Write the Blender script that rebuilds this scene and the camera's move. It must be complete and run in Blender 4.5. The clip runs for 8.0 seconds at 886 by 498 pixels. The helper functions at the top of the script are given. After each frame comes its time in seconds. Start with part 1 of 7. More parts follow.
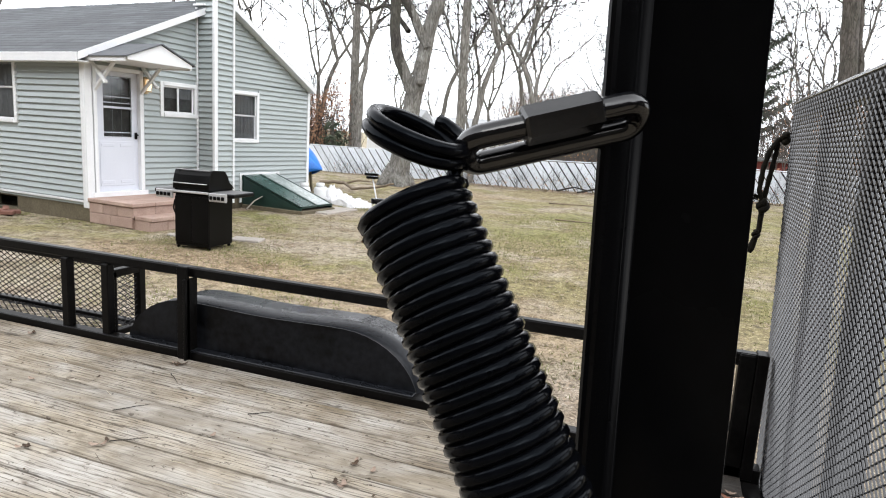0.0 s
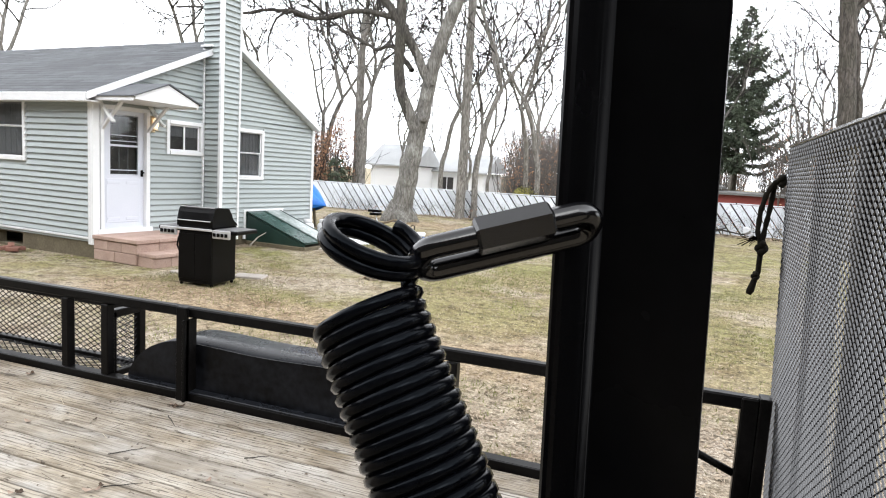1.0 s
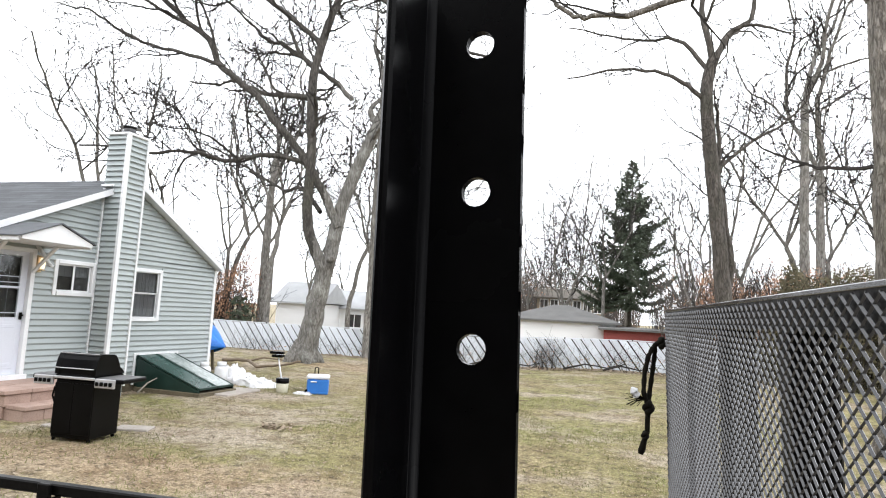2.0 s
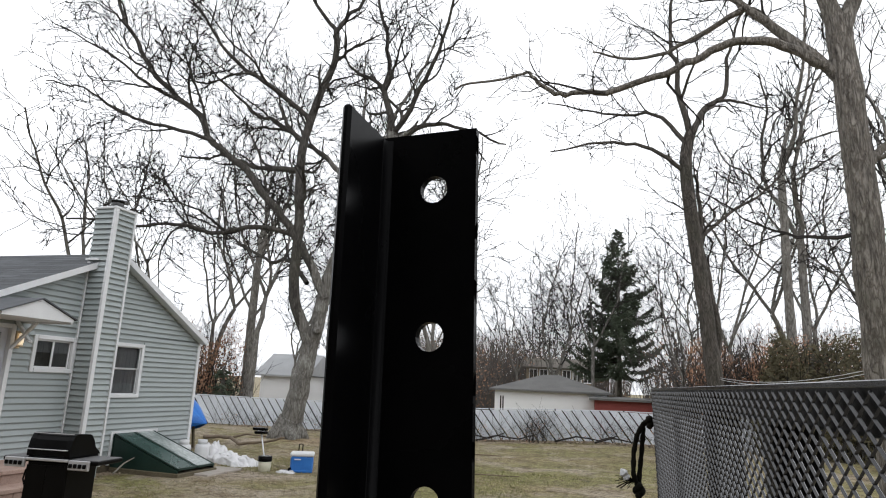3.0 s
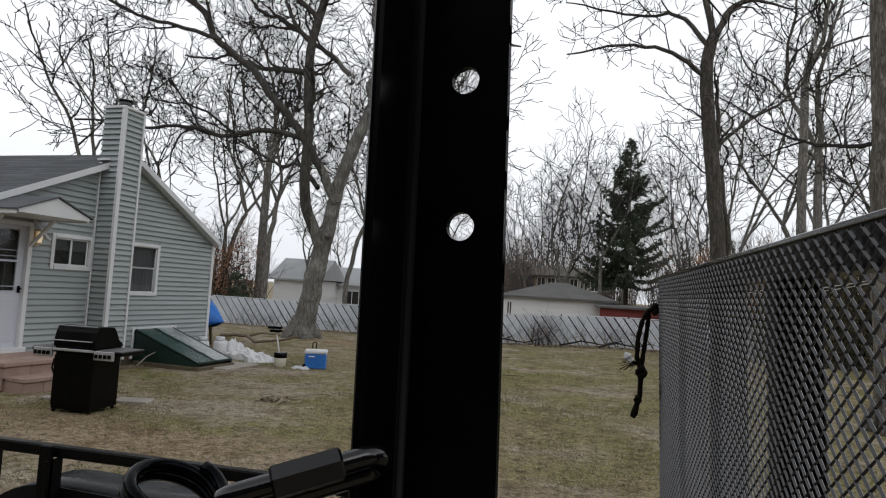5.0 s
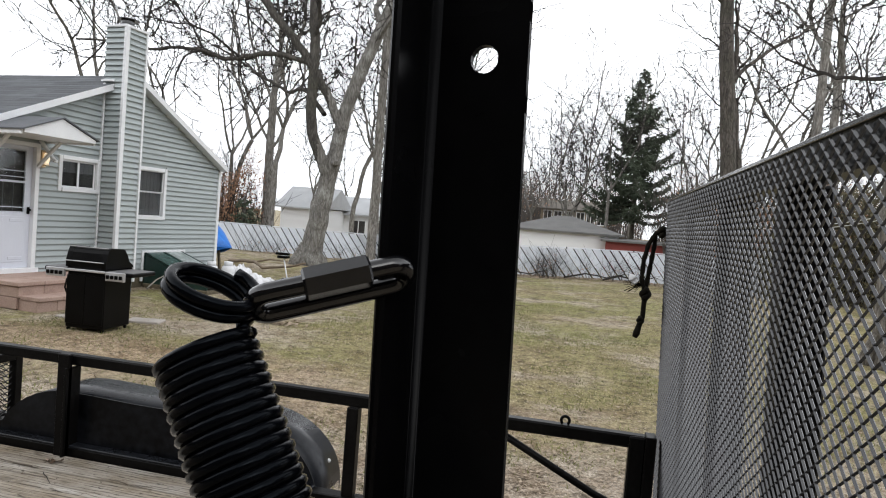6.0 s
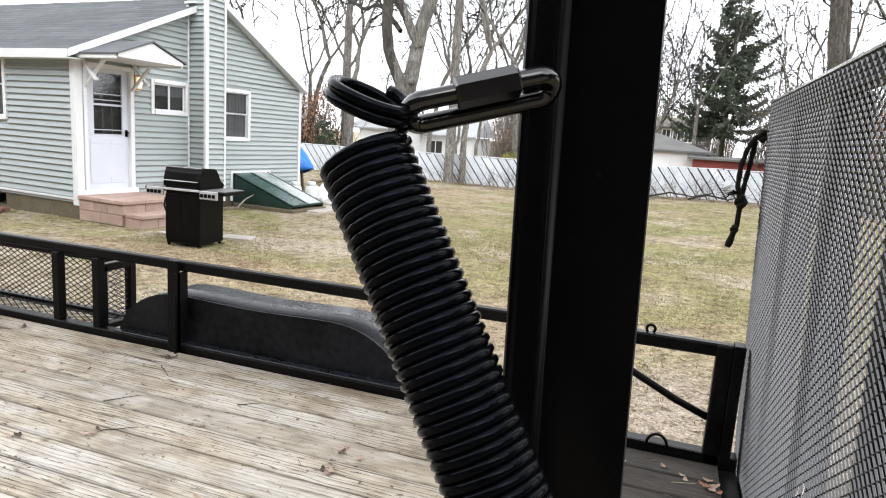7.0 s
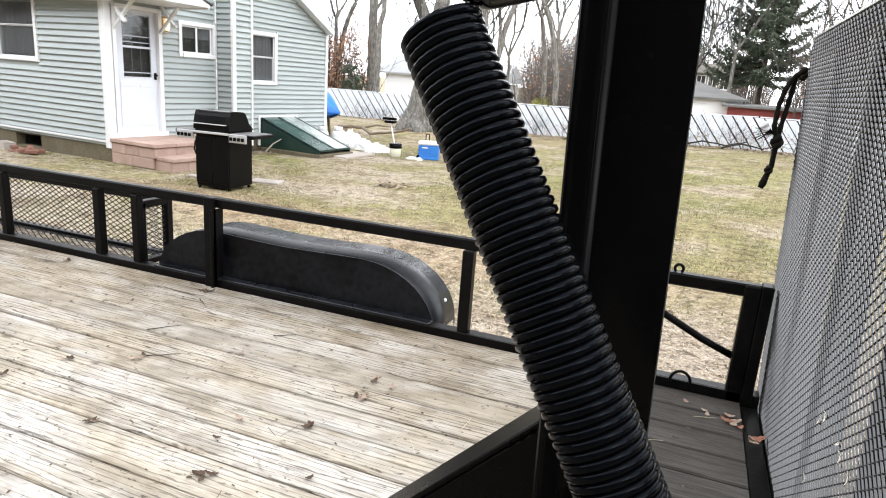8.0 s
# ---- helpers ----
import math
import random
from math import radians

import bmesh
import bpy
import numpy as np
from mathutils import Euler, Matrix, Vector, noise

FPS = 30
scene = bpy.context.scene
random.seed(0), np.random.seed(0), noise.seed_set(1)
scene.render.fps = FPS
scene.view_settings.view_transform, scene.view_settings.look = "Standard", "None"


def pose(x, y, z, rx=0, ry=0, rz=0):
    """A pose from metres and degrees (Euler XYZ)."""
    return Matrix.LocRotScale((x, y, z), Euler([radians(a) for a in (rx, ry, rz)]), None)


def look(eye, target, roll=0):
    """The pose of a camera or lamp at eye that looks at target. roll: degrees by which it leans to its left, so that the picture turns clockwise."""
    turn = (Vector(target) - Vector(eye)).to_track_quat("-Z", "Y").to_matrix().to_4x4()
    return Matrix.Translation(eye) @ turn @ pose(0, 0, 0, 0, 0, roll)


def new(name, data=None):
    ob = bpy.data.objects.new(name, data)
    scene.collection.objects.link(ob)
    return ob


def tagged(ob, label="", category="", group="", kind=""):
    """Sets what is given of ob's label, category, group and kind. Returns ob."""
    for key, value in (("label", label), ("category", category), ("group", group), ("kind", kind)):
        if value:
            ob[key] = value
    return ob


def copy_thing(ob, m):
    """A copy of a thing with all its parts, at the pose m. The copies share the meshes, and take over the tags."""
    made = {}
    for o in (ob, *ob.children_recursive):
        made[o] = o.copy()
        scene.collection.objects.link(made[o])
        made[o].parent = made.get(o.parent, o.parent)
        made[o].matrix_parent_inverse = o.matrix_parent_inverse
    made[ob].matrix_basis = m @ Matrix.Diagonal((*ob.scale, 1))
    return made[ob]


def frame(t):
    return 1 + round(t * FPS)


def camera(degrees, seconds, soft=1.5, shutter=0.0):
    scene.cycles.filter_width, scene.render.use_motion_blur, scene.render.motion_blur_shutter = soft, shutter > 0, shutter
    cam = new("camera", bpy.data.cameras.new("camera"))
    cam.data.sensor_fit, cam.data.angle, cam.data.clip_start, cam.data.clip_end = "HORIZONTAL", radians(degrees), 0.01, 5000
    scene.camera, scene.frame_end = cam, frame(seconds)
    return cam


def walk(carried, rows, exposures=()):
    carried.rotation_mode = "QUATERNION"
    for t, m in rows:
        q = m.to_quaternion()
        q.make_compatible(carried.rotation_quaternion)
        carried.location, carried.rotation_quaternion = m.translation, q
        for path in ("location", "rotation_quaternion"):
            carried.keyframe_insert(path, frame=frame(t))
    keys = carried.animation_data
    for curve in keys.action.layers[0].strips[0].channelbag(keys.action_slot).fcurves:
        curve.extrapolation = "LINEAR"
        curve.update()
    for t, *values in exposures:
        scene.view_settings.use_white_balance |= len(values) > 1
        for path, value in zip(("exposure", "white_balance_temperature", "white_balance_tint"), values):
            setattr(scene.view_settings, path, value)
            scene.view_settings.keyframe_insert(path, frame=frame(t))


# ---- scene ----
# ---- camera and its walk ----
cam = camera(69.3, 8.0, soft=1.1)
PATH = [
    (0, (0.068, 0.283, 1.825), (-0.595, 2.138, 1.48), 3.50),
    (0.5, (0.065, 0.288, 1.83), (-0.641, 2.13, 1.5), 3.34),
    (1, (0.082, 0.289, 1.851), (-0.603, 2.153, 1.613), 3.40),
    (1.5, (0.112, 0.285, 1.916), (-0.391, 2.218, 2.025), 3.70),
    (1.7, (0.115, 0.283, 1.932), (-0.347, 2.222, 2.092), 3.6),
    (2.8, (0.131, 0.28, 1.98), (-0.28, 2.206, 2.328), 3.0),
    (3, (0.133, 0.279, 1.984), (-0.273, 2.193, 2.399), 2.69),
    (3.5, (0.139, 0.273, 1.992), (-0.25, 2.173, 2.479), 2.64),
    (4, (0.14, 0.268, 1.975), (-0.231, 2.181, 2.427), 2.24),
    (4.5, (0.129, 0.27, 1.93), (-0.286, 2.215, 2.14), 3.45),
    (4.7, (0.128, 0.27, 1.92), (-0.298, 2.216, 2.094), 3.5),
    (5.8, (0.1245, 0.264, 1.866), (-0.31, 2.215, 1.834), 4.06),
    (6, (0.1245, 0.262, 1.8585), (-0.31, 2.212, 1.777), 4.57),
    (6.5, (0.117, 0.252, 1.823), (-0.368, 2.18, 1.603), 4.47),
    (7, (0.104, 0.241, 1.812), (-0.535, 2.105, 1.469), 3.83),
    (7.5, (0.104, 0.214, 1.799), (-0.594, 2.045, 1.398), 4.15),
    (8, (0.103, 0.196, 1.779), (-0.587, 2.004, 1.274), 4.14),
]
EXPOSURES = [(0, -0.40), (0.5, -0.28), (1.0, -0.23), (1.5, -0.18), (2.8, -1.2), (3.5, -1.8), (4.0, -2.05), (4.5, -2.24), (5.8, -1.3), (6.0, -1.04), (6.5, -0.44), (7.0, -0.22), (8, 0.0)]
walk(cam, [(t, look(eye, target, roll)) for t, eye, target, roll in PATH], EXPOSURES)

# ---- world and sun: a bright overcast sky ----
world = bpy.data.worlds.new("overcast_sky")
scene.world = world
world.use_nodes = True
wn = world.node_tree.nodes
wl = world.node_tree.links
wn.clear()
sky = wn.new("ShaderNodeTexSky")
sky.sky_type, sky.sun_disc = "NISHITA", False
sky.sun_elevation, sky.sun_rotation = radians(38), radians(150)
sky.air_density, sky.dust_density, sky.ozone_density = 1.0, 6.0, 1.0
grey = wn.new("ShaderNodeHueSaturation")
grey.inputs["Saturation"].default_value = 0.12
cloud = wn.new("ShaderNodeMix")
cloud.data_type = "RGBA"
cloud.inputs["Factor"].default_value = 0.8
where = wn.new("ShaderNodeTexCoord")
height = wn.new("ShaderNodeSeparateXYZ")
veil = wn.new("ShaderNodeValToRGB")  # a bright veil of cloud, thickest overhead
veil.color_ramp.elements[0].position, veil.color_ramp.elements[1].position = 0.0, 1.0
veil.color_ramp.elements.new(0.22).color = (1.78, 1.785, 1.795, 1)
veil.color_ramp.elements.new(0.6).color = (1.72, 1.72, 1.725, 1)
veil.color_ramp.elements[0].color, veil.color_ramp.elements[-1].color = (1.45, 1.46, 1.48, 1), (0.72, 0.72, 0.72, 1)
lift = wn.new("ShaderNodeMix")
lift.data_type, lift.blend_type = "RGBA", "MULTIPLY"
lift.inputs["Factor"].default_value = 1.0
lift.inputs["B"].default_value = (25.0, 25.5, 26.5, 1)
wl.new(where.outputs["Generated"], height.inputs[0])
wl.new(height.outputs["Z"], veil.inputs["Fac"])
wl.new(veil.outputs["Color"], lift.inputs["A"])
wl.new(lift.outputs["Result"], cloud.inputs["B"])
back = wn.new("ShaderNodeBackground")
back.inputs["Strength"].default_value = 0.12
wout = wn.new("ShaderNodeOutputWorld")
wl.new(sky.outputs["Color"], grey.inputs["Color"])
wl.new(grey.outputs["Color"], cloud.inputs["A"])
wl.new(cloud.outputs["Result"], back.inputs["Color"])
wl.new(back.outputs["Background"], wout.inputs["Surface"])

sun = new("sun", bpy.data.lights.new("sun", "SUN"))
sun.data.energy, sun.data.angle, sun.data.color = 0.6, radians(25), (1.0, 0.97, 0.93)
sun.matrix_world = look((6, -10, 12), (0, 0, 0))


# ---- materials ----
def material(name, low, high, rough=0.7, fine=60.0, coarse=4.0, bump=0.2, metal=0.0, stretch=(1, 1, 1), spread=0.5, vary=0.0, depth=0.004, coat=0.0, spec=0.5):
    """A surface of two tones: a coarse and a fine noise mixed, with relief. vary: how much single pieces differ."""
    m = bpy.data.materials.new(name)
    m.use_nodes = True
    n, l = m.node_tree.nodes, m.node_tree.links
    b = n["Principled BSDF"]
    co = n.new("ShaderNodeTexCoord")
    info = n.new("ShaderNodeObjectInfo")
    mp = n.new("ShaderNodeMapping")
    mp.inputs["Scale"].default_value = stretch
    shift = n.new("ShaderNodeVectorMath")
    shift.operation = "MULTIPLY_ADD"
    shift.inputs[1].default_value = (37.0, 53.0, 71.0)
    l.new(info.outputs["Random"], shift.inputs[0])
    l.new(co.outputs["Object"], shift.inputs[2])
    l.new(shift.outputs[0], mp.inputs["Vector"])
    a = n.new("ShaderNodeTexNoise")
    a.inputs["Scale"].default_value, a.inputs["Detail"].default_value = coarse, 6
    c = n.new("ShaderNodeTexNoise")
    c.inputs["Scale"].default_value, c.inputs["Detail"].default_value = fine, 8
    for t in (a, c):
        l.new(mp.outputs["Vector"], t.inputs["Vector"])
    mix = n.new("ShaderNodeMath")
    mix.operation = "MULTIPLY_ADD"
    mix.inputs[1].default_value = 0.55
    half = n.new("ShaderNodeMath")
    half.operation = "MULTIPLY"
    half.inputs[1].default_value = 0.45
    l.new(c.outputs["Fac"], half.inputs[0])
    l.new(a.outputs["Fac"], mix.inputs[0])
    l.new(half.outputs[0], mix.inputs[2])
    ramp = n.new("ShaderNodeValToRGB")
    ramp.color_ramp.elements[0].position, ramp.color_ramp.elements[1].position = 0.5 - spread * 0.4, 0.5 + spread * 0.4
    ramp.color_ramp.elements[0].color, ramp.color_ramp.elements[1].color = (*low, 1), (*high, 1)
    l.new(mix.outputs[0], ramp.inputs["Fac"])
    colour = ramp.outputs["Color"]
    if vary:
        hsv = n.new("ShaderNodeHueSaturation")
        scale = n.new("ShaderNodeMapRange")
        scale.inputs["To Min"].default_value, scale.inputs["To Max"].default_value = 1 - vary, 1 + vary
        l.new(info.outputs["Random"], scale.inputs["Value"])
        l.new(scale.outputs["Result"], hsv.inputs["Value"])
        l.new(colour, hsv.inputs["Color"])
        colour = hsv.outputs["Color"]
    l.new(colour, b.inputs["Base Color"])
    rr = n.new("ShaderNodeMapRange")
    rr.inputs["To Min"].default_value, rr.inputs["To Max"].default_value = max(rough - 0.1, 0.02), min(rough + 0.1, 1)
    l.new(a.outputs["Fac"], rr.inputs["Value"])
    l.new(rr.outputs["Result"], b.inputs["Roughness"])
    b.inputs["Metallic"].default_value = metal
    b.inputs["Coat Weight"].default_value = coat
    b.inputs["Specular IOR Level"].default_value = spec
    if bump:
        bp = n.new("ShaderNodeBump")
        bp.inputs["Strength"].default_value, bp.inputs["Distance"].default_value = bump, depth
        l.new(mix.outputs[0], bp.inputs["Height"])
        l.new(bp.outputs["Normal"], b.inputs["Normal"])
    return m


def plain(name, colour, rough=0.5, metal=0.0, glow=0.0):
    m = bpy.data.materials.new(name)
    m.use_nodes = True
    b = m.node_tree.nodes["Principled BSDF"]
    b.inputs["Base Color"].default_value, b.inputs["Roughness"].default_value, b.inputs["Metallic"].default_value = (*colour, 1), rough, metal
    if glow:
        b.inputs["Emission Color"].default_value, b.inputs["Emission Strength"].default_value = (*colour, 1), glow
    return m


BLACK = material("black_paint", (0.0012, 0.0012, 0.0014), (0.0035, 0.0035, 0.004), 0.26, 90, 6, 0.12, depth=0.001, spec=0.07)
WORN_BLACK = material("worn_black_paint", (0.0012, 0.0011, 0.0012), (0.0075, 0.007, 0.0068), 0.32, 70, 5, 0.35, depth=0.003, spec=0.09, spread=0.4)
DUSTY_BLACK = material("dusty_black_plate", (0.001, 0.0011, 0.0015), (0.012, 0.013, 0.016), 0.33, 34, 4.5, 0.2, depth=0.002, spec=0.13, spread=0.34)
FENDER = material("dusty_black_steel", (0.002, 0.0024, 0.0032), (0.020, 0.022, 0.027), 0.27, 40, 3, 0.12, depth=0.002, spec=0.24)
SPRING_STEEL = material("oiled_spring_steel", (0.0008, 0.0009, 0.0013), (0.003, 0.0033, 0.0045), 0.16, 300, 30, 0.15, metal=0.0, depth=0.0004, spec=0.065)
SPRING_STEEL.node_tree.nodes["Principled BSDF"].inputs["Specular Tint"].default_value = (0.72, 0.86, 1.0, 1)  # the sky's blue put into the tint of the highlights
LINK_STEEL = material("dark_link_steel", (0.001, 0.001, 0.0013), (0.005, 0.0052, 0.0065), 0.14, 400, 40, 0.2, metal=0.0, depth=0.0004, spec=0.7)
NUT_STEEL = material("dull_nut_steel", (0.002, 0.002, 0.0024), (0.007, 0.0073, 0.0085), 0.2, 300, 60, 0.2, depth=0.0003, spec=0.6)
MESH_STEEL = material("painted_mesh_steel", (0.003, 0.003, 0.004), (0.027, 0.027, 0.030), 0.25, 60, 4, 0.2, depth=0.0006, spread=0.7, spec=0.66)
SIDING = material("grey_green_vinyl", (0.305, 0.342, 0.344), (0.365, 0.402, 0.404), 0.55, 120, 2, 0.12, stretch=(0.15, 0.15, 1), depth=0.001, vary=0.03)
WHITE = material("white_paint", (0.64, 0.65, 0.67), (0.76, 0.77, 0.78), 0.45, 60, 3, 0.06, depth=0.001)
DOOR_WHITE = material("white_door_skin", (0.54, 0.565, 0.63), (0.60, 0.625, 0.69), 0.35, 40, 2, 0.03, depth=0.001)
SHINGLE = material("grey_shingles", (0.045, 0.05, 0.055), (0.105, 0.11, 0.12), 0.9, 60, 3, 0.5, depth=0.004, vary=0.2)
CONCRETE = material("stained_concrete", (0.062, 0.05, 0.03), (0.165, 0.138, 0.09), 0.9, 40, 2.5, 0.4, depth=0.006)
STEP_PAINT = material("pinkish_painted_masonry", (0.26, 0.175, 0.142), (0.45, 0.33, 0.275), 0.85, 50, 3, 0.4, depth=0.005, vary=0.05)
# flat sheets behind panes, with the shade of unlit rooms as their colour
DIM_SHEET = material("dim_room_sheet", (0.02, 0.02, 0.022), (0.07, 0.065, 0.06), 0.9, 8, 2, 0.0)
SCRAP_WOOD = material("weathered_scrap_wood", (0.17, 0.155, 0.13), (0.34, 0.31, 0.27), 0.9, 40, 5, 0.4)
CURTAIN = material("pale_curtain", (0.10, 0.10, 0.107), (0.165, 0.165, 0.172), 0.9, 30, 6, 0.2, stretch=(1, 1, 0.05))
# green darkened by the shade on the hatch's side, put into the colour
SHADED_GREEN = material("shaded_green_steel", (0.004, 0.018, 0.014), (0.012, 0.038, 0.03), 0.4, 30, 3, 0.1, depth=0.002)
# pale tone paints the sky's reflection on the right hatch door
SHEEN_GREEN = material("sheen_green_steel", (0.05, 0.09, 0.08), (0.62, 0.66, 0.66), 0.3, 18, 1.6, 0.1, stretch=(1.4, 0.8, 0.8), depth=0.002, spread=0.38)
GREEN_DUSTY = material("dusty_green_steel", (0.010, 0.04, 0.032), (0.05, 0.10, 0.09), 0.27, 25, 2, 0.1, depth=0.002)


def glass(name):
    m = bpy.data.materials.new(name)
    m.use_nodes = True
    b = m.node_tree.nodes["Principled BSDF"]
    b.inputs["Transmission Weight"].default_value, b.inputs["Roughness"].default_value, b.inputs["IOR"].default_value = 1.0, 0.03, 1.45
    b.inputs["Base Color"].default_value = (0.9, 0.93, 0.93, 1)
    return m


GLASS = glass("window_glass")


def deck_wood(name, light, dark, streak):
    """Weathered softwood: long grain, knots and grey stains, dirtier along the far rail."""
    m = bpy.data.materials.new(name)
    m.use_nodes = True
    n, l = m.node_tree.nodes, m.node_tree.links
    b = n["Principled BSDF"]
    co = n.new("ShaderNodeTexCoord")
    info = n.new("ShaderNodeObjectInfo")
    shift = n.new("ShaderNodeVectorMath")
    shift.operation = "MULTIPLY_ADD"
    shift.inputs[1].default_value = (19.0, 31.0, 7.0)
    l.new(info.outputs["Random"], shift.inputs[0])
    l.new(co.outputs["Object"], shift.inputs[2])

    def noise_at(scale, stretch, detail=6):
        mp = n.new("ShaderNodeMapping")
        mp.inputs["Scale"].default_value = stretch
        l.new(shift.outputs[0], mp.inputs["Vector"])
        t = n.new("ShaderNodeTexNoise")
        t.inputs["Scale"].default_value, t.inputs["Detail"].default_value = scale, detail
        t.inputs["Distortion"].default_value = 0.6
        l.new(mp.outputs["Vector"], t.inputs["Vector"])
        return t.outputs["Fac"]

    def ramp_of(fac, stops):
        r = n.new("ShaderNodeValToRGB")
        while len(r.color_ramp.elements) < len(stops):
            r.color_ramp.elements.new(0.5)
        for e, (p, c) in zip(r.color_ramp.elements, stops):
            e.position, e.color = p, (*c, 1)
        l.new(fac, r.inputs["Fac"])
        return r.outputs["Color"]

    def mixed(kind, fac, x, y):
        k = n.new("ShaderNodeMix")
        k.data_type, k.blend_type = "RGBA", kind
        if isinstance(fac, float):
            k.inputs["Factor"].default_value = fac
        else:
            l.new(fac, k.inputs["Factor"])
        l.new(x, k.inputs["A"])
        l.new(y, k.inputs["B"])
        return k.outputs["Result"]

    # growth rings cut lengthwise: wavering dark lines, closer together on some boards
    ring_map = n.new("ShaderNodeMapping")
    ring_map.inputs["Scale"].default_value = (0.10, 1.0, 1.0)
    l.new(shift.outputs[0], ring_map.inputs["Vector"])
    rings = n.new("ShaderNodeTexWave")
    rings.wave_type, rings.bands_direction = "BANDS", "Y"
    rings.inputs["Scale"].default_value, rings.inputs["Distortion"].default_value = 17.0, 9.0
    rings.inputs["Detail"].default_value, rings.inputs["Detail Scale"].default_value, rings.inputs["Detail Roughness"].default_value = 4.0, 1.3, 0.65
    l.new(ring_map.outputs["Vector"], rings.inputs["Vector"])
    grain = noise_at(22, (0.30, 2.6, 1.5), 10)
    fine = noise_at(70, (0.16, 2.4, 1.5), 8)
    speck = noise_at(55, (0.6, 1.2, 1.0), 6)
    blotch = noise_at(4.0, (0.9, 1.4, 1.0), 8)
    tint = noise_at(2.4, (0.8, 1.5, 1.0), 6)
    knots = noise_at(11, (0.55, 1.1, 1.0), 2)
    base = ramp_of(grain, [(0.34, dark), (0.5, light), (0.66, tuple(min(1, v * 1.1) for v in light))])
    lines = ramp_of(fine, [(0.36, streak), (0.47, (1, 1, 1))])
    ringed = ramp_of(rings.outputs["Fac"], [(0.01, streak), (0.10, (0.9, 0.88, 0.86)), (0.3, (1, 1, 1))])
    flecks = ramp_of(speck, [(0.31, (0.2, 0.17, 0.14)), (0.37, (1, 1, 1))])
    stain = ramp_of(blotch, [(0.36, (0.50, 0.45, 0.38)), (0.45, (0.86, 0.83, 0.78)), (0.58, (1, 1, 1))])
    warm = ramp_of(tint, [(0.44, (1, 1, 1)), (0.60, (0.88, 0.82, 0.71))])
    checks = ramp_of(noise_at(34, (0.045, 2.6, 1.5), 4), [(0.36, (0.16, 0.13, 0.10)), (0.395, (1, 1, 1))])
    hair = ramp_of(noise_at(95, (0.03, 2.2, 1.5), 3), [(0.40, (0.30, 0.26, 0.21)), (0.47, (1, 1, 1))])
    spots = ramp_of(knots, [(0.24, (0.30, 0.25, 0.20)), (0.30, (1, 1, 1))])
    colour = mixed("MULTIPLY", 0.2, base, lines)
    ring_board = n.new("ShaderNodeMapRange")  # the rings stand out on some boards only
    ring_board.inputs["From Min"].default_value, ring_board.inputs["From Max"].default_value = 0.35, 0.7
    ring_board.inputs["To Min"].default_value, ring_board.inputs["To Max"].default_value = 0.12, 0.85
    l.new(info.outputs["Random"], ring_board.inputs["Value"])
    colour = mixed("MULTIPLY", ring_board.outputs["Result"], colour, ringed)
    rough_part = ramp_of(noise_at(2.6, (0.6, 1.6, 1.0), 4), [(0.48, (0.05, 0.05, 0.05)), (0.64, (0.75, 0.75, 0.75))])
    colour = mixed("MULTIPLY", rough_part, colour, checks)
    colour = mixed("MULTIPLY", 0.25, colour, hair)
    colour = mixed("MULTIPLY", 0.5, colour, ramp_of(noise_at(17, (0.55, 1.1, 1.0), 8), [(0.36, (0.62, 0.57, 0.50)), (0.48, (0.95, 0.94, 0.92)), (0.6, (1, 1, 1))]))
    colour = mixed("MULTIPLY", 0.85, colour, flecks)
    colour = mixed("MULTIPLY", 0.62, colour, stain)
    colour = mixed("MULTIPLY", 0.85, colour, warm)
    colour = mixed("MULTIPLY", 0.8, colour, spots)
    # dirt that gathers along the far rail
    place = n.new("ShaderNodeSeparateXYZ")
    l.new(co.outputs["Object"], place.inputs[0])
    edge = n.new("ShaderNodeMapRange")
    edge.inputs["From Min"].default_value, edge.inputs["From Max"].default_value = 1.35, 2.45
    l.new(place.outputs["Y"], edge.inputs["Value"])
    gather = n.new("ShaderNodeMath")
    gather.operation = "MULTIPLY"
    l.new(edge.outputs["Result"], gather.inputs[0])
    l.new(ramp_of(noise_at(5, (0.7, 1.2, 1.0), 7), [(0.35, (0.4, 0.4, 0.4)), (0.6, (1, 1, 1))]), gather.inputs[1])
    soil = n.new("ShaderNodeRGB")
    soil.outputs[0].default_value = (0.52, 0.46, 0.38, 1)
    colour = mixed("MULTIPLY", gather.outputs[0], colour, soil.outputs[0])
    hsv = n.new("ShaderNodeHueSaturation")
    scale = n.new("ShaderNodeMapRange")
    scale.inputs["To Min"].default_value, scale.inputs["To Max"].default_value = 0.88, 1.10
    l.new(info.outputs["Random"], scale.inputs["Value"])
    l.new(scale.outputs["Result"], hsv.inputs["Value"])
    l.new(colour, hsv.inputs["Color"])
    l.new(hsv.outputs["Color"], b.inputs["Base Color"])
    b.inputs["Roughness"].default_value = 0.85
    bp = n.new("ShaderNodeBump")
    bp.inputs["Strength"].default_value, bp.inputs["Distance"].default_value = 0.8, 0.006
    l.new(mixed("MULTIPLY", 0.8, ramp_of(grain, [(0.2, (0.2, 0.2, 0.2)), (0.8, (0.8, 0.8, 0.8))]), checks), bp.inputs["Height"])
    l.new(bp.outputs["Normal"], b.inputs["Normal"])
    return m


DECK = deck_wood("weathered_deck_boards", (0.475, 0.456, 0.424), (0.415, 0.396, 0.366), (0.18, 0.16, 0.14))
# tail ends: dirt and the gate's shade both put into a darker colour
DECK_DARK = deck_wood("dirty_shaded_deck_boards", (0.058, 0.052, 0.047), (0.036, 0.032, 0.029), (0.4, 0.38, 0.36))


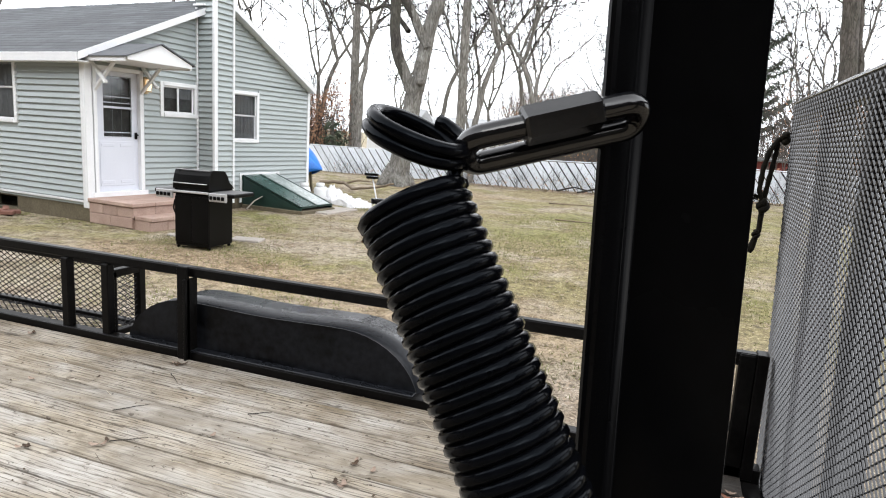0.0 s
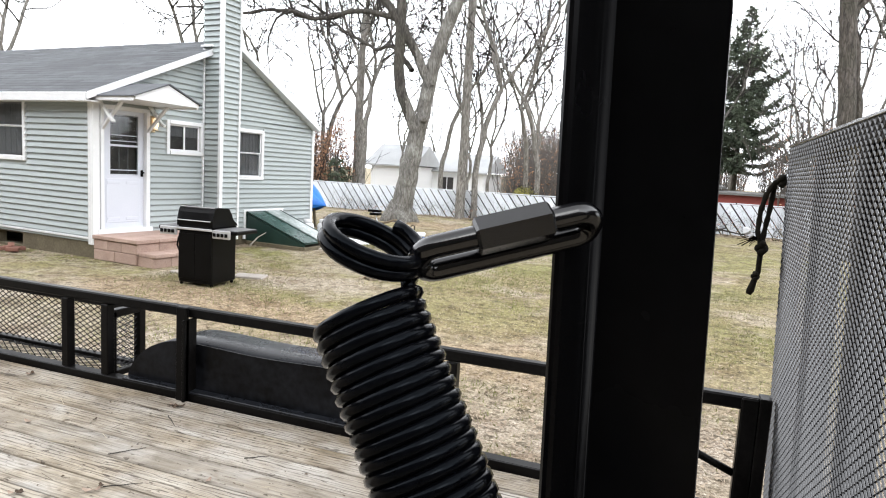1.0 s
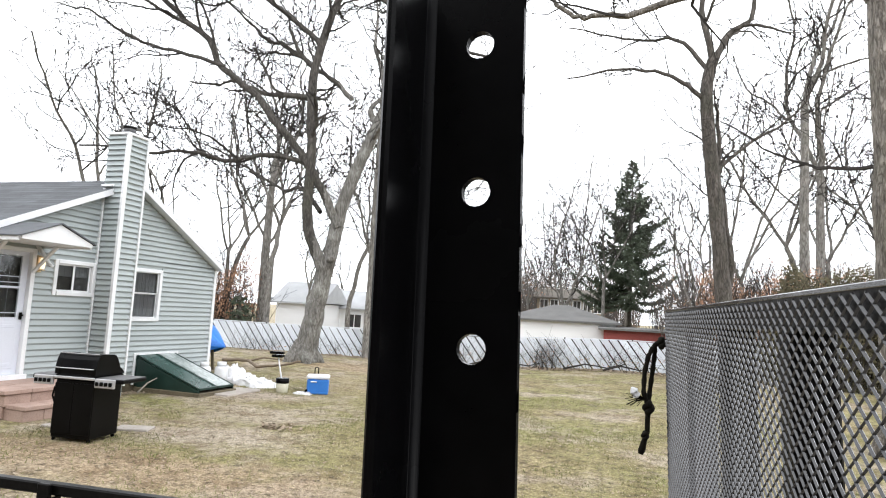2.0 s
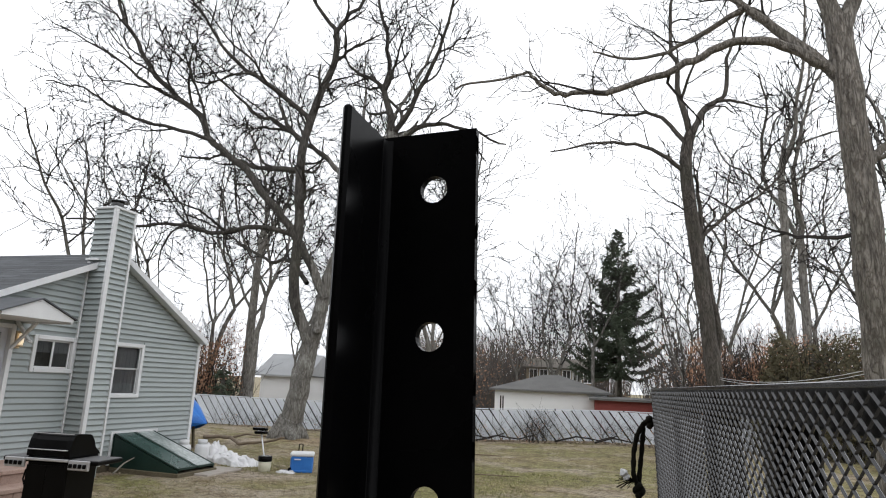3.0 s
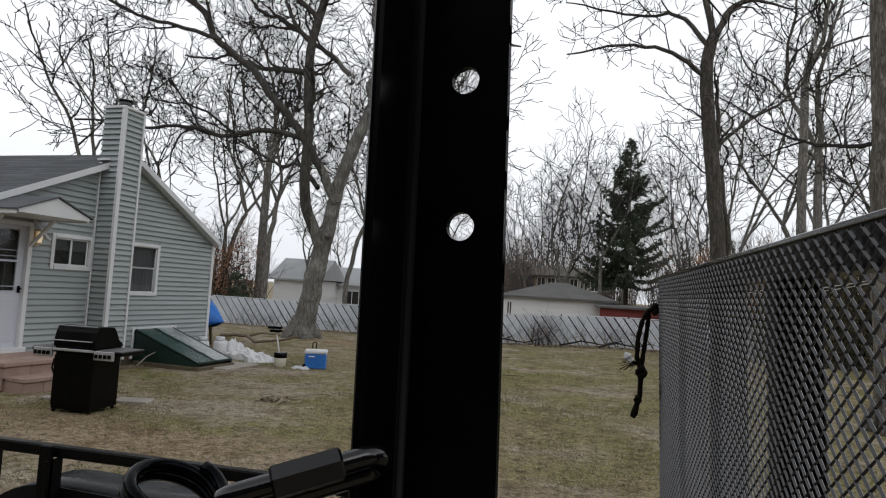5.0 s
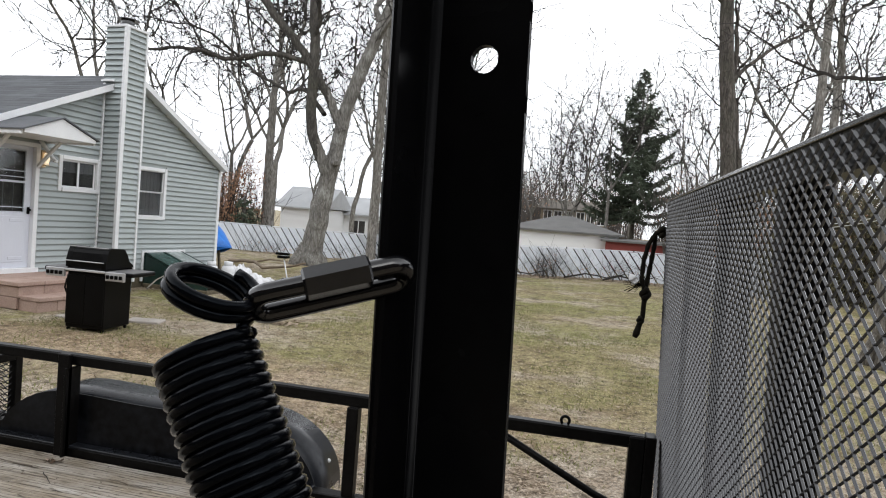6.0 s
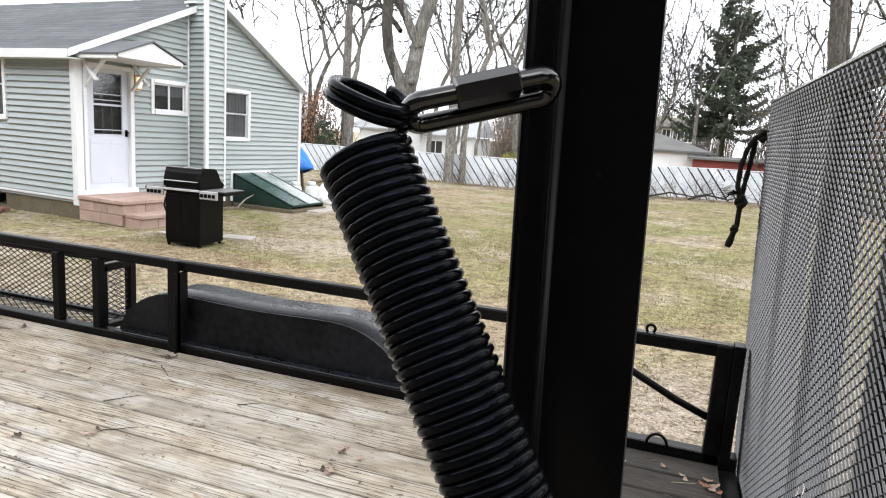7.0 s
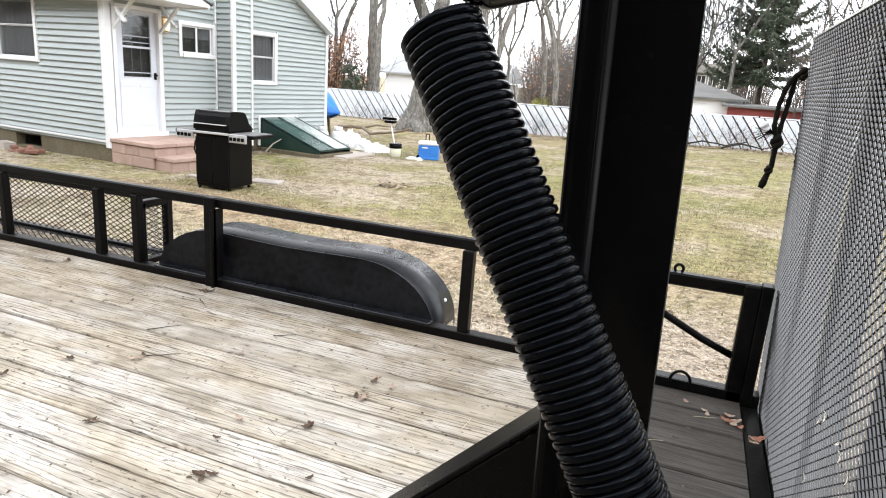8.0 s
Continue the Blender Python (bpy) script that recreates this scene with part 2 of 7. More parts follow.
# ---- building helpers ----
class Geo:
    """Collects faces for one mesh."""

    def __init__(self):
        self.v, self.f = [], []

    def add(self, verts, faces):
        k = len(self.v)
        self.v.extend(tuple(p) for p in verts)
        self.f.extend(tuple(k + i for i in face) for face in faces)
        return self

    def box(self, lo, hi, ch=0.0, m=None):
        """A box between two corners, its edges cut back by ch."""
        lo, hi = Vector(lo), Vector(hi)
        if ch <= 0:
            vs = [Vector((x, y, z)) for z in (lo.z, hi.z) for y in (lo.y, hi.y) for x in (lo.x, hi.x)]
            fs = [(0, 2, 3, 1), (4, 5, 7, 6), (0, 1, 5, 4), (2, 6, 7, 3), (0, 4, 6, 2), (1, 3, 7, 5)]
        else:
            ch = min(ch, *((hi - lo) * 0.45))
            vs, at = [], {}
            for sx in (0, 1):
                for sy in (0, 1):
                    for sz in (0, 1):
                        s = (sx, sy, sz)
                        for axis in range(3):
                            p = [(hi[i] if s[i] else lo[i]) for i in range(3)]
                            for i in range(3):
                                if i != axis:
                                    p[i] += -ch if s[i] else ch
                            at[s, axis] = len(vs)
                            vs.append(Vector(p))
            fs = []
            for axis in range(3):
                i, j = (axis + 1) % 3, (axis + 2) % 3
                for side in (0, 1):
                    ring = []
                    for a, b in ((0, 0), (1, 0), (1, 1), (0, 1)):
                        s = [0, 0, 0]
                        s[axis], s[i], s[j] = side, a, b
                        ring.append(at[tuple(s), axis])
                    fs.append(tuple(ring) if side else tuple(reversed(ring)))
                for a in (0, 1):
                    for b in (0, 1):
                        s0, s1 = [0, 0, 0], [0, 0, 0]
                        s0[i], s0[j], s1[i], s1[j], s1[axis] = a, b, a, b, 1
                        s0, s1 = tuple(s0), tuple(s1)
                        q = (at[s0, i], at[s1, i], at[s1, j], at[s0, j])
                        fs.append(q if (a == b) else tuple(reversed(q)))
            for s in [(x, y, z) for x in (0, 1) for y in (0, 1) for z in (0, 1)]:
                q = (at[s, 0], at[s, 1], at[s, 2])
                fs.append(q if sum(s) % 2 else tuple(reversed(q)))
        if m is not None:
            vs = [m @ p for p in vs]
            if m.determinant() < 0:
                fs = [tuple(reversed(f)) for f in fs]
        return self.add(vs, fs)

    def bar(self, p, q, wide, thick, up=(0, 0, 1), ch=0.0):
        """A bar from p to q; wide across, thick along up."""
        p, q = Vector(p), Vector(q)
        d = q - p
        x = d.normalized()
        y = Vector(up).cross(x)
        y = y.normalized() if y.length > 1e-6 else x.orthogonal().normalized()
        z = x.cross(y)
        m = Matrix((x, y, z)).transposed().to_4x4()
        m.translation = p
        return self.box((0, -wide / 2, -thick / 2), (d.length, wide / 2, thick / 2), ch, m)

    def prism(self, outline, depth, m=None):
        """An outline in x, y (anticlockwise), raised along z from 0 to depth."""
        k = len(outline)
        vs = [Vector((x, y, 0)) for x, y in outline] + [Vector((x, y, depth)) for x, y in outline]
        if m is not None:
            vs = [m @ p for p in vs]
        fs = [tuple(reversed(range(k))), tuple(range(k, 2 * k))]
        fs += [(i, (i + 1) % k, k + (i + 1) % k, k + i) for i in range(k)]
        if m is not None and m.determinant() < 0:
            fs = [tuple(reversed(f)) for f in fs]
        return self.add(vs, fs)

    def tube(self, path, radii, sides=8, closed=False, caps=True):
        """A round rod along a path."""
        path = [Vector(p) for p in path]
        k = len(path)
        if not isinstance(radii, (list, tuple)):
            radii = [radii] * k
        first = (path[1] - path[0]).normalized()
        side = first.orthogonal().normalized()
        vs, fs = [], []
        for i, p in enumerate(path):
            a, b = path[(i - 1) % k if closed else max(i - 1, 0)], path[(i + 1) % k if closed else min(i + 1, k - 1)]
            d = (b - a).normalized()
            side = (side - side.dot(d) * d)
            side = side.normalized() if side.length > 1e-6 else d.orthogonal().normalized()
            other = d.cross(side)
            for j in range(sides):
                t = 2 * math.pi * j / sides
                vs.append(p + radii[i] * (math.cos(t) * side + math.sin(t) * other))
        for i in range(k if closed else k - 1):
            n2 = (i + 1) % k
            for j in range(sides):
                fs.append((i * sides + j, i * sides + (j + 1) % sides, n2 * sides + (j + 1) % sides, n2 * sides + j))
        if caps and not closed:
            fs.append(tuple(reversed(range(sides))))
            fs.append(tuple(range((k - 1) * sides, k * sides)))
        return self.add(vs, fs)

    def turned(self, profile, sides=24, m=None):
        """A turned body: (radius, height) pairs round z."""
        vs, fs = [], []
        for r, z in profile:
            for j in range(sides):
                t = 2 * math.pi * j / sides
                vs.append(Vector((r * math.cos(t), r * math.sin(t), z)))
        for i in range(len(profile) - 1):
            for j in range(sides):
                fs.append((i * sides + j, i * sides + (j + 1) % sides, (i + 1) * sides + (j + 1) % sides, (i + 1) * sides + j))
        fs.append(tuple(reversed(range(sides))))
        fs.append(tuple(range((len(profile) - 1) * sides, len(profile) * sides)))
        if m is not None:
            vs = [m @ p for p in vs]
        return self.add(vs, fs)

    def mesh(self, name, mat, smooth=False):
        me = bpy.data.meshes.new(name)
        me.from_pydata(self.v, [], self.f)
        if mat is not None:
            me.materials.append(mat)
        if smooth:
            me.shade_smooth()
        me.update()
        return me


def part(name, geo, mat, parent, label="", smooth=False, at=None):
    """One mesh under a thing or a part."""
    ob = new(name, geo.mesh(name, mat, smooth) if isinstance(geo, Geo) else geo)
    ob.parent = parent
    if at is not None:
        ob.matrix_basis = at
    return tagged(ob, label=label)


def thing(name, label, category, group="", m=None, kind=""):
    """An empty at the base of a thing, to hold its parts."""
    ob = new(name)
    ob.empty_display_size = 0.1
    if m is not None:
        ob.matrix_basis = m
    return tagged(ob, label, category, group, kind)


def solid(name, geo, mat, label, category="", kind="", group="", smooth=False, m=None):
    """A thing or a piece of the setting that is one mesh."""
    ob = new(name, geo.mesh(name, mat, smooth))
    if m is not None:
        ob.matrix_basis = m
    return tagged(ob, label, category, group, kind)


def swell(x):
    x = min(max(x, 0.0), 1.0)
    return x * x * (3 - 2 * x)


def grade(x, y):
    """Height of the ground."""
    h = 0.22 * swell((y - 12) / 12) * swell((x + 5) / 7)
    h += 0.10 * swell((y - 17) / 3.0) * swell((-x - 6.0) / 3) * (1 - swell((y - 22.5) / 3))
    h -= 0.5 * swell((y - 27) / 10)
    return h + 0.02 * noise.noise((x * 0.5, y * 0.5, 0.3)) + 0.008 * noise.noise((x * 2.2, y * 2.2, 4.0))
# ---- ground ----
# worn and green places of the lawn: centre, half widths, strength
PALE_PATCHES = ((-7.0, 12.9, 1.7, 0.9, 0.95), (-5.0, 8.8, 1.6, 0.9, 0.85), (-5.4, 10.8, 1.5, 1.1, 0.7), (0.2, 4.8, 1.5, 0.8, 0.9), (-1.4, 4.5, 0.9, 0.5, 0.8))
BROWN_PATCHES = ((-4.5, 6.8, 2.6, 1.0, 0.75), (-6.7, 7.1, 1.8, 0.8, 0.8), (-7.0, 20.3, 2.6, 1.7, 0.7), (-1.5, 6.2, 2.5, 0.8, 0.6))
GREEN_PATCHES = ((-10.2, 8.3, 2.6, 0.8, 0.75), (-7.7, 11.3, 1.2, 1.0, 0.9), (-0.1, 16.5, 3.4, 2.4, 0.7), (0.6, 12.8, 2.4, 1.5, 0.6), (-3.5, 13.6, 2.2, 1.6, 0.6))


def bare_here(x, y):
    """How bare the lawn is at a place, 0 to 1."""
    wx, wy = x + 0.7 * noise.noise((x * 1.1, y * 1.1, 3.0)), y + 0.7 * noise.noise((x * 1.1, y * 1.1, 9.0))
    return max(s * (1 - swell((math.hypot((wx - cx) / rx, (wy - cy) / ry) - 0.35) / 0.75)) for cx, cy, rx, ry, s in PALE_PATCHES + BROWN_PATCHES)


def lawn():
    m = bpy.data.materials.new("dormant_lawn")
    m.use_nodes = True
    n, l = m.node_tree.nodes, m.node_tree.links
    b = n["Principled BSDF"]
    co = n.new("ShaderNodeTexCoord")

    def noise_at(scale, detail=8, rough=0.6):
        t = n.new("ShaderNodeTexNoise")
        t.inputs["Scale"].default_value, t.inputs["Detail"].default_value, t.inputs["Roughness"].default_value = scale, detail, rough
        l.new(co.outputs["Object"], t.inputs["Vector"])
        return t.outputs["Fac"]

    def ramp_of(fac, stops):
        r = n.new("ShaderNodeValToRGB")
        while len(r.color_ramp.elements) < len(stops):
            r.color_ramp.elements.new(0.5)
        for e, (p, c) in zip(r.color_ramp.elements, stops):
            e.position, e.color = p, (*c, 1)
        l.new(fac, r.inputs["Fac"])
        return r.outputs["Color"]

    def mixed(kind, fac, x, y):
        k = n.new("ShaderNodeMix")
        k.data_type, k.blend_type = "RGBA", kind
        if isinstance(fac, float):
            k.inputs["Factor"].default_value = fac
        else:
            l.new(fac, k.inputs["Factor"])
        l.new(x, k.inputs["A"])
        l.new(y, k.inputs["B"])
        return k.outputs["Result"]

    grass = ramp_of(noise_at(26, 10, 0.75), [(0.36, (0.06, 0.046, 0.025)), (0.46, (0.235, 0.186, 0.098)), (0.55, (0.30, 0.248, 0.128)), (0.64, (0.66, 0.57, 0.36))])
    soil = ramp_of(noise_at(40, 10, 0.75), [(0.36, (0.12, 0.092, 0.07)), (0.5, (0.37, 0.312, 0.25)), (0.62, (0.68, 0.61, 0.52))])
    green = ramp_of(noise_at(35, 8, 0.7), [(0.32, (0.06, 0.064, 0.018)), (0.5, (0.20, 0.198, 0.064)), (0.66, (0.40, 0.38, 0.16))])
    patch = ramp_of(noise_at(0.55, 6, 0.65), [(0.50, (0, 0, 0)), (0.60, (0.75, 0.75, 0.75))])
    lush = ramp_of(noise_at(0.31, 5, 0.6), [(0.43, (0.06, 0.06, 0.06)), (0.60, (0.75, 0.75, 0.75))])
    colour = mixed("MIX", lush, grass, green)
    stray = n.new("ShaderNodeTexNoise")
    stray.inputs["Scale"].default_value, stray.inputs["Detail"].default_value, stray.inputs["Roughness"].default_value = 1.3, 8, 0.7
    l.new(co.outputs["Object"], stray.inputs["Vector"])
    bent = n.new("ShaderNodeVectorMath")
    bent.operation = "MULTIPLY_ADD"
    bent.inputs[1].default_value = (2.6, 2.6, 0.0)
    l.new(stray.outputs["Color"], bent.inputs[0])
    l.new(co.outputs["Object"], bent.inputs[2])

    def patches(spots):
        total = None
        for cx, cy, rx, ry, strength in spots:
            mp = n.new("ShaderNodeMapping")
            mp.inputs["Location"].default_value = (-(cx + 1.3) / rx, -(cy + 1.3) / ry, 0)
            mp.inputs["Scale"].default_value = (1 / rx, 1 / ry, 0)
            l.new(bent.outputs[0], mp.inputs["Vector"])
            far = n.new("ShaderNodeVectorMath")
            far.operation = "LENGTH"
            l.new(mp.outputs["Vector"], far.inputs[0])
            fade = n.new("ShaderNodeMapRange")
            fade.interpolation_type = "SMOOTHSTEP"
            fade.inputs["From Min"].default_value, fade.inputs["From Max"].default_value = 1.15, 0.4
            fade.inputs["To Max"].default_value = strength
            l.new(far.outputs["Value"], fade.inputs["Value"])
            if total is None:
                total = fade.outputs["Result"]
            else:
                most = n.new("ShaderNodeMath")
                most.operation = "MAXIMUM"
                l.new(total, most.inputs[0])
                l.new(fade.outputs["Result"], most.inputs[1])
                total = most.outputs[0]
        return total

    earth = ramp_of(noise_at(33, 10, 0.75), [(0.36, (0.09, 0.058, 0.036)), (0.5, (0.32, 0.228, 0.145)), (0.62, (0.60, 0.49, 0.35))])
    colour = mixed("MIX", patches(GREEN_PATCHES), colour, green)
    where = n.new("ShaderNodeSeparateXYZ")
    l.new(co.outputs["Object"], where.inputs[0])
    strip = n.new("ShaderNodeMapRange")  # worn soil beside the parked trailer
    strip.inputs["From Min"].default_value, strip.inputs["From Max"].default_value = 7.5, 4.6
    l.new(where.outputs["Y"], strip.inputs["Value"])
    worn = n.new("ShaderNodeMath")
    worn.operation = "MULTIPLY"
    l.new(strip.outputs["Result"], worn.inputs[0])
    l.new(ramp_of(noise_at(1.4, 7, 0.7), [(0.38, (0.35, 0.35, 0.35)), (0.54, (1, 1, 1))]), worn.inputs[1])
    colour = mixed("MIX", worn.outputs[0], colour, soil)
    foot = n.new("ShaderNodeMapRange")  # trodden, leafy ground along the house
    foot.inputs["From Min"].default_value, foot.inputs["From Max"].default_value = -4.5, -7.2
    l.new(where.outputs["X"], foot.inputs["Value"])
    trod = n.new("ShaderNodeMath")
    trod.operation = "MULTIPLY"
    l.new(foot.outputs["Result"], trod.inputs[0])
    l.new(ramp_of(noise_at(1.1, 7, 0.7), [(0.42, (0.0, 0.0, 0.0)), (0.56, (0.5, 0.5, 0.5))]), trod.inputs[1])
    colour = mixed("MIX", trod.outputs[0], colour, soil)
    colour = mixed("MIX", patch, colour, soil)
    colour = mixed("MIX", patches(BROWN_PATCHES), colour, earth)
    colour = mixed("MIX", patches(PALE_PATCHES), colour, soil)
    mottle = ramp_of(noise_at(7, 9, 0.8), [(0.39, (0.26, 0.235, 0.18)), (0.49, (0.86, 0.84, 0.79)), (0.57, (1.08, 1.07, 1.05))])
    colour = mixed("MULTIPLY", 0.95, colour, mottle)
    drift = ramp_of(noise_at(1.7, 7, 0.7), [(0.38, (0.50, 0.42, 0.33)), (0.50, (1, 1, 1))])
    colour = mixed("MULTIPLY", 0.8, colour, drift)
    l.new(colour, b.inputs["Base Color"])
    b.inputs["Roughness"].default_value = 0.95
    bp = n.new("ShaderNodeBump")
    bp.inputs["Strength"].default_value, bp.inputs["Distance"].default_value = 0.8, 0.03
    l.new(noise_at(30, 8, 0.7), bp.inputs["Height"])
    l.new(bp.outputs["Normal"], b.inputs["Normal"])
    return m


LAWN = lawn()


def spaced(lo, hi, step, far):
    """Even steps from lo to hi, then widening ones out to far on both sides."""
    mid = [lo + i * (hi - lo) / round((hi - lo) / step) for i in range(round((hi - lo) / step) + 1)]
    out, s = [], step
    v = 0.0
    while v < far:
        s *= 1.5
        v += s
        out.append(v)
    return [lo - v for v in reversed(out)] + mid + [hi + v for v in out]


def build_ground():
    xs, ys = spaced(-22, 12, 0.4, 2500), spaced(-3, 34, 0.4, 2500)
    g = Geo()
    g.v = [(x, y, grade(x, y)) for y in ys for x in xs]
    w = len(xs)
    g.f = [(j * w + i, j * w + i + 1, (j + 1) * w + i + 1, (j + 1) * w + i) for j in range(len(ys) - 1) for i in range(w - 1)]
    return solid("ground", g, LAWN, "patchy dormant lawn of straw and green grass with bare soil", kind="structure", smooth=True)


build_ground()

# unseen plain walls added behind and beside the camera to block sky and darken reflections
solid("backdrop", Geo().box((-34, -9.6, -0.3), (34, -9.0, 9.5)).box((17, -9.0, -0.3), (17.6, 6, 7.5)).box((-34.6, -9.0, -0.3), (-34, 10, 9.5)), material("dim_blocker", (0.012, 0.011, 0.009), (0.06, 0.052, 0.04), 0.95, 3, 0.4, 0.3), "unseen dim brown walls added to darken reflections", kind="structure")

# ---- house: u runs along the gable wall, v into the house, from its near corner ----
HOUSE = Matrix.Translation((-9.307, 8.461, 0)) @ Matrix((((0.0896), -0.996, 0, 0), (0.996, 0.0896, 0, 0), (0, 0, 1, 0), (0, 0, 0, 1)))
GABLE_W, HOUSE_L, EAVE_Z = 5.98, 9.0, 2.72
RIDGE_U, RIDGE_Z, PITCH = 3.08, 4.17, (0.443, 0.52)  # the far slope is a little steeper
SIDING_Z, COURSE = 0.37, 0.1055


def under_roof(u):
    return RIDGE_Z - PITCH[u > RIDGE_U] * abs(u - RIDGE_U)


def walled(g, length, height, z0, holes, m, thick=0.14):
    """A wall along x with openings through it, y from 0 to thick."""
    cuts = sorted({0, length, *(h[0] for h in holes), *(h[1] for h in holes)})
    for a, b in zip(cuts, cuts[1:]):
        spans = sorted((h[2], h[3]) for h in holes if h[0] <= a and h[1] >= b)
        z = z0
        for lo, hi in spans + [(height, height)]:
            if lo > z:
                g.box((a, 0, z), (b, thick, lo), 0, m)
            z = max(z, hi)


def board(g, a0, a1, b0, b1, z0, z1, m, proud=0.036, back=0.002):
    """A lapped siding board: a from a0 to a1 at its foot, b0 to b1 at its head."""
    vs = [(a0, -proud, z0), (a1, -proud, z0), (a1, 0, z0), (a0, 0, z0), (b0, -back, z1), (b1, -back, z1), (b1, 0, z1), (b0, 0, z1)]
    fs = [(0, 1, 5, 4), (1, 2, 6, 5), (2, 3, 7, 6), (3, 0, 4, 7), (0, 3, 2, 1), (4, 5, 6, 7)]
    g.add([m @ Vector(p) for p in vs], fs if m.determinant() > 0 else [tuple(reversed(f)) for f in fs])


def siding(parent, length, top, holes, m, z0=SIDING_Z, limit=None):
    """Rows of boards, each a piece of its own, left out at the holes."""
    z = z0
    while z < top - 0.01:
        z1 = min(z + COURSE, top)
        spans = [(0.0, length)]
        for h in holes:
            if h[2] < z1 - 0.02 and h[3] > z + 0.02:
                spans = [s for a, b in spans for s in ((a, min(b, h[0])), (max(a, h[1]), b)) if s[1] - s[0] > 0.02]
        for a, b in spans:
            a0, a1, b0, b1 = a, b, a, b
            if limit:
                lo0, hi0 = limit(z)
                lo1, hi1 = limit(z1)
                a0, a1, b0, b1 = max(a, lo0), min(b, hi0), max(a, lo1), min(b, hi1)
                if a1 - a0 < 0.03:
                    continue
                if b1 < b0:
                    b0 = b1 = (b0 + b1) / 2
            g = Geo()
            board(g, a0, a1, b0, b1, z + 0.031, z1, m)
            part("siding_board", g, SIDING, parent)
        z = z1


def window_unit(name, label, u0, u1, z0, z1, m, house, sliding=False, shade=True):
    """A window with its outer trim, two sashes, glass and a shade behind it. m carries x along the wall, y inwards."""
    # dark sheet behind the sashes, painted as the room's shade
    win = part(name, Geo().box((u0 + 0.03, 0.09, z0 + 0.03), (u1 - 0.03, 0.10, z1 - 0.03), 0, m), DIM_SHEET, house, label)
    t = 0.075
    trim = Geo()
    trim.box((u0, -0.042, z0), (u0 + t, 0.02, z1), 0.006, m).box((u1 - t, -0.042, z0), (u1, 0.02, z1), 0.006, m)
    trim.box((u0 + t, -0.042, z1 - t), (u1 - t, 0.02, z1), 0.006, m).box((u0 + t, -0.055, z0), (u1 - t, 0.02, z0 + t), 0.006, m)
    part("window_frame", trim, WHITE, win, "white vinyl window trim")
    a0, a1, b0, b1 = u0 + t, u1 - t, z0 + t, z1 - t
    if sliding:
        mid = (a0 + a1) / 2
        panes = [(a0, mid, b0, b1, 0.0), (mid, a1, b0, b1, 0.02)]
    else:
        mid = (b0 + b1) / 2 + 0.03
        panes = [(a0, a1, mid, b1, 0.0), (a0, a1, b0, mid, 0.02)]
    s = 0.03 if sliding else 0.017
    for x0, x1, y0, y1, d in panes:
        f = Geo()
        f.box((x0, d, y0), (x0 + s, d + 0.018, y1), 0.003, m).box((x1 - s, d, y0), (x1, d + 0.018, y1), 0.003, m)
        f.box((x0 + s, d, y0), (x1 - s, d + 0.018, y0 + s), 0.003, m).box((x0 + s, d, y1 - s), (x1 - s, d + 0.018, y1), 0.003, m)
        sash = part("sash", f, WHITE, win)
        pane = part("pane", Geo().box((x0 + s, d + 0.007, y0 + s), (x1 - s, d + 0.010, y1 - s), 0, m), GLASS, sash)
        pane.visible_shadow = False
    if shade:
        g = Geo()
        k = 14
        for i in range(k):
            x0, x1 = a0 + (a1 - a0) * i / k, a0 + (a1 - a0) * (i + 1.0) / k
            top, low = b1, b1 - (b1 - b0) * (0.97 if not sliding else 0.45)
            g.box((x0, 0.06 + 0.003 * (i % 2), low), (x1 + 0.002, 0.064 + 0.003 * (i % 2), top), 0, m)
        part("curtain", g, CURTAIN, win, "pale drawn window shade")
    return win


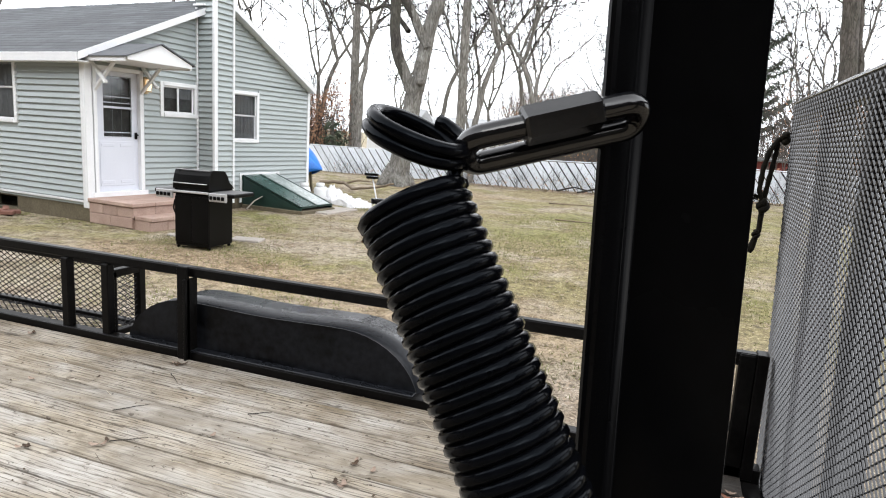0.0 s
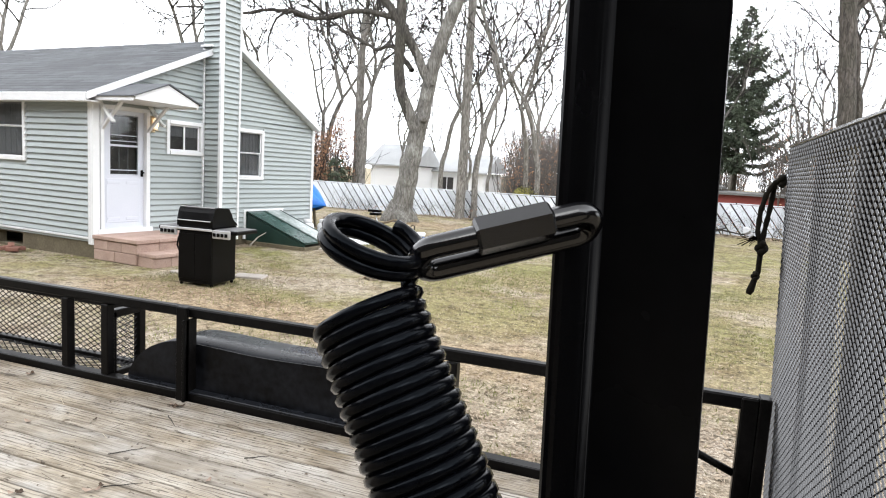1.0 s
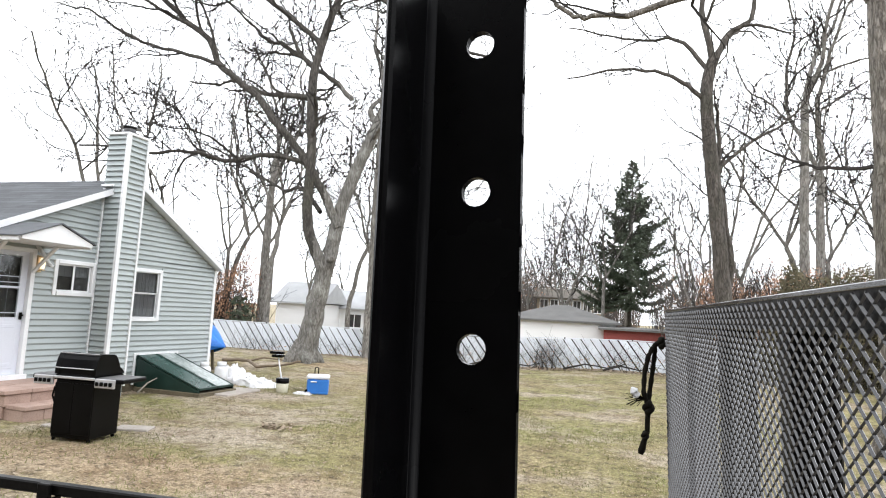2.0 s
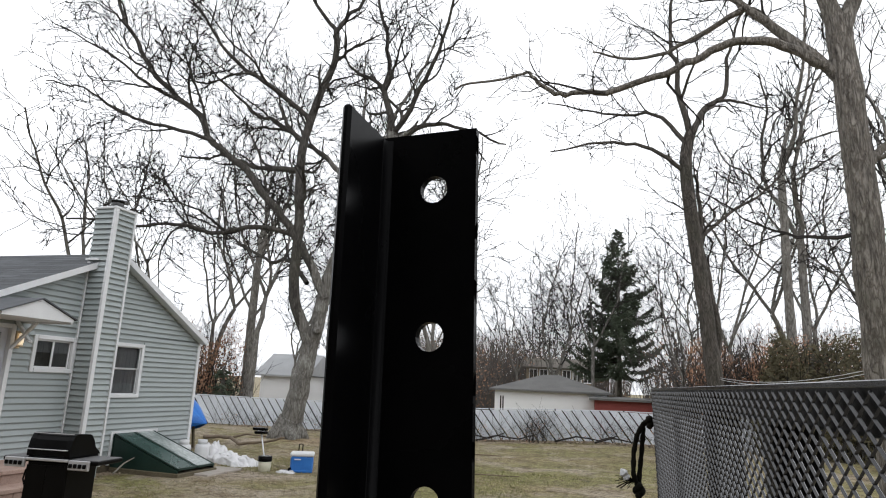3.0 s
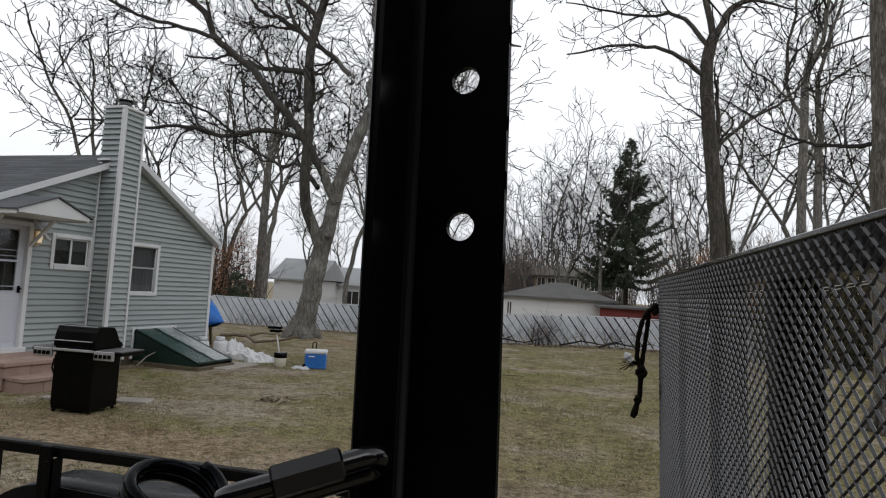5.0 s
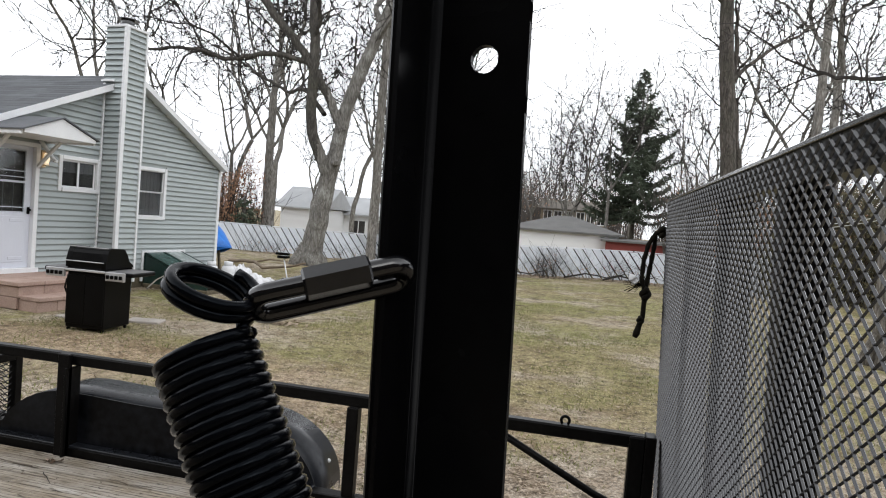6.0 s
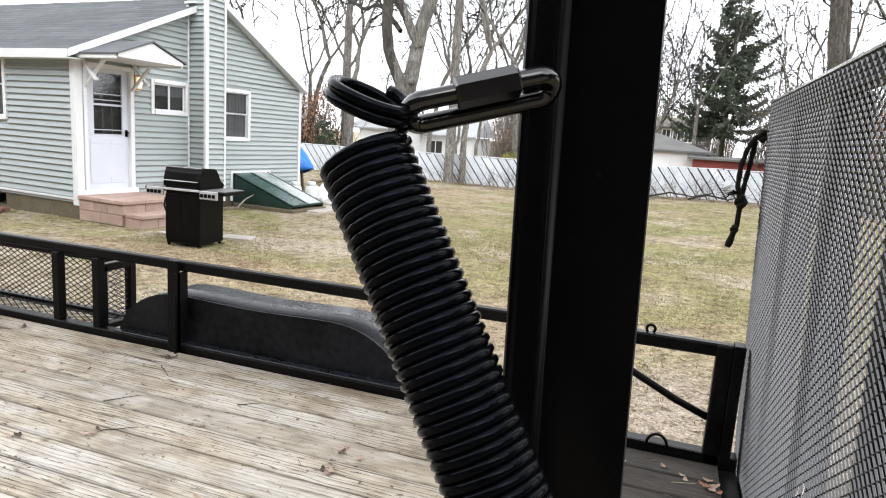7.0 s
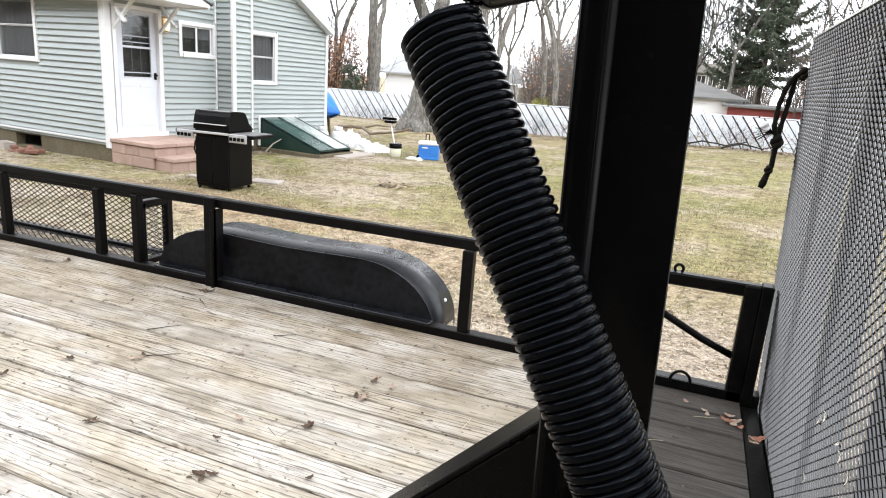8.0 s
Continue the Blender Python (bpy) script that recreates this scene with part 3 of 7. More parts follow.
def build_house():
    house = thing("house", "small ranch house with grey-green lapped siding and white trim", "house", m=HOUSE)
    along = Matrix.Identity(4)  # x along the gable wall, y into the house
    # the long wall: x runs into the house, its outside faces -u
    side = Matrix(((0, 1, 0, 0), (1, 0, 0, 0), (0, 0, 1, 0), (0, 0, 0, 1)))
    door_hole = (0.09, 1.10, 0.45, 2.66)
    w2, w3, lw = (1.48, 2.39, 1.88, 2.53), (3.30, 4.17, 1.43, 2.535), (1.80, 3.10, 1.61, 2.79)
    hatch = (3.62, 4.86, 0.0, 0.70)
    inner = lambda h: (h[0] + 0.05, h[1] - 0.05, h[2] + 0.05, h[3] - 0.05)
    g = Geo()
    walled(g, GABLE_W, EAVE_Z, 0.3, [(0.15, 1.04, 0.5, 2.60), inner(w2), inner(w3)], along)
    g.prism([(0, EAVE_Z), (GABLE_W, EAVE_Z), (GABLE_W, under_roof(GABLE_W)), (RIDGE_U, RIDGE_Z), (0, under_roof(0))], 0.14,
            Matrix(((1, 0, 0, 0), (0, 0, 1, 0), (0, 1, 0, 0), (0, 0, 0, 1))))
    gable = part("gable_wall", g, SIDING, house)
    g = Geo()
    walled(g, HOUSE_L, EAVE_Z + 0.1, 0.3, [inner(lw)], side)
    long_wall = part("long_wall", g, SIDING, house)
    g = Geo()
    g.box((GABLE_W - 0.14, 0.14, 0.3), (GABLE_W, HOUSE_L, EAVE_Z - 0.05)).box((0.14, HOUSE_L - 0.14, 0.3), (GABLE_W - 0.14, HOUSE_L, EAVE_Z))
    g.prism([(0, EAVE_Z), (GABLE_W, EAVE_Z), (GABLE_W, under_roof(GABLE_W)), (RIDGE_U, RIDGE_Z), (0, under_roof(0))], 0.14,
            Matrix(((1, 0, 0, 0), (0, 0, 1, HOUSE_L - 0.14), (0, 1, 0, 0), (0, 0, 0, 1))))
    part("back_wall", g, SIDING, house)
    part("inner_floor", Geo().box((0.14, 0.14, 0.36), (GABLE_W - 0.14, HOUSE_L - 0.14, 0.42)), CONCRETE, house)
    found = Geo().box((0.03, 0.03, -0.3), (GABLE_W - 0.03, 0.25, 0.3)).box((GABLE_W - 0.2, 0.25, -0.3), (GABLE_W - 0.03, HOUSE_L, 0.3))
    for a, b, lo, hi in ((0.25, 2.02, -0.3, 0.3), (2.02, 2.80, -0.3, 0.04), (2.02, 2.80, 0.27, 0.3), (2.80, HOUSE_L, -0.3, 0.3)):
        found.box((0.03, a, lo), (0.2, b, hi))
    part("foundation", found, CONCRETE, house, "stained grey concrete foundation with an open vent")
    holes = [door_hole, w2, w3, (2.43, 2.88, 0, 9), hatch]
    siding(gable, GABLE_W, 4.15, holes, along, limit=lambda z: (RIDGE_U - max(RIDGE_Z - z, 0) / PITCH[0], RIDGE_U + max(RIDGE_Z - z, 0) / PITCH[1]))
    siding(long_wall, HOUSE_L, 2.74, [lw], side)
    # corner boards
    for name, lo, hi in (("corner_board", (-0.045, -0.045, 0.26), (0.085, -0.002, 2.76)), ("corner_board", (-0.045, -0.002, 0.26), (-0.002, 0.09, 2.76)),
                         ("corner_board", (GABLE_W - 0.06, -0.042, 0.28), (GABLE_W + 0.03, 0.0, 2.66)), ("base_strip", (-0.036, 0.09, 0.345), (0.0, HOUSE_L, 0.385))):
        part(name, Geo().box(lo, hi, 0.006), WHITE, house)
    # roof: two slopes of shingles on a deck, rake boards, fascia and soffit
    over, eave = 0.2, 0.27
    for sign, end in ((-1, -eave), (1, GABLE_W + 0.02)):
        slope = (end - RIDGE_U)
        z_end = under_roof(end)
        g = Geo()
        vs = [(RIDGE_U, -over, RIDGE_Z + 0.02), (end, -over, z_end + 0.02), (end, HOUSE_L + over, z_end + 0.02), (RIDGE_U, HOUSE_L + over, RIDGE_Z + 0.02)]
        vs += [(x, y, z + 0.10) for x, y, z in vs]
        g.add(vs, [(0, 1, 2, 3), (7, 6, 5, 4), (0, 4, 5, 1), (1, 5, 6, 2), (2, 6, 7, 3), (3, 7, 4, 0)])
        roof = part("roof_slope", g, WHITE, house)
        rows = 21 if sign < 0 else 8
        for i in range(rows):
            f0, f1 = i / 21, (i + 1) / 21 + 0.012
            x0, x1 = end - slope * f0, end - slope * f1
            za, zb = z_end + (RIDGE_Z - z_end) * f0 + 0.125, z_end + (RIDGE_Z - z_end) * f1 + 0.121
            cols = 1 if sign > 0 else 13
            for c in range(cols):
                y0, y1 = -over - 0.02 + (HOUSE_L + 2 * over) * c / cols, -over - 0.02 + (HOUSE_L + 2 * over) * (c + 1) / cols - (0.008 if cols > 1 else 0)
                y0, y1 = (y0 + 0.23 * (i % 2) * (c > 0), y1 + 0.23 * (i % 2) * (c < cols - 1))
                g = Geo()
                g.add([(x0, y0, za), (x0, y1, za), (x1, y1, zb), (x1, y0, zb), (x0, y0, za - 0.012), (x0, y1, za - 0.012), (x1, y1, zb - 0.012), (x1, y0, zb - 0.012)],
                      [(0, 1, 2, 3), (0, 4, 5, 1), (1, 5, 6, 2), (2, 6, 7, 3), (3, 7, 4, 0), (4, 7, 6, 5)])
                part("shingle_strip", g, SHINGLE, roof)
        g = Geo()
        u0, u1 = (end, RIDGE_U) if sign < 0 else (RIDGE_U, end)
        vs = [(u0, -over - 0.025, under_roof(u0)), (u1, -over - 0.025, under_roof(u1)), (u1, -over - 0.025, under_roof(u1) + 0.122), (u0, -over - 0.025, under_roof(u0) + 0.122)]
        vs += [(x, y + 0.022, z) for x, y, z in vs]
        g.add(vs, [(0, 1, 2, 3), (7, 6, 5, 4), (0, 4, 5, 1), (1, 5, 6, 2), (2, 6, 7, 3), (3, 7, 4, 0)])
        part("rake_board", g, WHITE, house, "white painted rake board")
    zf = under_roof(-eave)
    part("fascia", Geo().box((-eave - 0.022, -over - 0.003, zf - 0.03), (-eave - 0.001, HOUSE_L + over, zf + 0.115), 0.004), WHITE, house, "white eave fascia")
    part("soffit", Geo().box((-eave, -over, zf - 0.025), (0.0, HOUSE_L + over, zf - 0.005)), WHITE, house)
    # chimney chase, boarded on all sides
    c0, c1, d, top = 2.41, 2.91, 0.45, 5.06
    chimney = part("chimney", Geo().box((c0 + 0.01, -d + 0.01, 0.0), (c1 - 0.01, 0.03, top)), SIDING, house, "tall boarded chimney with white corner trim and a metal cap")
    to = Matrix(((1, 0, 0, c0), (0, 1, 0, -d + 0.01), (0, 0, 1, 0), (0, 0, 0, 1)))
    siding(chimney, c1 - c0, top, [], to, z0=0.2)
    left = Matrix(((0, 1, 0, c0 + 0.01), (-1, 0, 0, 0.03), (0, 0, 1, 0), (0, 0, 0, 1)))
    siding(chimney, d + 0.02, top, [], left, z0=0.2)
    right = Matrix(((0, -1, 0, c1 - 0.01), (-1, 0, 0, 0.03), (0, 0, 1, 0), (0, 0, 0, 1)))
    siding(chimney, d + 0.02, top, [], right, z0=0.2)
    for x, y in ((c0, -d), (c1, -d)):
        s = -1 if x == c0 else 1
        wide = 0.055 if s < 0 else 0.022
        g = Geo().box((min(x, x - s * wide) - 0.030 * (s < 0), y - 0.034, 0.2), (max(x, x - s * wide) + 0.024 * (s > 0), y + 0.03, top), 0.004)
        part("corner_trim", g, WHITE, chimney)
    for x in (c0 - 0.032, c1 + 0.032):
        part("corner_trim", Geo().box((x - 0.017, -0.042, 0.3), (x + 0.017, 0.004, 4.0), 0.003), WHITE, chimney)
    part("cap_trim", Geo().box((c0 - 0.035, -d - 0.035, top), (c1 + 0.035, 0.055, top + 0.05), 0.008), WHITE, chimney)
    part("flashing", Geo().box((c0 - 0.05, -0.24, 4.03), (c0 + 0.2, 0.06, 4.07), 0.004), WHITE, chimney)
    flue = Geo().turned([(0.14, top + 0.05), (0.14, top + 0.12), (0.12, top + 0.13), (0.12, top + 0.20)], 16, pose((c0 + c1) / 2, -0.21, 0))
    flue.turned([(0.20, top + 0.20), (0.20, top + 0.215), (0.06, top + 0.26)], 16, pose((c0 + c1) / 2, -0.21, 0))
    part("flue_cap", flue, LINK_STEEL, chimney, "dark metal flue cap")
    # windows
    window_unit("window", "small white slider window with two dark panes", *w2, along, house, sliding=True)
    window_unit("window", "white double-hung window with a pale shade", *w3, along, house, shade=True)
    window_unit("window", "white double-hung window in the long wall", *lw, side, house)
    # door with its trim and half glass
    door = part("door", Geo().box((0.17, 0.03, 0.52), (1.02, 0.07, 1.46), 0.003).box((0.17, 0.03, 2.53), (1.02, 0.07, 2.59), 0.003)
                .box((0.17, 0.03, 1.46), (0.34, 0.07, 2.53), 0.003).box((0.90, 0.03, 1.46), (1.02, 0.07, 2.53), 0.003), DOOR_WHITE, house, "white half-glazed back door, closed")
    for lo, hi in (((0.105, -0.05, 0.45), (0.17, 0.05, 2.66)), ((1.02, -0.05, 0.45), (1.10, 0.05, 2.66)), ((0.17, -0.05, 2.59), (1.02, 0.05, 2.66)), ((0.05, -0.06, 0.435), (1.16, 0.06, 0.52))):
        part("door_trim", Geo().box(lo, hi, 0.006), WHITE, door)
    for x0 in (0.27, 0.64):
        for z0, z1 in ((0.66, 0.72), (1.30, 1.36)):
            part("raised_panel", Geo().box((x0, 0.018, z0), (x0 + 0.26, 0.034, z1), 0.008), DOOR_WHITE, door)
    part("raised_panel", Geo().box((0.25, 0.022, 0.62), (0.93, 0.033, 1.40), 0.01), DOOR_WHITE, door)
    pane = part("pane", Geo().box((0.34, 0.045, 1.46), (0.90, 0.05, 2.53)), GLASS, door)
    pane.visible_shadow = False
    for z in (1.47, 1.55, 1.98, 2.06, 2.16, 2.52):
        part("glazing_bar", Geo().box((0.34, 0.026, z - (0.018 if z == 1.98 else 0.007)), (0.90, 0.040, z + (0.018 if z == 1.98 else 0.007)), 0.002), DOOR_WHITE, door)
    for x in (0.53, 0.71):
        part("glazing_bar", Geo().box((x - 0.007, 0.054, 1.46), (x + 0.007, 0.062, 2.53), 0.002), CURTAIN, door)
    # no cloth: a dark sheet that paints the dim room behind the door glass
    part("curtain", Geo().box((0.30, 0.12, 1.40), (0.95, 0.125, 2.5)), DIM_SHEET, door)
    part("door_handle", Geo().box((0.945, -0.01, 1.44), (0.985, 0.03, 1.56), 0.008).box((0.94, -0.035, 1.50), (0.99, -0.005, 1.53), 0.006), BLACK, door, "black lever handle")
    # awning
    a_u, a_w, a_d, a_z = 0.60, 0.65, 1.08, 2.72
    tilt = Matrix(((1, 0, 0, 0), (0, 0, 1, -a_d), (0, 1, 0, 0), (0, 0, 0, 1)))
    awning = part("awning", Geo().prism([(a_u - a_w, a_z), (a_u + a_w, a_z), (a_u + a_w, a_z + 0.05), (a_u, a_z + 0.30), (a_u - a_w, a_z + 0.05)], 0.04, tilt), WHITE, house, "white gabled door awning with shingled top")
    for s in (-1, 1):
        g = Geo()
        x0, x1 = a_u, a_u + s * (a_w + 0.05)
        vs = [(x0, -a_d - 0.03, a_z + 0.31), (x1, -a_d - 0.03, a_z + 0.035), (x1, 0.0, a_z + 0.035), (x0, 0.0, a_z + 0.31)]
        vs += [(x, y, z + 0.022) for x, y, z in vs]
        q = [(0, 1, 2, 3), (7, 6, 5, 4), (0, 4, 5, 1), (1, 5, 6, 2), (2, 6, 7, 3), (3, 7, 4, 0)]
        g.add(vs, q if s > 0 else [tuple(reversed(f)) for f in q])
        part("awning_slope", g, SHINGLE, awning)
        xe = a_u + s * (a_w + 0.01)
        part("awning_fascia", Geo().box((xe - 0.02, -a_d + 0.04, a_z - 0.03), (xe + 0.02, 0.0, a_z + 0.04), 0.004), WHITE, awning)
        xb = a_u + s * (a_w - 0.19)
        br = Geo().bar((xb, -0.02, 2.24), (xb, -0.52, a_z - 0.02), 0.045, 0.06, (1, 0, 0), 0.006).bar((xb + 0.05 * s, -0.02, 2.72), (xb + 0.05 * s, -0.34, 2.40), 0.045, 0.06, (1, 0, 0), 0.006)
        br.turned([(0.03, 0), (0.045, 0.02), (0.03, 0.05)], 10, pose(xb + 0.05 * s, -0.36, 2.36, 20, 0, 0))
        part("bracket", br, WHITE, awning, "white crossed timber bracket")
    part("awning_ceiling", Geo().box((a_u - a_w, -a_d + 0.04, a_z - 0.0), (a_u + a_w, 0, a_z + 0.02)), WHITE, awning)
    lamp = part("wall_lamp", Geo().box((1.115, -0.06, 2.26), (1.205, 0.0, 2.56), 0.01).box((1.115, -0.17, 2.52), (1.205, -0.06, 2.55), 0.008)
                .box((1.125, -0.16, 2.29), (1.195, -0.07, 2.31), 0.006), plain("brass", (0.62, 0.50, 0.34), 0.4, 0.5), house, "brass wall lantern, lit")
    part("lamp_glass", Geo().turned([(0.03, 2.32), (0.042, 2.38), (0.042, 2.46), (0.03, 2.51)], 12, pose(1.16, -0.115, 0)), plain("lamp_glow", (1.0, 0.80, 0.55), 0.5, 0, 1.7), lamp, "warm glowing lantern glass", smooth=True)
    return house


build_house()

# ---- masonry steps at the door ----
def build_steps():
    steps = thing("door_steps", "pinkish painted masonry steps at the back door", "steps", m=HOUSE)
    rnd = random.Random(4)
    core = Geo().box((0.0, -1.04, -0.2), (1.72, -0.02, 0.36)).box((0.02, -1.40, -0.2), (1.70, -1.04, 0.17))
    part("core", core, STEP_PAINT, steps)
    def course(u0, u1, v0, v1, z0, z1, count, along_u=True):
        for i in range(count):
            f0, f1 = i / count, (i + 1) / count
            gap = 0.0025
            if along_u:
                lo, hi = (u0 + (u1 - u0) * f0 + gap, v0, z0 + gap), (u0 + (u1 - u0) * f1 - gap, v1, z1)
            else:
                lo, hi = (u0, v0 + (v1 - v0) * f0 + gap, z0 + gap), (u1, v0 + (v1 - v0) * f1 - gap, z1)
            j = rnd.uniform(-0.006, 0.006)
            part("masonry_block", Geo().box((lo[0] + j, lo[1] + j, lo[2]), (hi[0] + j, hi[1] + j, hi[2]), 0.008), STEP_PAINT, steps)
    course(-0.06, 1.78, -1.12, -0.56, 0.375, 0.44, 4)
    course(-0.06, 1.78, -0.555, -0.03, 0.375, 0.44, 3)
    course(-0.03, 0.02, -1.06, -0.03, 0.20, 0.37, 3, False)
    course(-0.03, 0.02, -1.06, -0.03, 0.02, 0.195, 2, False)
    course(-0.02, 1.74, -1.085, -1.03, 0.20, 0.37, 4)
    course(0.0, 1.76, -1.48, -1.085, 0.17, 0.235, 4)
    course(0.02, 1.74, -1.44, -1.38, -0.02, 0.165, 5)
    return steps


build_steps()

# ---- cellar hatch ----
def build_hatch():
    hatch = thing("cellar_hatch", "dark green steel cellar bulkhead with sloping doors on a concrete curb", "cellar hatch", m=HOUSE)
    u0, u1, far, top, foot = 3.66, 4.80, -1.60, 0.69, 0.13
    part("curb", Geo().box((u0 - 0.03, far - 0.08, -0.15), (u1 + 0.05, -0.03, 0.085), 0.015), CONCRETE, hatch, "rough concrete curb")
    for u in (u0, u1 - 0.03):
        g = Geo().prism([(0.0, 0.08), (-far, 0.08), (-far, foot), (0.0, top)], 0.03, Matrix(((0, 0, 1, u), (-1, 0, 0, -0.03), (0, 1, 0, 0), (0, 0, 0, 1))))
        part("side_panel", g, SHADED_GREEN, hatch)
    mid = (u0 + u1) / 2
    for a, b, mat in ((u0 + 0.02, mid - 0.02, GREEN_DUSTY), (mid + 0.02, u1 - 0.02, SHEEN_GREEN)):
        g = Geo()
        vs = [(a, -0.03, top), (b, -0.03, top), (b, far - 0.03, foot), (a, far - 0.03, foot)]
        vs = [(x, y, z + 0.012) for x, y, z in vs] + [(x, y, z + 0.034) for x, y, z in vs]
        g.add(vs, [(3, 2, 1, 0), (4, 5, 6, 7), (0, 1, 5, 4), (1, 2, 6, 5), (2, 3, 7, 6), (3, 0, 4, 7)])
        leaf = part("hatch_door", g, mat, hatch, "dusty green sloping hatch door" if mat is GREEN_DUSTY else "sloping green hatch door with a pale sky sheen painted in")
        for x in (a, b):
            part("door_rim", Geo().bar((x, -0.03, top + 0.03), (x, far - 0.03, foot + 0.03), 0.03, 0.03, (0, 0, 1), 0.005), SHADED_GREEN, leaf)
        part("door_rim", Geo().box((a, far - 0.05, foot + 0.005), (b, far - 0.01, foot + 0.05), 0.005), SHADED_GREEN, leaf)
    trim = Geo().box((u0 - 0.09, -0.04, 0.12), (u0 - 0.03, -0.003, top + 0.08), 0.004).box((u1 + 0.03, -0.04, 0.12), (u1 + 0.09, -0.003, top + 0.08), 0.004)
    trim.box((u0 - 0.03, -0.04, top + 0.035), (u1 + 0.03, -0.003, top + 0.08), 0.004)
    part("wall_trim", trim, WHITE, hatch, "white trim round the hatch")
    part("header", Geo().box((u0 - 0.03, -0.03, 0.62), (u1 + 0.03, -0.004, top + 0.034)), SHADED_GREEN, hatch)
    return hatch


build_hatch()
# ---- the trailer ----
RAIL_Y, RAIL_TOP, DECK_Z, NEAR_Y = 2.575, 1.178, 0.75, 0.565
FRONT_X, TAIL_X = -5.3, 0.44


def expanded_mesh(length, height, wide=0.0034, thick=0.0020, long_way=0.034, short_way=0.0235, lean=0.95):
    """Expanded metal in the x, z plane: short flat strands between the knuckles, tipped up and down by turns."""
    g = Geo()
    nx, nz = int(length / (long_way / 2)), int(height / (short_way / 2))
    for i in range(nx):
        for k in range(nz + 1):
            if (i + k) % 2:
                continue
            p = Vector((i * long_way / 2, 0, k * short_way / 2))
            for s in (1, -1):
                if 0 <= k + s <= nz:
                    q = Vector(((i + 1) * long_way / 2, 0, (k + s) * short_way / 2))
                    d = (q - p).normalized()
                    up = Vector((0, math.cos(lean), s * math.sin(lean)))
                    g.bar(p - d * 0.002, q + d * 0.002, wide if s > 0 else wide * 0.85, thick if s > 0 else thick * 0.8, up)
    return g


def build_trailer():
    trailer = thing("utility_trailer", "black steel flatbed utility trailer with weathered wood deck", "trailer", m=Matrix.Identity(4))
    part("top_rail", Geo().box((FRONT_X, RAIL_Y - 0.022, RAIL_TOP - 0.046), (0.384, RAIL_Y + 0.022, RAIL_TOP), 0.006), WORN_BLACK, trailer, "black square top rail with chipped paint")
    part("bottom_rail", Geo().box((FRONT_X, RAIL_Y - 0.03, 0.70), (TAIL_X, RAIL_Y - 0.022, 0.780), 0.002).box((FRONT_X, RAIL_Y - 0.022, 0.772), (TAIL_X, RAIL_Y + 0.03, 0.780), 0.002), WORN_BLACK, trailer)
    part("frame_channel", Geo().box((FRONT_X, RAIL_Y - 0.02, 0.60), (TAIL_X, RAIL_Y + 0.03, 0.70), 0.004), WORN_BLACK, trailer)
    part("near_channel", Geo().box((FRONT_X, NEAR_Y - 0.05, 0.60), (TAIL_X, NEAR_Y, 0.80), 0.004), WORN_BLACK, trailer)
    part("near_rail", Geo().box((FRONT_X, NEAR_Y - 0.035, RAIL_TOP - 0.05), (0.04, NEAR_Y + 0.015, RAIL_TOP), 0.005), WORN_BLACK, trailer)
    part("tail_beam", Geo().box((TAIL_X - 0.06, NEAR_Y, 0.62), (TAIL_X, RAIL_Y - 0.03, 0.735), 0.005).box((TAIL_X - 0.01, NEAR_Y - 0.1, 0.60), (TAIL_X + 0.06, RAIL_Y + 0.1, 0.675), 0.005), WORN_BLACK, trailer)
    for x in (-5.27, -4.3, -3.43, -2.72, -2.46):
        part("post", Geo().box((x - 0.022, RAIL_Y - 0.022, 0.780), (x + 0.022, RAIL_Y + 0.022, RAIL_TOP - 0.05), 0.004), WORN_BLACK, trailer)
    part("post", Geo().box((-1.998, RAIL_Y - 0.05, 0.735), (-1.940, RAIL_Y - 0.028, 1.183), 0.004).box((-1.952, RAIL_Y - 0.062, 0.735), (-1.940, RAIL_Y + 0.02, 1.127), 0.002), WORN_BLACK, trailer, "stake post of black angle iron")
    part("post", Geo().box((-0.712, RAIL_Y - 0.022, 0.780), (-0.665, RAIL_Y + 0.022, RAIL_TOP - 0.05), 0.004), WORN_BLACK, trailer)
    part("post", Geo().box((0.326, RAIL_Y - 0.03, 0.74), (0.382, RAIL_Y + 0.022, RAIL_TOP - 0.002), 0.006).box((0.380, RAIL_Y - 0.036, 0.74), (0.416, RAIL_Y + 0.03, RAIL_TOP + 0.004), 0.003), WORN_BLACK, trailer, "wide black tail post")
    for x in (-4.3, -2.9, -1.6, -0.35):
        part("near_post", Geo().box((x - 0.022, NEAR_Y - 0.03, 0.80), (x + 0.022, NEAR_Y + 0.012, RAIL_TOP - 0.05), 0.004), WORN_BLACK, trailer)
    part("corner_brace", Geo().tube([(-0.15, RAIL_Y + 0.005, 1.125), (0.08, RAIL_Y + 0.005, 1.012), (0.22, RAIL_Y + 0.005, 0.944), (0.328, RAIL_Y + 0.005, 0.902)], 0.0135, 10), WORN_BLACK, trailer, "round black diagonal brace", smooth=True)
    eye = [(0.105 + 0.0145 * math.cos(t), RAIL_Y, RAIL_TOP + 0.013 + 0.0145 * math.sin(t)) for t in np.linspace(-0.9, math.pi + 0.9, 16)]
    part("tie_eye", Geo().tube(eye, 0.0055, 8), WORN_BLACK, trailer, "small welded tie-down eye", smooth=True)
    loop = [(0.172 + 0.035 * math.cos(t), RAIL_Y - 0.034, 0.778 + 0.040 * math.sin(t)) for t in np.linspace(-0.2, math.pi + 0.2, 20)]
    part("tie_loop", Geo().tube(loop, 0.0055, 8), WORN_BLACK, trailer, "half-round tie-down loop on the bottom rail", smooth=True)
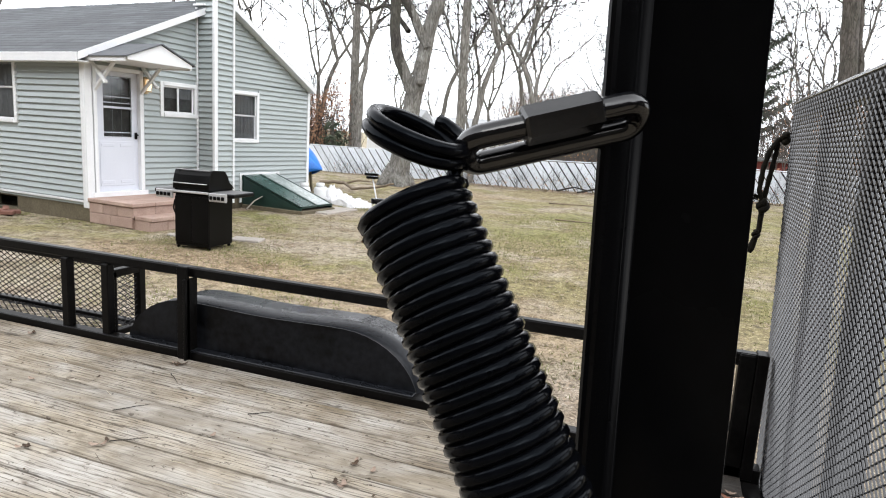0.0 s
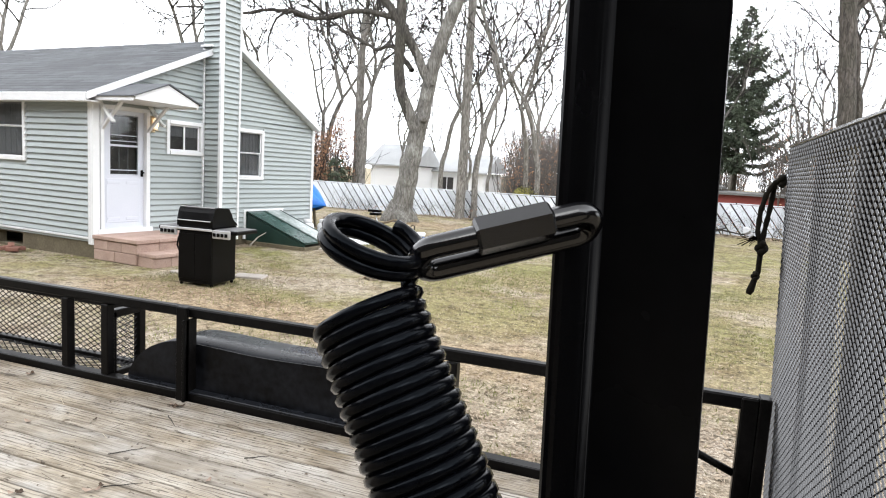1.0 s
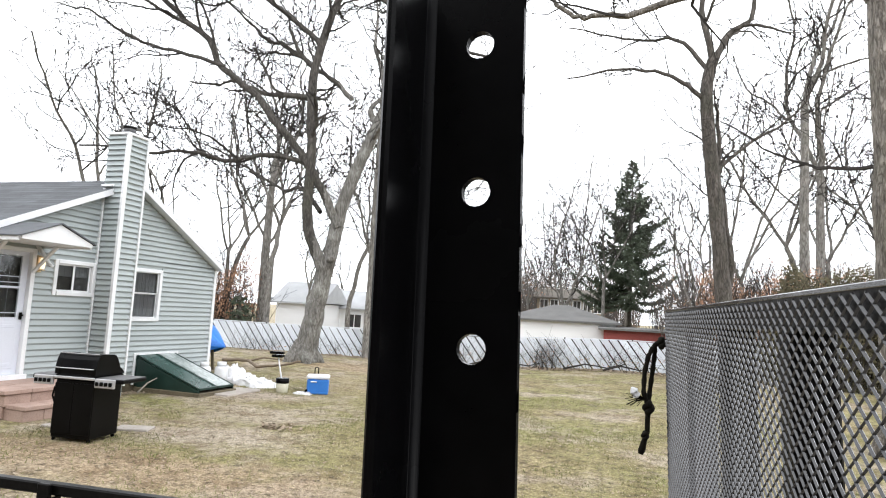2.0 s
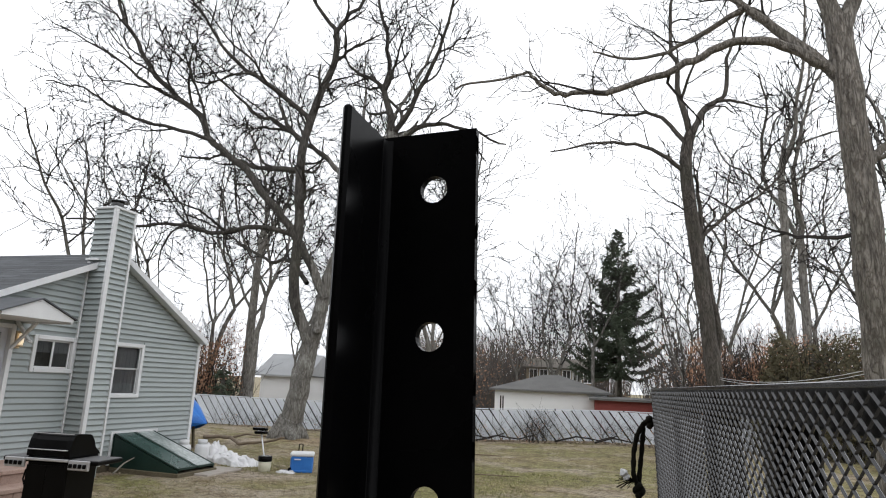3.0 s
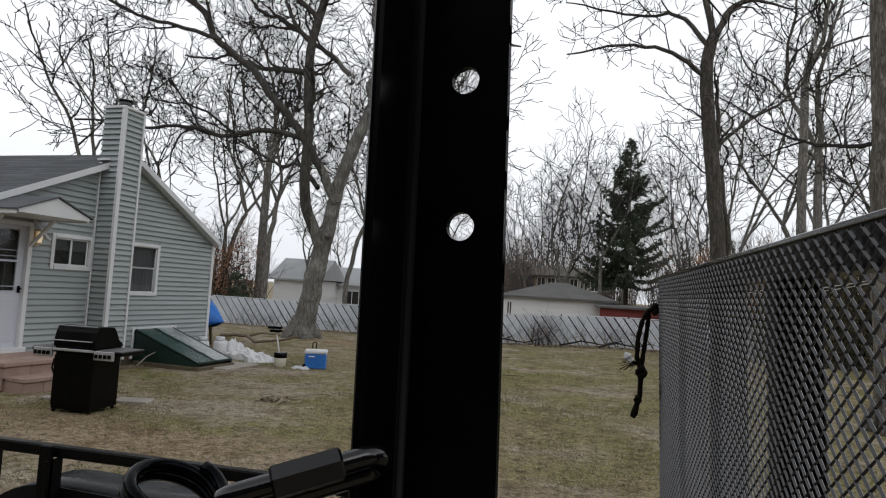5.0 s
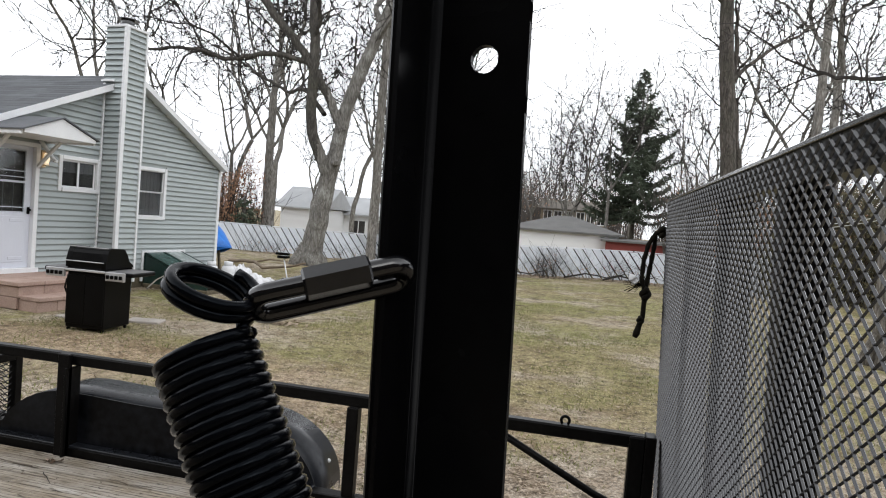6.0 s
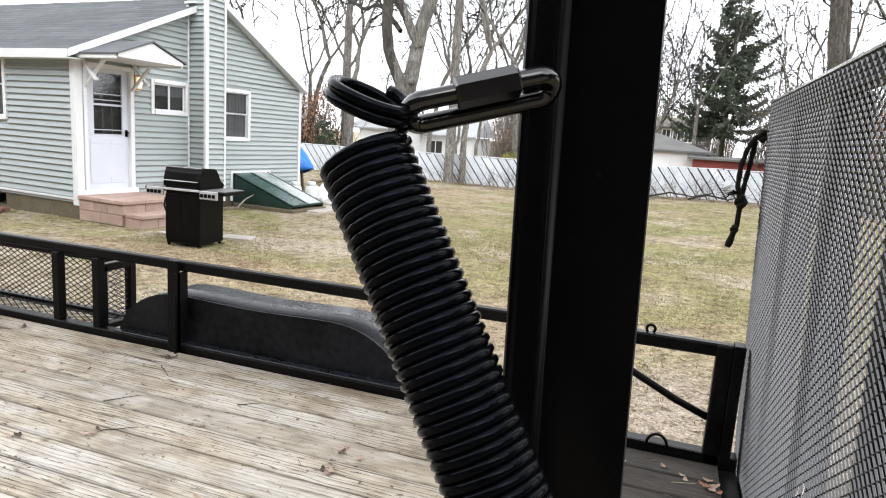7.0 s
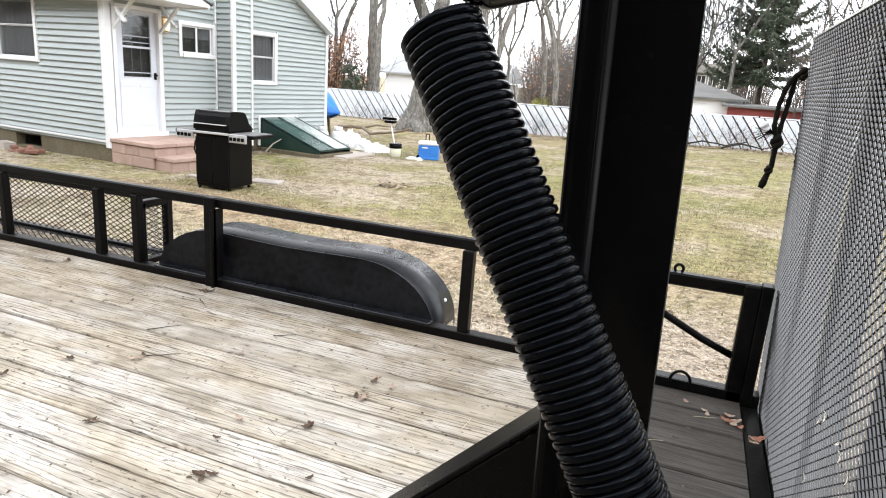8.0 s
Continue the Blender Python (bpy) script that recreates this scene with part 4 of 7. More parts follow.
    # tandem fender: flat top between two rounded ends, open below
    prof = []
    x0, x1, z0, z1, r = -2.36, -0.825, 0.72, 1.003, 0.36
    for i in range(11):
        t = math.pi - i * math.pi / 20
        prof.append((x0 + r + r * math.cos(t), z0 + (z1 - z0) * math.sin(t)))
    for i in range(1, 12):  # the top sags a little between the two wheels
        f = i / 12
        prof.append((x0 + r + (x1 - x0 - 2 * r) * f, z1 - 0.010 * math.sin(math.pi * f) ** 2))
    for i in range(11):
        t = math.pi / 2 - i * math.pi / 20
        prof.append((x1 - r + r * math.cos(t), z0 + (z1 - z0) * math.sin(t)))
    g = Geo()
    k = len(prof)
    ya, yb = RAIL_Y + 0.02, RAIL_Y + 0.27
    vs = [(x, ya, z) for x, z in prof] + [(x, yb, z) for x, z in prof] + [(x, yb, z - 0.05) for x, z in prof]
    fs = [(i, i + 1, k + i + 1, k + i) for i in range(k - 1)] + [(k + i, k + i + 1, 2 * k + i + 1, 2 * k + i) for i in range(k - 1)]
    g.add(vs, fs)
    top = part("fender", g, FENDER, trailer, "long dusty black tandem fender", smooth=True)
    top.modifiers.new("thick", "SOLIDIFY").thickness = 0.004
    g = Geo()
    vs = [(x, ya - 0.004, z) for x, z in prof] + [(x, ya, z) for x, z in prof]
    fs = [tuple(range(k)), tuple(reversed(range(k, 2 * k)))] + [(i, k + i, k + (i + 1) % k, (i + 1) % k) for i in range(k)]
    part("fender_side", g.add(vs, fs), DUSTY_BLACK, top, "flat inner fender plate")
    part("fender_flange", Geo().box((x0 + 0.02, RAIL_Y - 0.028, 0.779), (x1 - 0.01, ya + 0.001, 0.790), 0.003), FENDER, top)
    part("marker_light", Geo().turned([(0.009, 0), (0.008, 0.005), (0.004, 0.008)], 10, pose(-0.832, RAIL_Y + 0.14, 0.845, 0, 75, 0)), WHITE, top, "small pale reflector")
    for xc in (-2.0, -1.15):
        wheel = Geo().turned([(0.10, -0.1), (0.28, -0.1), (0.325, -0.07), (0.335, 0.0), (0.325, 0.07), (0.28, 0.1), (0.10, 0.1)], 28, pose(xc, RAIL_Y + 0.16, 0.335, 90, 0, 0))
        tyre = part("wheel", wheel, plain("tyre_rubber", (0.02, 0.02, 0.02), 0.8), trailer, smooth=True)
        part("rim", Geo().turned([(0.05, -0.03), (0.17, -0.03), (0.19, 0.09), (0.05, 0.03)], 20, pose(xc, RAIL_Y + 0.16, 0.335, -90, 0, 0)), LINK_STEEL, tyre, smooth=True)
    # side basket of expanded metal
    bx0, bx1, by, bz0, bz1 = -5.0, -2.49, RAIL_Y + 0.235, 0.74, 1.072
    basket = part("side_basket", Geo().box((bx0, by - 0.02, bz1 - 0.03), (bx1, by + 0.02, bz1), 0.003).box((bx0, by - 0.02, bz0), (bx1, by + 0.02, bz0 + 0.035), 0.003)
                  .box((bx1 - 0.03, by - 0.02, bz0), (bx1 + 0.012, by + 0.02, bz1), 0.003).box((bx1 - 0.03, RAIL_Y + 0.025, bz1 - 0.03), (bx1 + 0.01, by, bz1 + 0.01), 0.003)
                  .box((bx1 - 0.03, RAIL_Y + 0.025, bz0), (bx1 + 0.01, by, bz0 + 0.03), 0.003).box((bx1 - 0.035, RAIL_Y + 0.025, bz0), (bx1 + 0.01, RAIL_Y + 0.075, bz1), 0.003)
                  .box((-3.8, by - 0.02, bz0), (-3.76, by + 0.02, bz1), 0.003).box((bx0, RAIL_Y + 0.03, bz0), (bx0 + 0.03, by, bz0 + 0.03), 0.003), WORN_BLACK, trailer, "black tool basket hung outside the rail")
    mesh = expanded_mesh(bx1 - bx0, bz1 - bz0 - 0.02, wide=0.005, long_way=0.052, short_way=0.029)
    tagged(part("basket_mesh", mesh, MESH_STEEL, basket, "rusty expanded metal side", at=pose(bx0, by, bz0 + 0.01)), kind="stuff")
    mesh = expanded_mesh(0.19, bz1 - bz0 - 0.02, wide=0.005, long_way=0.052, short_way=0.029)
    tagged(part("basket_mesh", mesh, MESH_STEEL, basket, "expanded metal end", at=pose(bx1 - 0.01, RAIL_Y + 0.05, bz0 + 0.01, 0, 0, 90)), kind="stuff")
    mesh = expanded_mesh(bx1 - bx0, 0.20, wide=0.005, long_way=0.052, short_way=0.029)
    tagged(part("basket_mesh", mesh, MESH_STEEL, basket, "expanded metal floor", at=pose(bx0, by, bz0 + 0.015, 90, 0, 0)), kind="stuff")
    return trailer


TRAILER = build_trailer()


def build_deck():
    rnd = random.Random(8)
    count = 14
    y0, y1 = NEAR_Y + 0.005, RAIL_Y - 0.033
    w = (y1 - y0) / count
    for i in range(count):
        a, b = y0 + w * i + 0.0036, y0 + w * (i + 1) - 0.0036
        dz = rnd.uniform(-0.003, 0.002)
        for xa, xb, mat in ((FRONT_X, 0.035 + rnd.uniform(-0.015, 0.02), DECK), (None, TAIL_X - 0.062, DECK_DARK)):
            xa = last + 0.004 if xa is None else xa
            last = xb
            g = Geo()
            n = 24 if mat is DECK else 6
            xs = [xa + (xb - xa) * k / n for k in range(n + 1)]
            ring = lambda x: [(x, a, DECK_Z - 0.038), (x, b, DECK_Z - 0.038), (x, b, DECK_Z - 0.004 + dz), (x, b - 0.005, DECK_Z + dz + 0.0015 * noise.noise((x * 2, b * 9, 1))),
                              (x, a + 0.005, DECK_Z + dz + 0.0015 * noise.noise((x * 2, a * 9, 2))), (x, a, DECK_Z - 0.004 + dz)]
            vs = [p for x in xs for p in ring(x)]
            fs = [tuple(reversed(range(6))), tuple(range(6 * n, 6 * n + 6))]
            fs += [(6 * k + j, 6 * k + (j + 1) % 6, 6 * k + 6 + (j + 1) % 6, 6 * k + 6 + j) for k in range(n) for j in range(6)]
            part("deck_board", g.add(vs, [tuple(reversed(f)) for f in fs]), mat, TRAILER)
    crossbars = Geo()
    for x in (-4.8, -3.9, -3.0, -2.1, -1.2, -0.3):
        crossbars.box((x, NEAR_Y, 0.63), (x + 0.05, RAIL_Y - 0.03, 0.71), 0)
    part("crossmembers", crossbars, WORN_BLACK, TRAILER)


# ---- spring post: an angle iron with bolt holes, and its brace ----
def holed_plate(g, width, length, holes, radius, thick, m):
    """A plate in x (0..width), z (0..length), y from -thick to 0, with round holes at (x, z)."""
    sides = 20
    cell = width / 2
    z = 0.0
    for hx, hz in sorted(holes, key=lambda h: h[1]):
        lo, hi = hz - cell, hz + cell
        g.box((0, -thick, z), (width, 0, lo), 0, m)
        rim, out = [], []
        for j in range(sides):
            t = 2 * math.pi * j / sides
            c, s = math.cos(t), math.sin(t)
            rim.append((hx + radius * c, hz + radius * s))
            k = min(((width - hx) if c > 0 else hx) / max(abs(c), 1e-9), cell / max(abs(s), 1e-9))
            out.append((hx + k * c, hz + k * s))
        corners = [(width, hi), (0, hi), (0, lo), (width, lo)]
        vs = []
        for y in (0, -thick):
            vs += [m @ Vector((x, y, zz)) for x, zz in rim] + [m @ Vector((x, y, zz)) for x, zz in out]
        fs = []
        for j in range(sides):
            a, b = j, (j + 1) % sides
            fs += [(a, b, sides + b, sides + a), (2 * sides + b, 2 * sides + a, 3 * sides + a, 3 * sides + b), (b, a, 2 * sides + a, 2 * sides + b), (sides + a, sides + b, 3 * sides + b, 3 * sides + a)]
        g.add(vs, fs)
        for cx, cz in corners:
            near = sorted(range(sides), key=lambda j: (out[j][0] - cx) ** 2 + (out[j][1] - cz) ** 2)[:2]
            p, q = out[near[0]], out[near[1]]
            tri = [m @ Vector((x, y, zz)) for y in (0, -thick) for x, zz in (p, q, (cx, cz))]
            g.add(tri, [(0, 1, 2), (5, 4, 3)])
        z = hi
    g.box((0, -thick, z), (width, 0, length), 0, m)


def build_post():
    base, head = Vector((0.0767, 0.520, 0.70)), Vector((0.0372, 0.5708, 2.102))
    up = (head - base).normalized()
    across = Vector((1, -0.12, 0))
    across = (across - across.dot(up) * up).normalized()
    deep = up.cross(across)
    m = Matrix((across, deep, up)).transposed().to_4x4()
    m.translation = base
    length = (head - base).length
    leg, side_leg, thick = 0.0505, 0.0445, 0.0045
    post = part("spring_post", Geo().box((0, -side_leg, 0), (thick, -thick, length), 0.0014, m), BLACK, TRAILER, "upright black angle iron with three bolt holes")
    g = Geo()
    holes = [(0.0300, length - 0.0290), (0.0300, length - 0.0985), (0.0300, length - 0.168)]
    holed_plate(g, leg, length, holes, 0.0066, thick, m)
    part("holed_flange", g, BLACK, post)
    arc = [(thick + 0.0038 * (1 - math.sin(t)), -thick - 0.0038 * (1 - math.cos(t))) for t in (i * math.pi / 12 for i in range(7))]
    fillet = [(thick, -thick)] + arc
    k = len(fillet)
    g = Geo()
    vs = [m @ Vector((x, y, z)) for z in (0.01, length - 0.002) for x, y in fillet]
    g.add(vs, [(i, (i + 1) % k, k + (i + 1) % k, k + i) for i in range(k)] + [tuple(reversed(range(k))), tuple(range(k, 2 * k))])
    part("root_fillet", g, BLACK, post, smooth=True)
    # slanting brace from the post down to the near rail, an angle with its flat leg on top
    a, b = Vector((0.075, 0.553, 1.622)), Vector((-0.372, 0.553, 1.172))
    d = (b - a).normalized()
    n = Vector((-d.z, 0, d.x))
    n = n if n.z > 0 else -n
    g = Geo().bar(a, b, 0.035, 0.004, n, 0.001)
    g.bar(a + Vector((0, -0.0155, 0)) - n * 0.021, b + Vector((0, -0.0155, 0)) - n * 0.021, 0.004, 0.038, n, 0.001)
    part("brace", g, BLACK, post, "slanting black angle brace")
    weld = Geo()
    for i in range(7):
        weld.turned([(0.001, 0), (0.0032, 0.001), (0.001, 0.004)], 7, pose(0.062 - 0.006 * i, 0.537, 1.606 - 0.006 * i, 0, -45, 0))
    part("weld_bead", weld, BLACK, post, smooth=True)


build_post()


# ---- the lift spring, its loop and the link ----
def build_spring():
    top, foot = Vector((-0.0136, 0.4825, 1.7984)), Vector((0.449, 0.357, 1.004))
    axis = (foot - top).normalized()
    top = top - axis * 0.0040
    s1 = Vector((0.87, 0.3, 0.45))
    s1 = (s1 - s1.dot(axis) * axis).normalized()
    s2 = axis.cross(s1)
    wire, rad = 0.00242, 0.0179
    pitch = 0.00456
    length = (foot - top).length
    turns = int(length / pitch)
    per = 22
    path = []
    for i in range(turns * per + 1):
        t = 2 * math.pi * i / per
        path.append(top + axis * (pitch * i / per) + rad * (math.cos(t) * s1 + math.sin(t) * s2))
    spring = thing("lift_spring", "black close-wound coil lift spring hooked between post and ramp gate", "spring", m=Matrix.Translation(foot))
    inv = Matrix.Translation(-foot)
    part("coil", Geo().tube([inv @ p for p in path], wire, 8), SPRING_STEEL, spring, smooth=True)
    # double end loop, hinged at the side next to the post
    c, e1, e2 = Vector((-0.0166, 0.4867, 1.8237)), Vector((0.893, 0.25, -0.374)).normalized(), Vector((-0.196, 0.965, 0.177)).normalized()
    nrm = e1.cross(e2)
    ring = []
    for i in range(2 * 28 + 8):
        t = 2 * math.pi * i / 28 - 0.15
        ring.append(c + 0.0167 * (math.cos(t) * e1 + math.sin(t) * e2) + nrm * (0.0044 * (i / 28 - 1.0)))
    start = path[0]
    into, away = (path[0] - path[1]).normalized() * 0.03, (ring[1] - ring[0]).normalized() * 0.03
    neck = []
    for i in range(9):
        t = i / 8
        neck.append((2 * t**3 - 3 * t**2 + 1) * start + (t**3 - 2 * t**2 + t) * into + (3 * t**2 - 2 * t**3) * ring[0] + (t**3 - t**2) * away)
    part("end_loop", Geo().tube([inv @ p for p in neck[:-1] + ring], 0.0025, 8), SPRING_STEEL, spring, "bent double end loop", smooth=True)
    low = [path[-1]] + [foot + axis * (0.02 + 0.016 * math.sin(t)) + s2 * 0.014 * math.cos(t) for t in np.linspace(-1.4, 4.4, 18)]
    part("end_loop", Geo().tube([inv @ p for p in low], wire, 6), SPRING_STEEL, spring, smooth=True)
    return spring


build_spring()


def build_link():
    # one strand passes before the post's edge, the other goes through a hole behind it
    near = Vector((-0.0036, 0.4858, 1.8233)), Vector((0.0498, 0.5118, 1.8392))
    behind = Vector((0.0025, 0.4962, 1.8165)), Vector((0.0498, 0.5232, 1.8322))
    a, b = (near[0] + behind[0]) / 2, (near[1] + behind[1]) / 2
    ax = (b - a).normalized()
    a, b = a + ax * 0.0060, b - ax * 0.0032
    up = near[0] + near[1] - behind[0] - behind[1]
    up = (up - up.dot(ax) * ax).normalized()
    r, wire = 0.0064, 0.0042
    path = []
    for i in range(13):
        t = math.pi / 2 + math.pi * i / 12
        path.append(a + r * (math.cos(t) * ax + math.sin(t) * up))
    for i in range(13):
        t = -math.pi / 2 + math.pi * i / 12
        path.append(b + r * (math.cos(t) * ax + math.sin(t) * up))
    link = thing("quick_link", "dark steel threaded quick link joining spring to post", "quick link", m=Matrix.Translation(b))
    inv = Matrix.Translation(-b)
    part("oval_body", Geo().tube([inv @ p for p in path], wire, 12, closed=True), LINK_STEEL, link, smooth=True)
    p, q = a + up * r + ax * 0.0140, a + up * r + ax * 0.0412
    side = ax.cross(up)
    hexa = []
    turn = math.atan2(side.z, up.z) + math.pi / 6 - 0.45
    for p_, rr in ((p, 0.0056), (p + ax * 0.001, 0.0068), (q - ax * 0.001, 0.0068), (q, 0.0056)):
        hexa.append([inv @ (p_ + rr * (math.cos(math.pi / 3 * j + turn) * up + math.sin(math.pi / 3 * j + turn) * side)) for j in range(6)])
    g = Geo()
    vs = [v for ring in hexa for v in ring]
    fs = [tuple(reversed(range(6))), tuple(range(18, 24))] + [(6 * k + j, 6 * k + (j + 1) % 6, 6 * k + 6 + (j + 1) % 6, 6 * k + 6 + j) for k in range(3) for j in range(6)]
    part("sleeve_nut", g.add(vs, fs), NUT_STEEL, link, "hexagonal sleeve nut of duller steel")
    return link


build_link()


# ---- ramp gate ----
def build_gate():
    y0, y1, z0, height, lean = 0.40, 2.73, 0.70, 1.305, -2.35
    gate = thing("ramp_gate", "upright black ramp gate covered in expanded metal", "ramp gate", m=pose(0.455, y0, z0, 0, lean, 0))
    w = y1 - y0
    t = 0.05
    bars = [("frame_bar", (0, 0, height - t), (t, w, height)), ("frame_bar", (0, 0, 0), (t, w, t)), ("frame_bar", (0, w - t, t), (t, w, height - t)), ("frame_bar", (0, 0, t), (t, t, height - t))]
    for y in (0.47, 0.92, 1.37, 1.82):
        bars.append(("upright", (0, y - 0.03, t), (0.064, y + 0.03, height - t)))
    for name, lo, hi in bars:
        part(name, Geo().box(lo, hi, 0.004), WORN_BLACK, gate)
    mesh = expanded_mesh(w - 0.004, height - 0.012)
    tagged(part("mesh_sheet", mesh, MESH_STEEL, gate, "expanded metal sheet with worn black paint", at=pose(-0.004, 0.002, 0.004, 0, 0, 90)), kind="stuff")
    part("edge_strip", Geo().box((-0.006, 0, height - 0.004), (t, w, height + 0.003), 0.001), LINK_STEEL, gate, "worn bright top edge")
    part("spring_lug", Geo().box((-0.03, -0.05, 0.27), (0.03, 0.0, 0.282), 0.002).tube([(0.0, -0.06, 0.286), (0.0, 0.02, 0.286)], 0.006, 10), WORN_BLACK, gate)
    for y in (0.25, 1.15, 2.1):
        part("hinge", Geo().tube([(0.02, y, -0.012), (0.02, y + 0.12, -0.012)], 0.014, 12), WORN_BLACK, gate, smooth=True)
    return gate


build_gate()


def build_scraps():
    scrap = material("bleached_leaf_scrap", (0.48, 0.44, 0.38), (0.70, 0.66, 0.60), 0.9, 60, 8, 0.2)
    rnd = random.Random(52)
    for y, z in ((1.639, 1.145), (1.595, 1.172), (1.461, 1.186), (1.434, 1.17), (1.362, 1.171), (1.673, 0.985)):
        x = 0.448 - 0.041 * (z - 0.7)
        g = Geo()
        n, ln, wide = 5, rnd.uniform(0.010, 0.016), rnd.uniform(0.003, 0.005)
        for i in range(n + 1):
            f = i / n * 2 - 1
            half = wide * (1.05 - f * f)
            for k in (-1, 0, 1):
                for lift in (0.0, 0.0006):
                    g.v.append((-0.004 * f * f - 0.0015 * abs(k) - lift, k * half, f * ln))
        at = lambda i, k, t: (i * 3 + k) * 2 + t
        for i in range(n):
            for k in range(2):
                g.f += [(at(i, k, 1), at(i, k + 1, 1), at(i + 1, k + 1, 1), at(i + 1, k, 1)), (at(i, k, 0), at(i + 1, k, 0), at(i + 1, k + 1, 0), at(i, k + 1, 0))]
        solid("leaf_scrap", g, scrap, "pale leaf scrap caught in the expanded metal gate", "leaf scrap", group="scraps in the gate", m=pose(x, y, z, rnd.uniform(-50, 50), 0, 0))


build_scraps()


def build_rope():
    rope = thing("knotted_rope", "black frayed rope with knots hanging from the gate corner", "rope", m=pose(0.40, 2.745, 1.89))
    mat = material("black_rope", (0.003, 0.003, 0.003), (0.016, 0.014, 0.009), 0.95, 300, 60, 0.6, depth=0.003, spec=0.1)
    for dx, dy, bend in ((0.0, 0.0, 0.0), (0.022, 0.012, 0.006)):
        pts = [(0.0, 0, 0.0), (-0.03, 0.0, -0.008), (-0.052 + dx, dy, -0.05), (-0.064 + dx + bend, dy, -0.11), (-0.066 + dx, dy, -0.18), (-0.048, 0, -0.235)]
        fine = []
        for a, b in zip(pts, pts[1:]):
            fine += [Vector(a).lerp(Vector(b), k / 5) for k in range(5)]
        fine.append(Vector(pts[-1]))
        rad = [0.0085 + 0.0012 * math.sin(i * 1.9) for i in range(len(fine))]
        part("strand", Geo().tube(fine, rad, 8), mat, rope, smooth=True)
    tail = [(-0.048, 0, -0.235), (-0.050, 0, -0.28), (-0.050, 0, -0.32), (-0.060, 0, -0.355), (-0.067, 0, -0.385), (-0.072, 0, -0.40)]
    part("strand", Geo().tube(tail, [0.010, 0.009, 0.009, 0.010, 0.013, 0.009], 8), mat, rope, smooth=True)
    for x, z, r in ((-0.048, -0.235, 0.021), (-0.057, -0.335, 0.014), (-0.008, -0.002, 0.018)):
        g = Geo().tube([(x + r * 0.55 * math.cos(t) * math.cos(2 * t), r * 0.7 * math.sin(2 * t), z + r * 0.8 * math.sin(t)) for t in np.linspace(0, 2 * math.pi, 22)], r * 0.55, 8, closed=True)
        part("knot", g, mat, rope, smooth=True)
    fray = Geo()
    rnd = random.Random(3)
    for _ in range(26):
        s = Vector((-0.055, 0, -0.205))
        d = Vector((-rnd.uniform(0.03, 0.075), rnd.uniform(-0.02, 0.02), rnd.uniform(-0.03, 0.012)))
        fray.tube([s, s + d * 0.6 + Vector((0, 0, 0.006)), s + d], 0.0013, 4)
    part("frayed_end", fray, mat, rope)
    g = Geo()
    g.turned([(0.006, 0.0), (0.015, 0.006), (0.011, 0.016), (0.016, 0.026), (0.009, 0.036), (0.003, 0.042)], 6, pose(-0.085, -0.004, -0.20, 10, -35, 0))
    part("plastic_tag", g, WHITE, rope, "scrap of white plastic caught in the rope")
    return rope


build_rope()
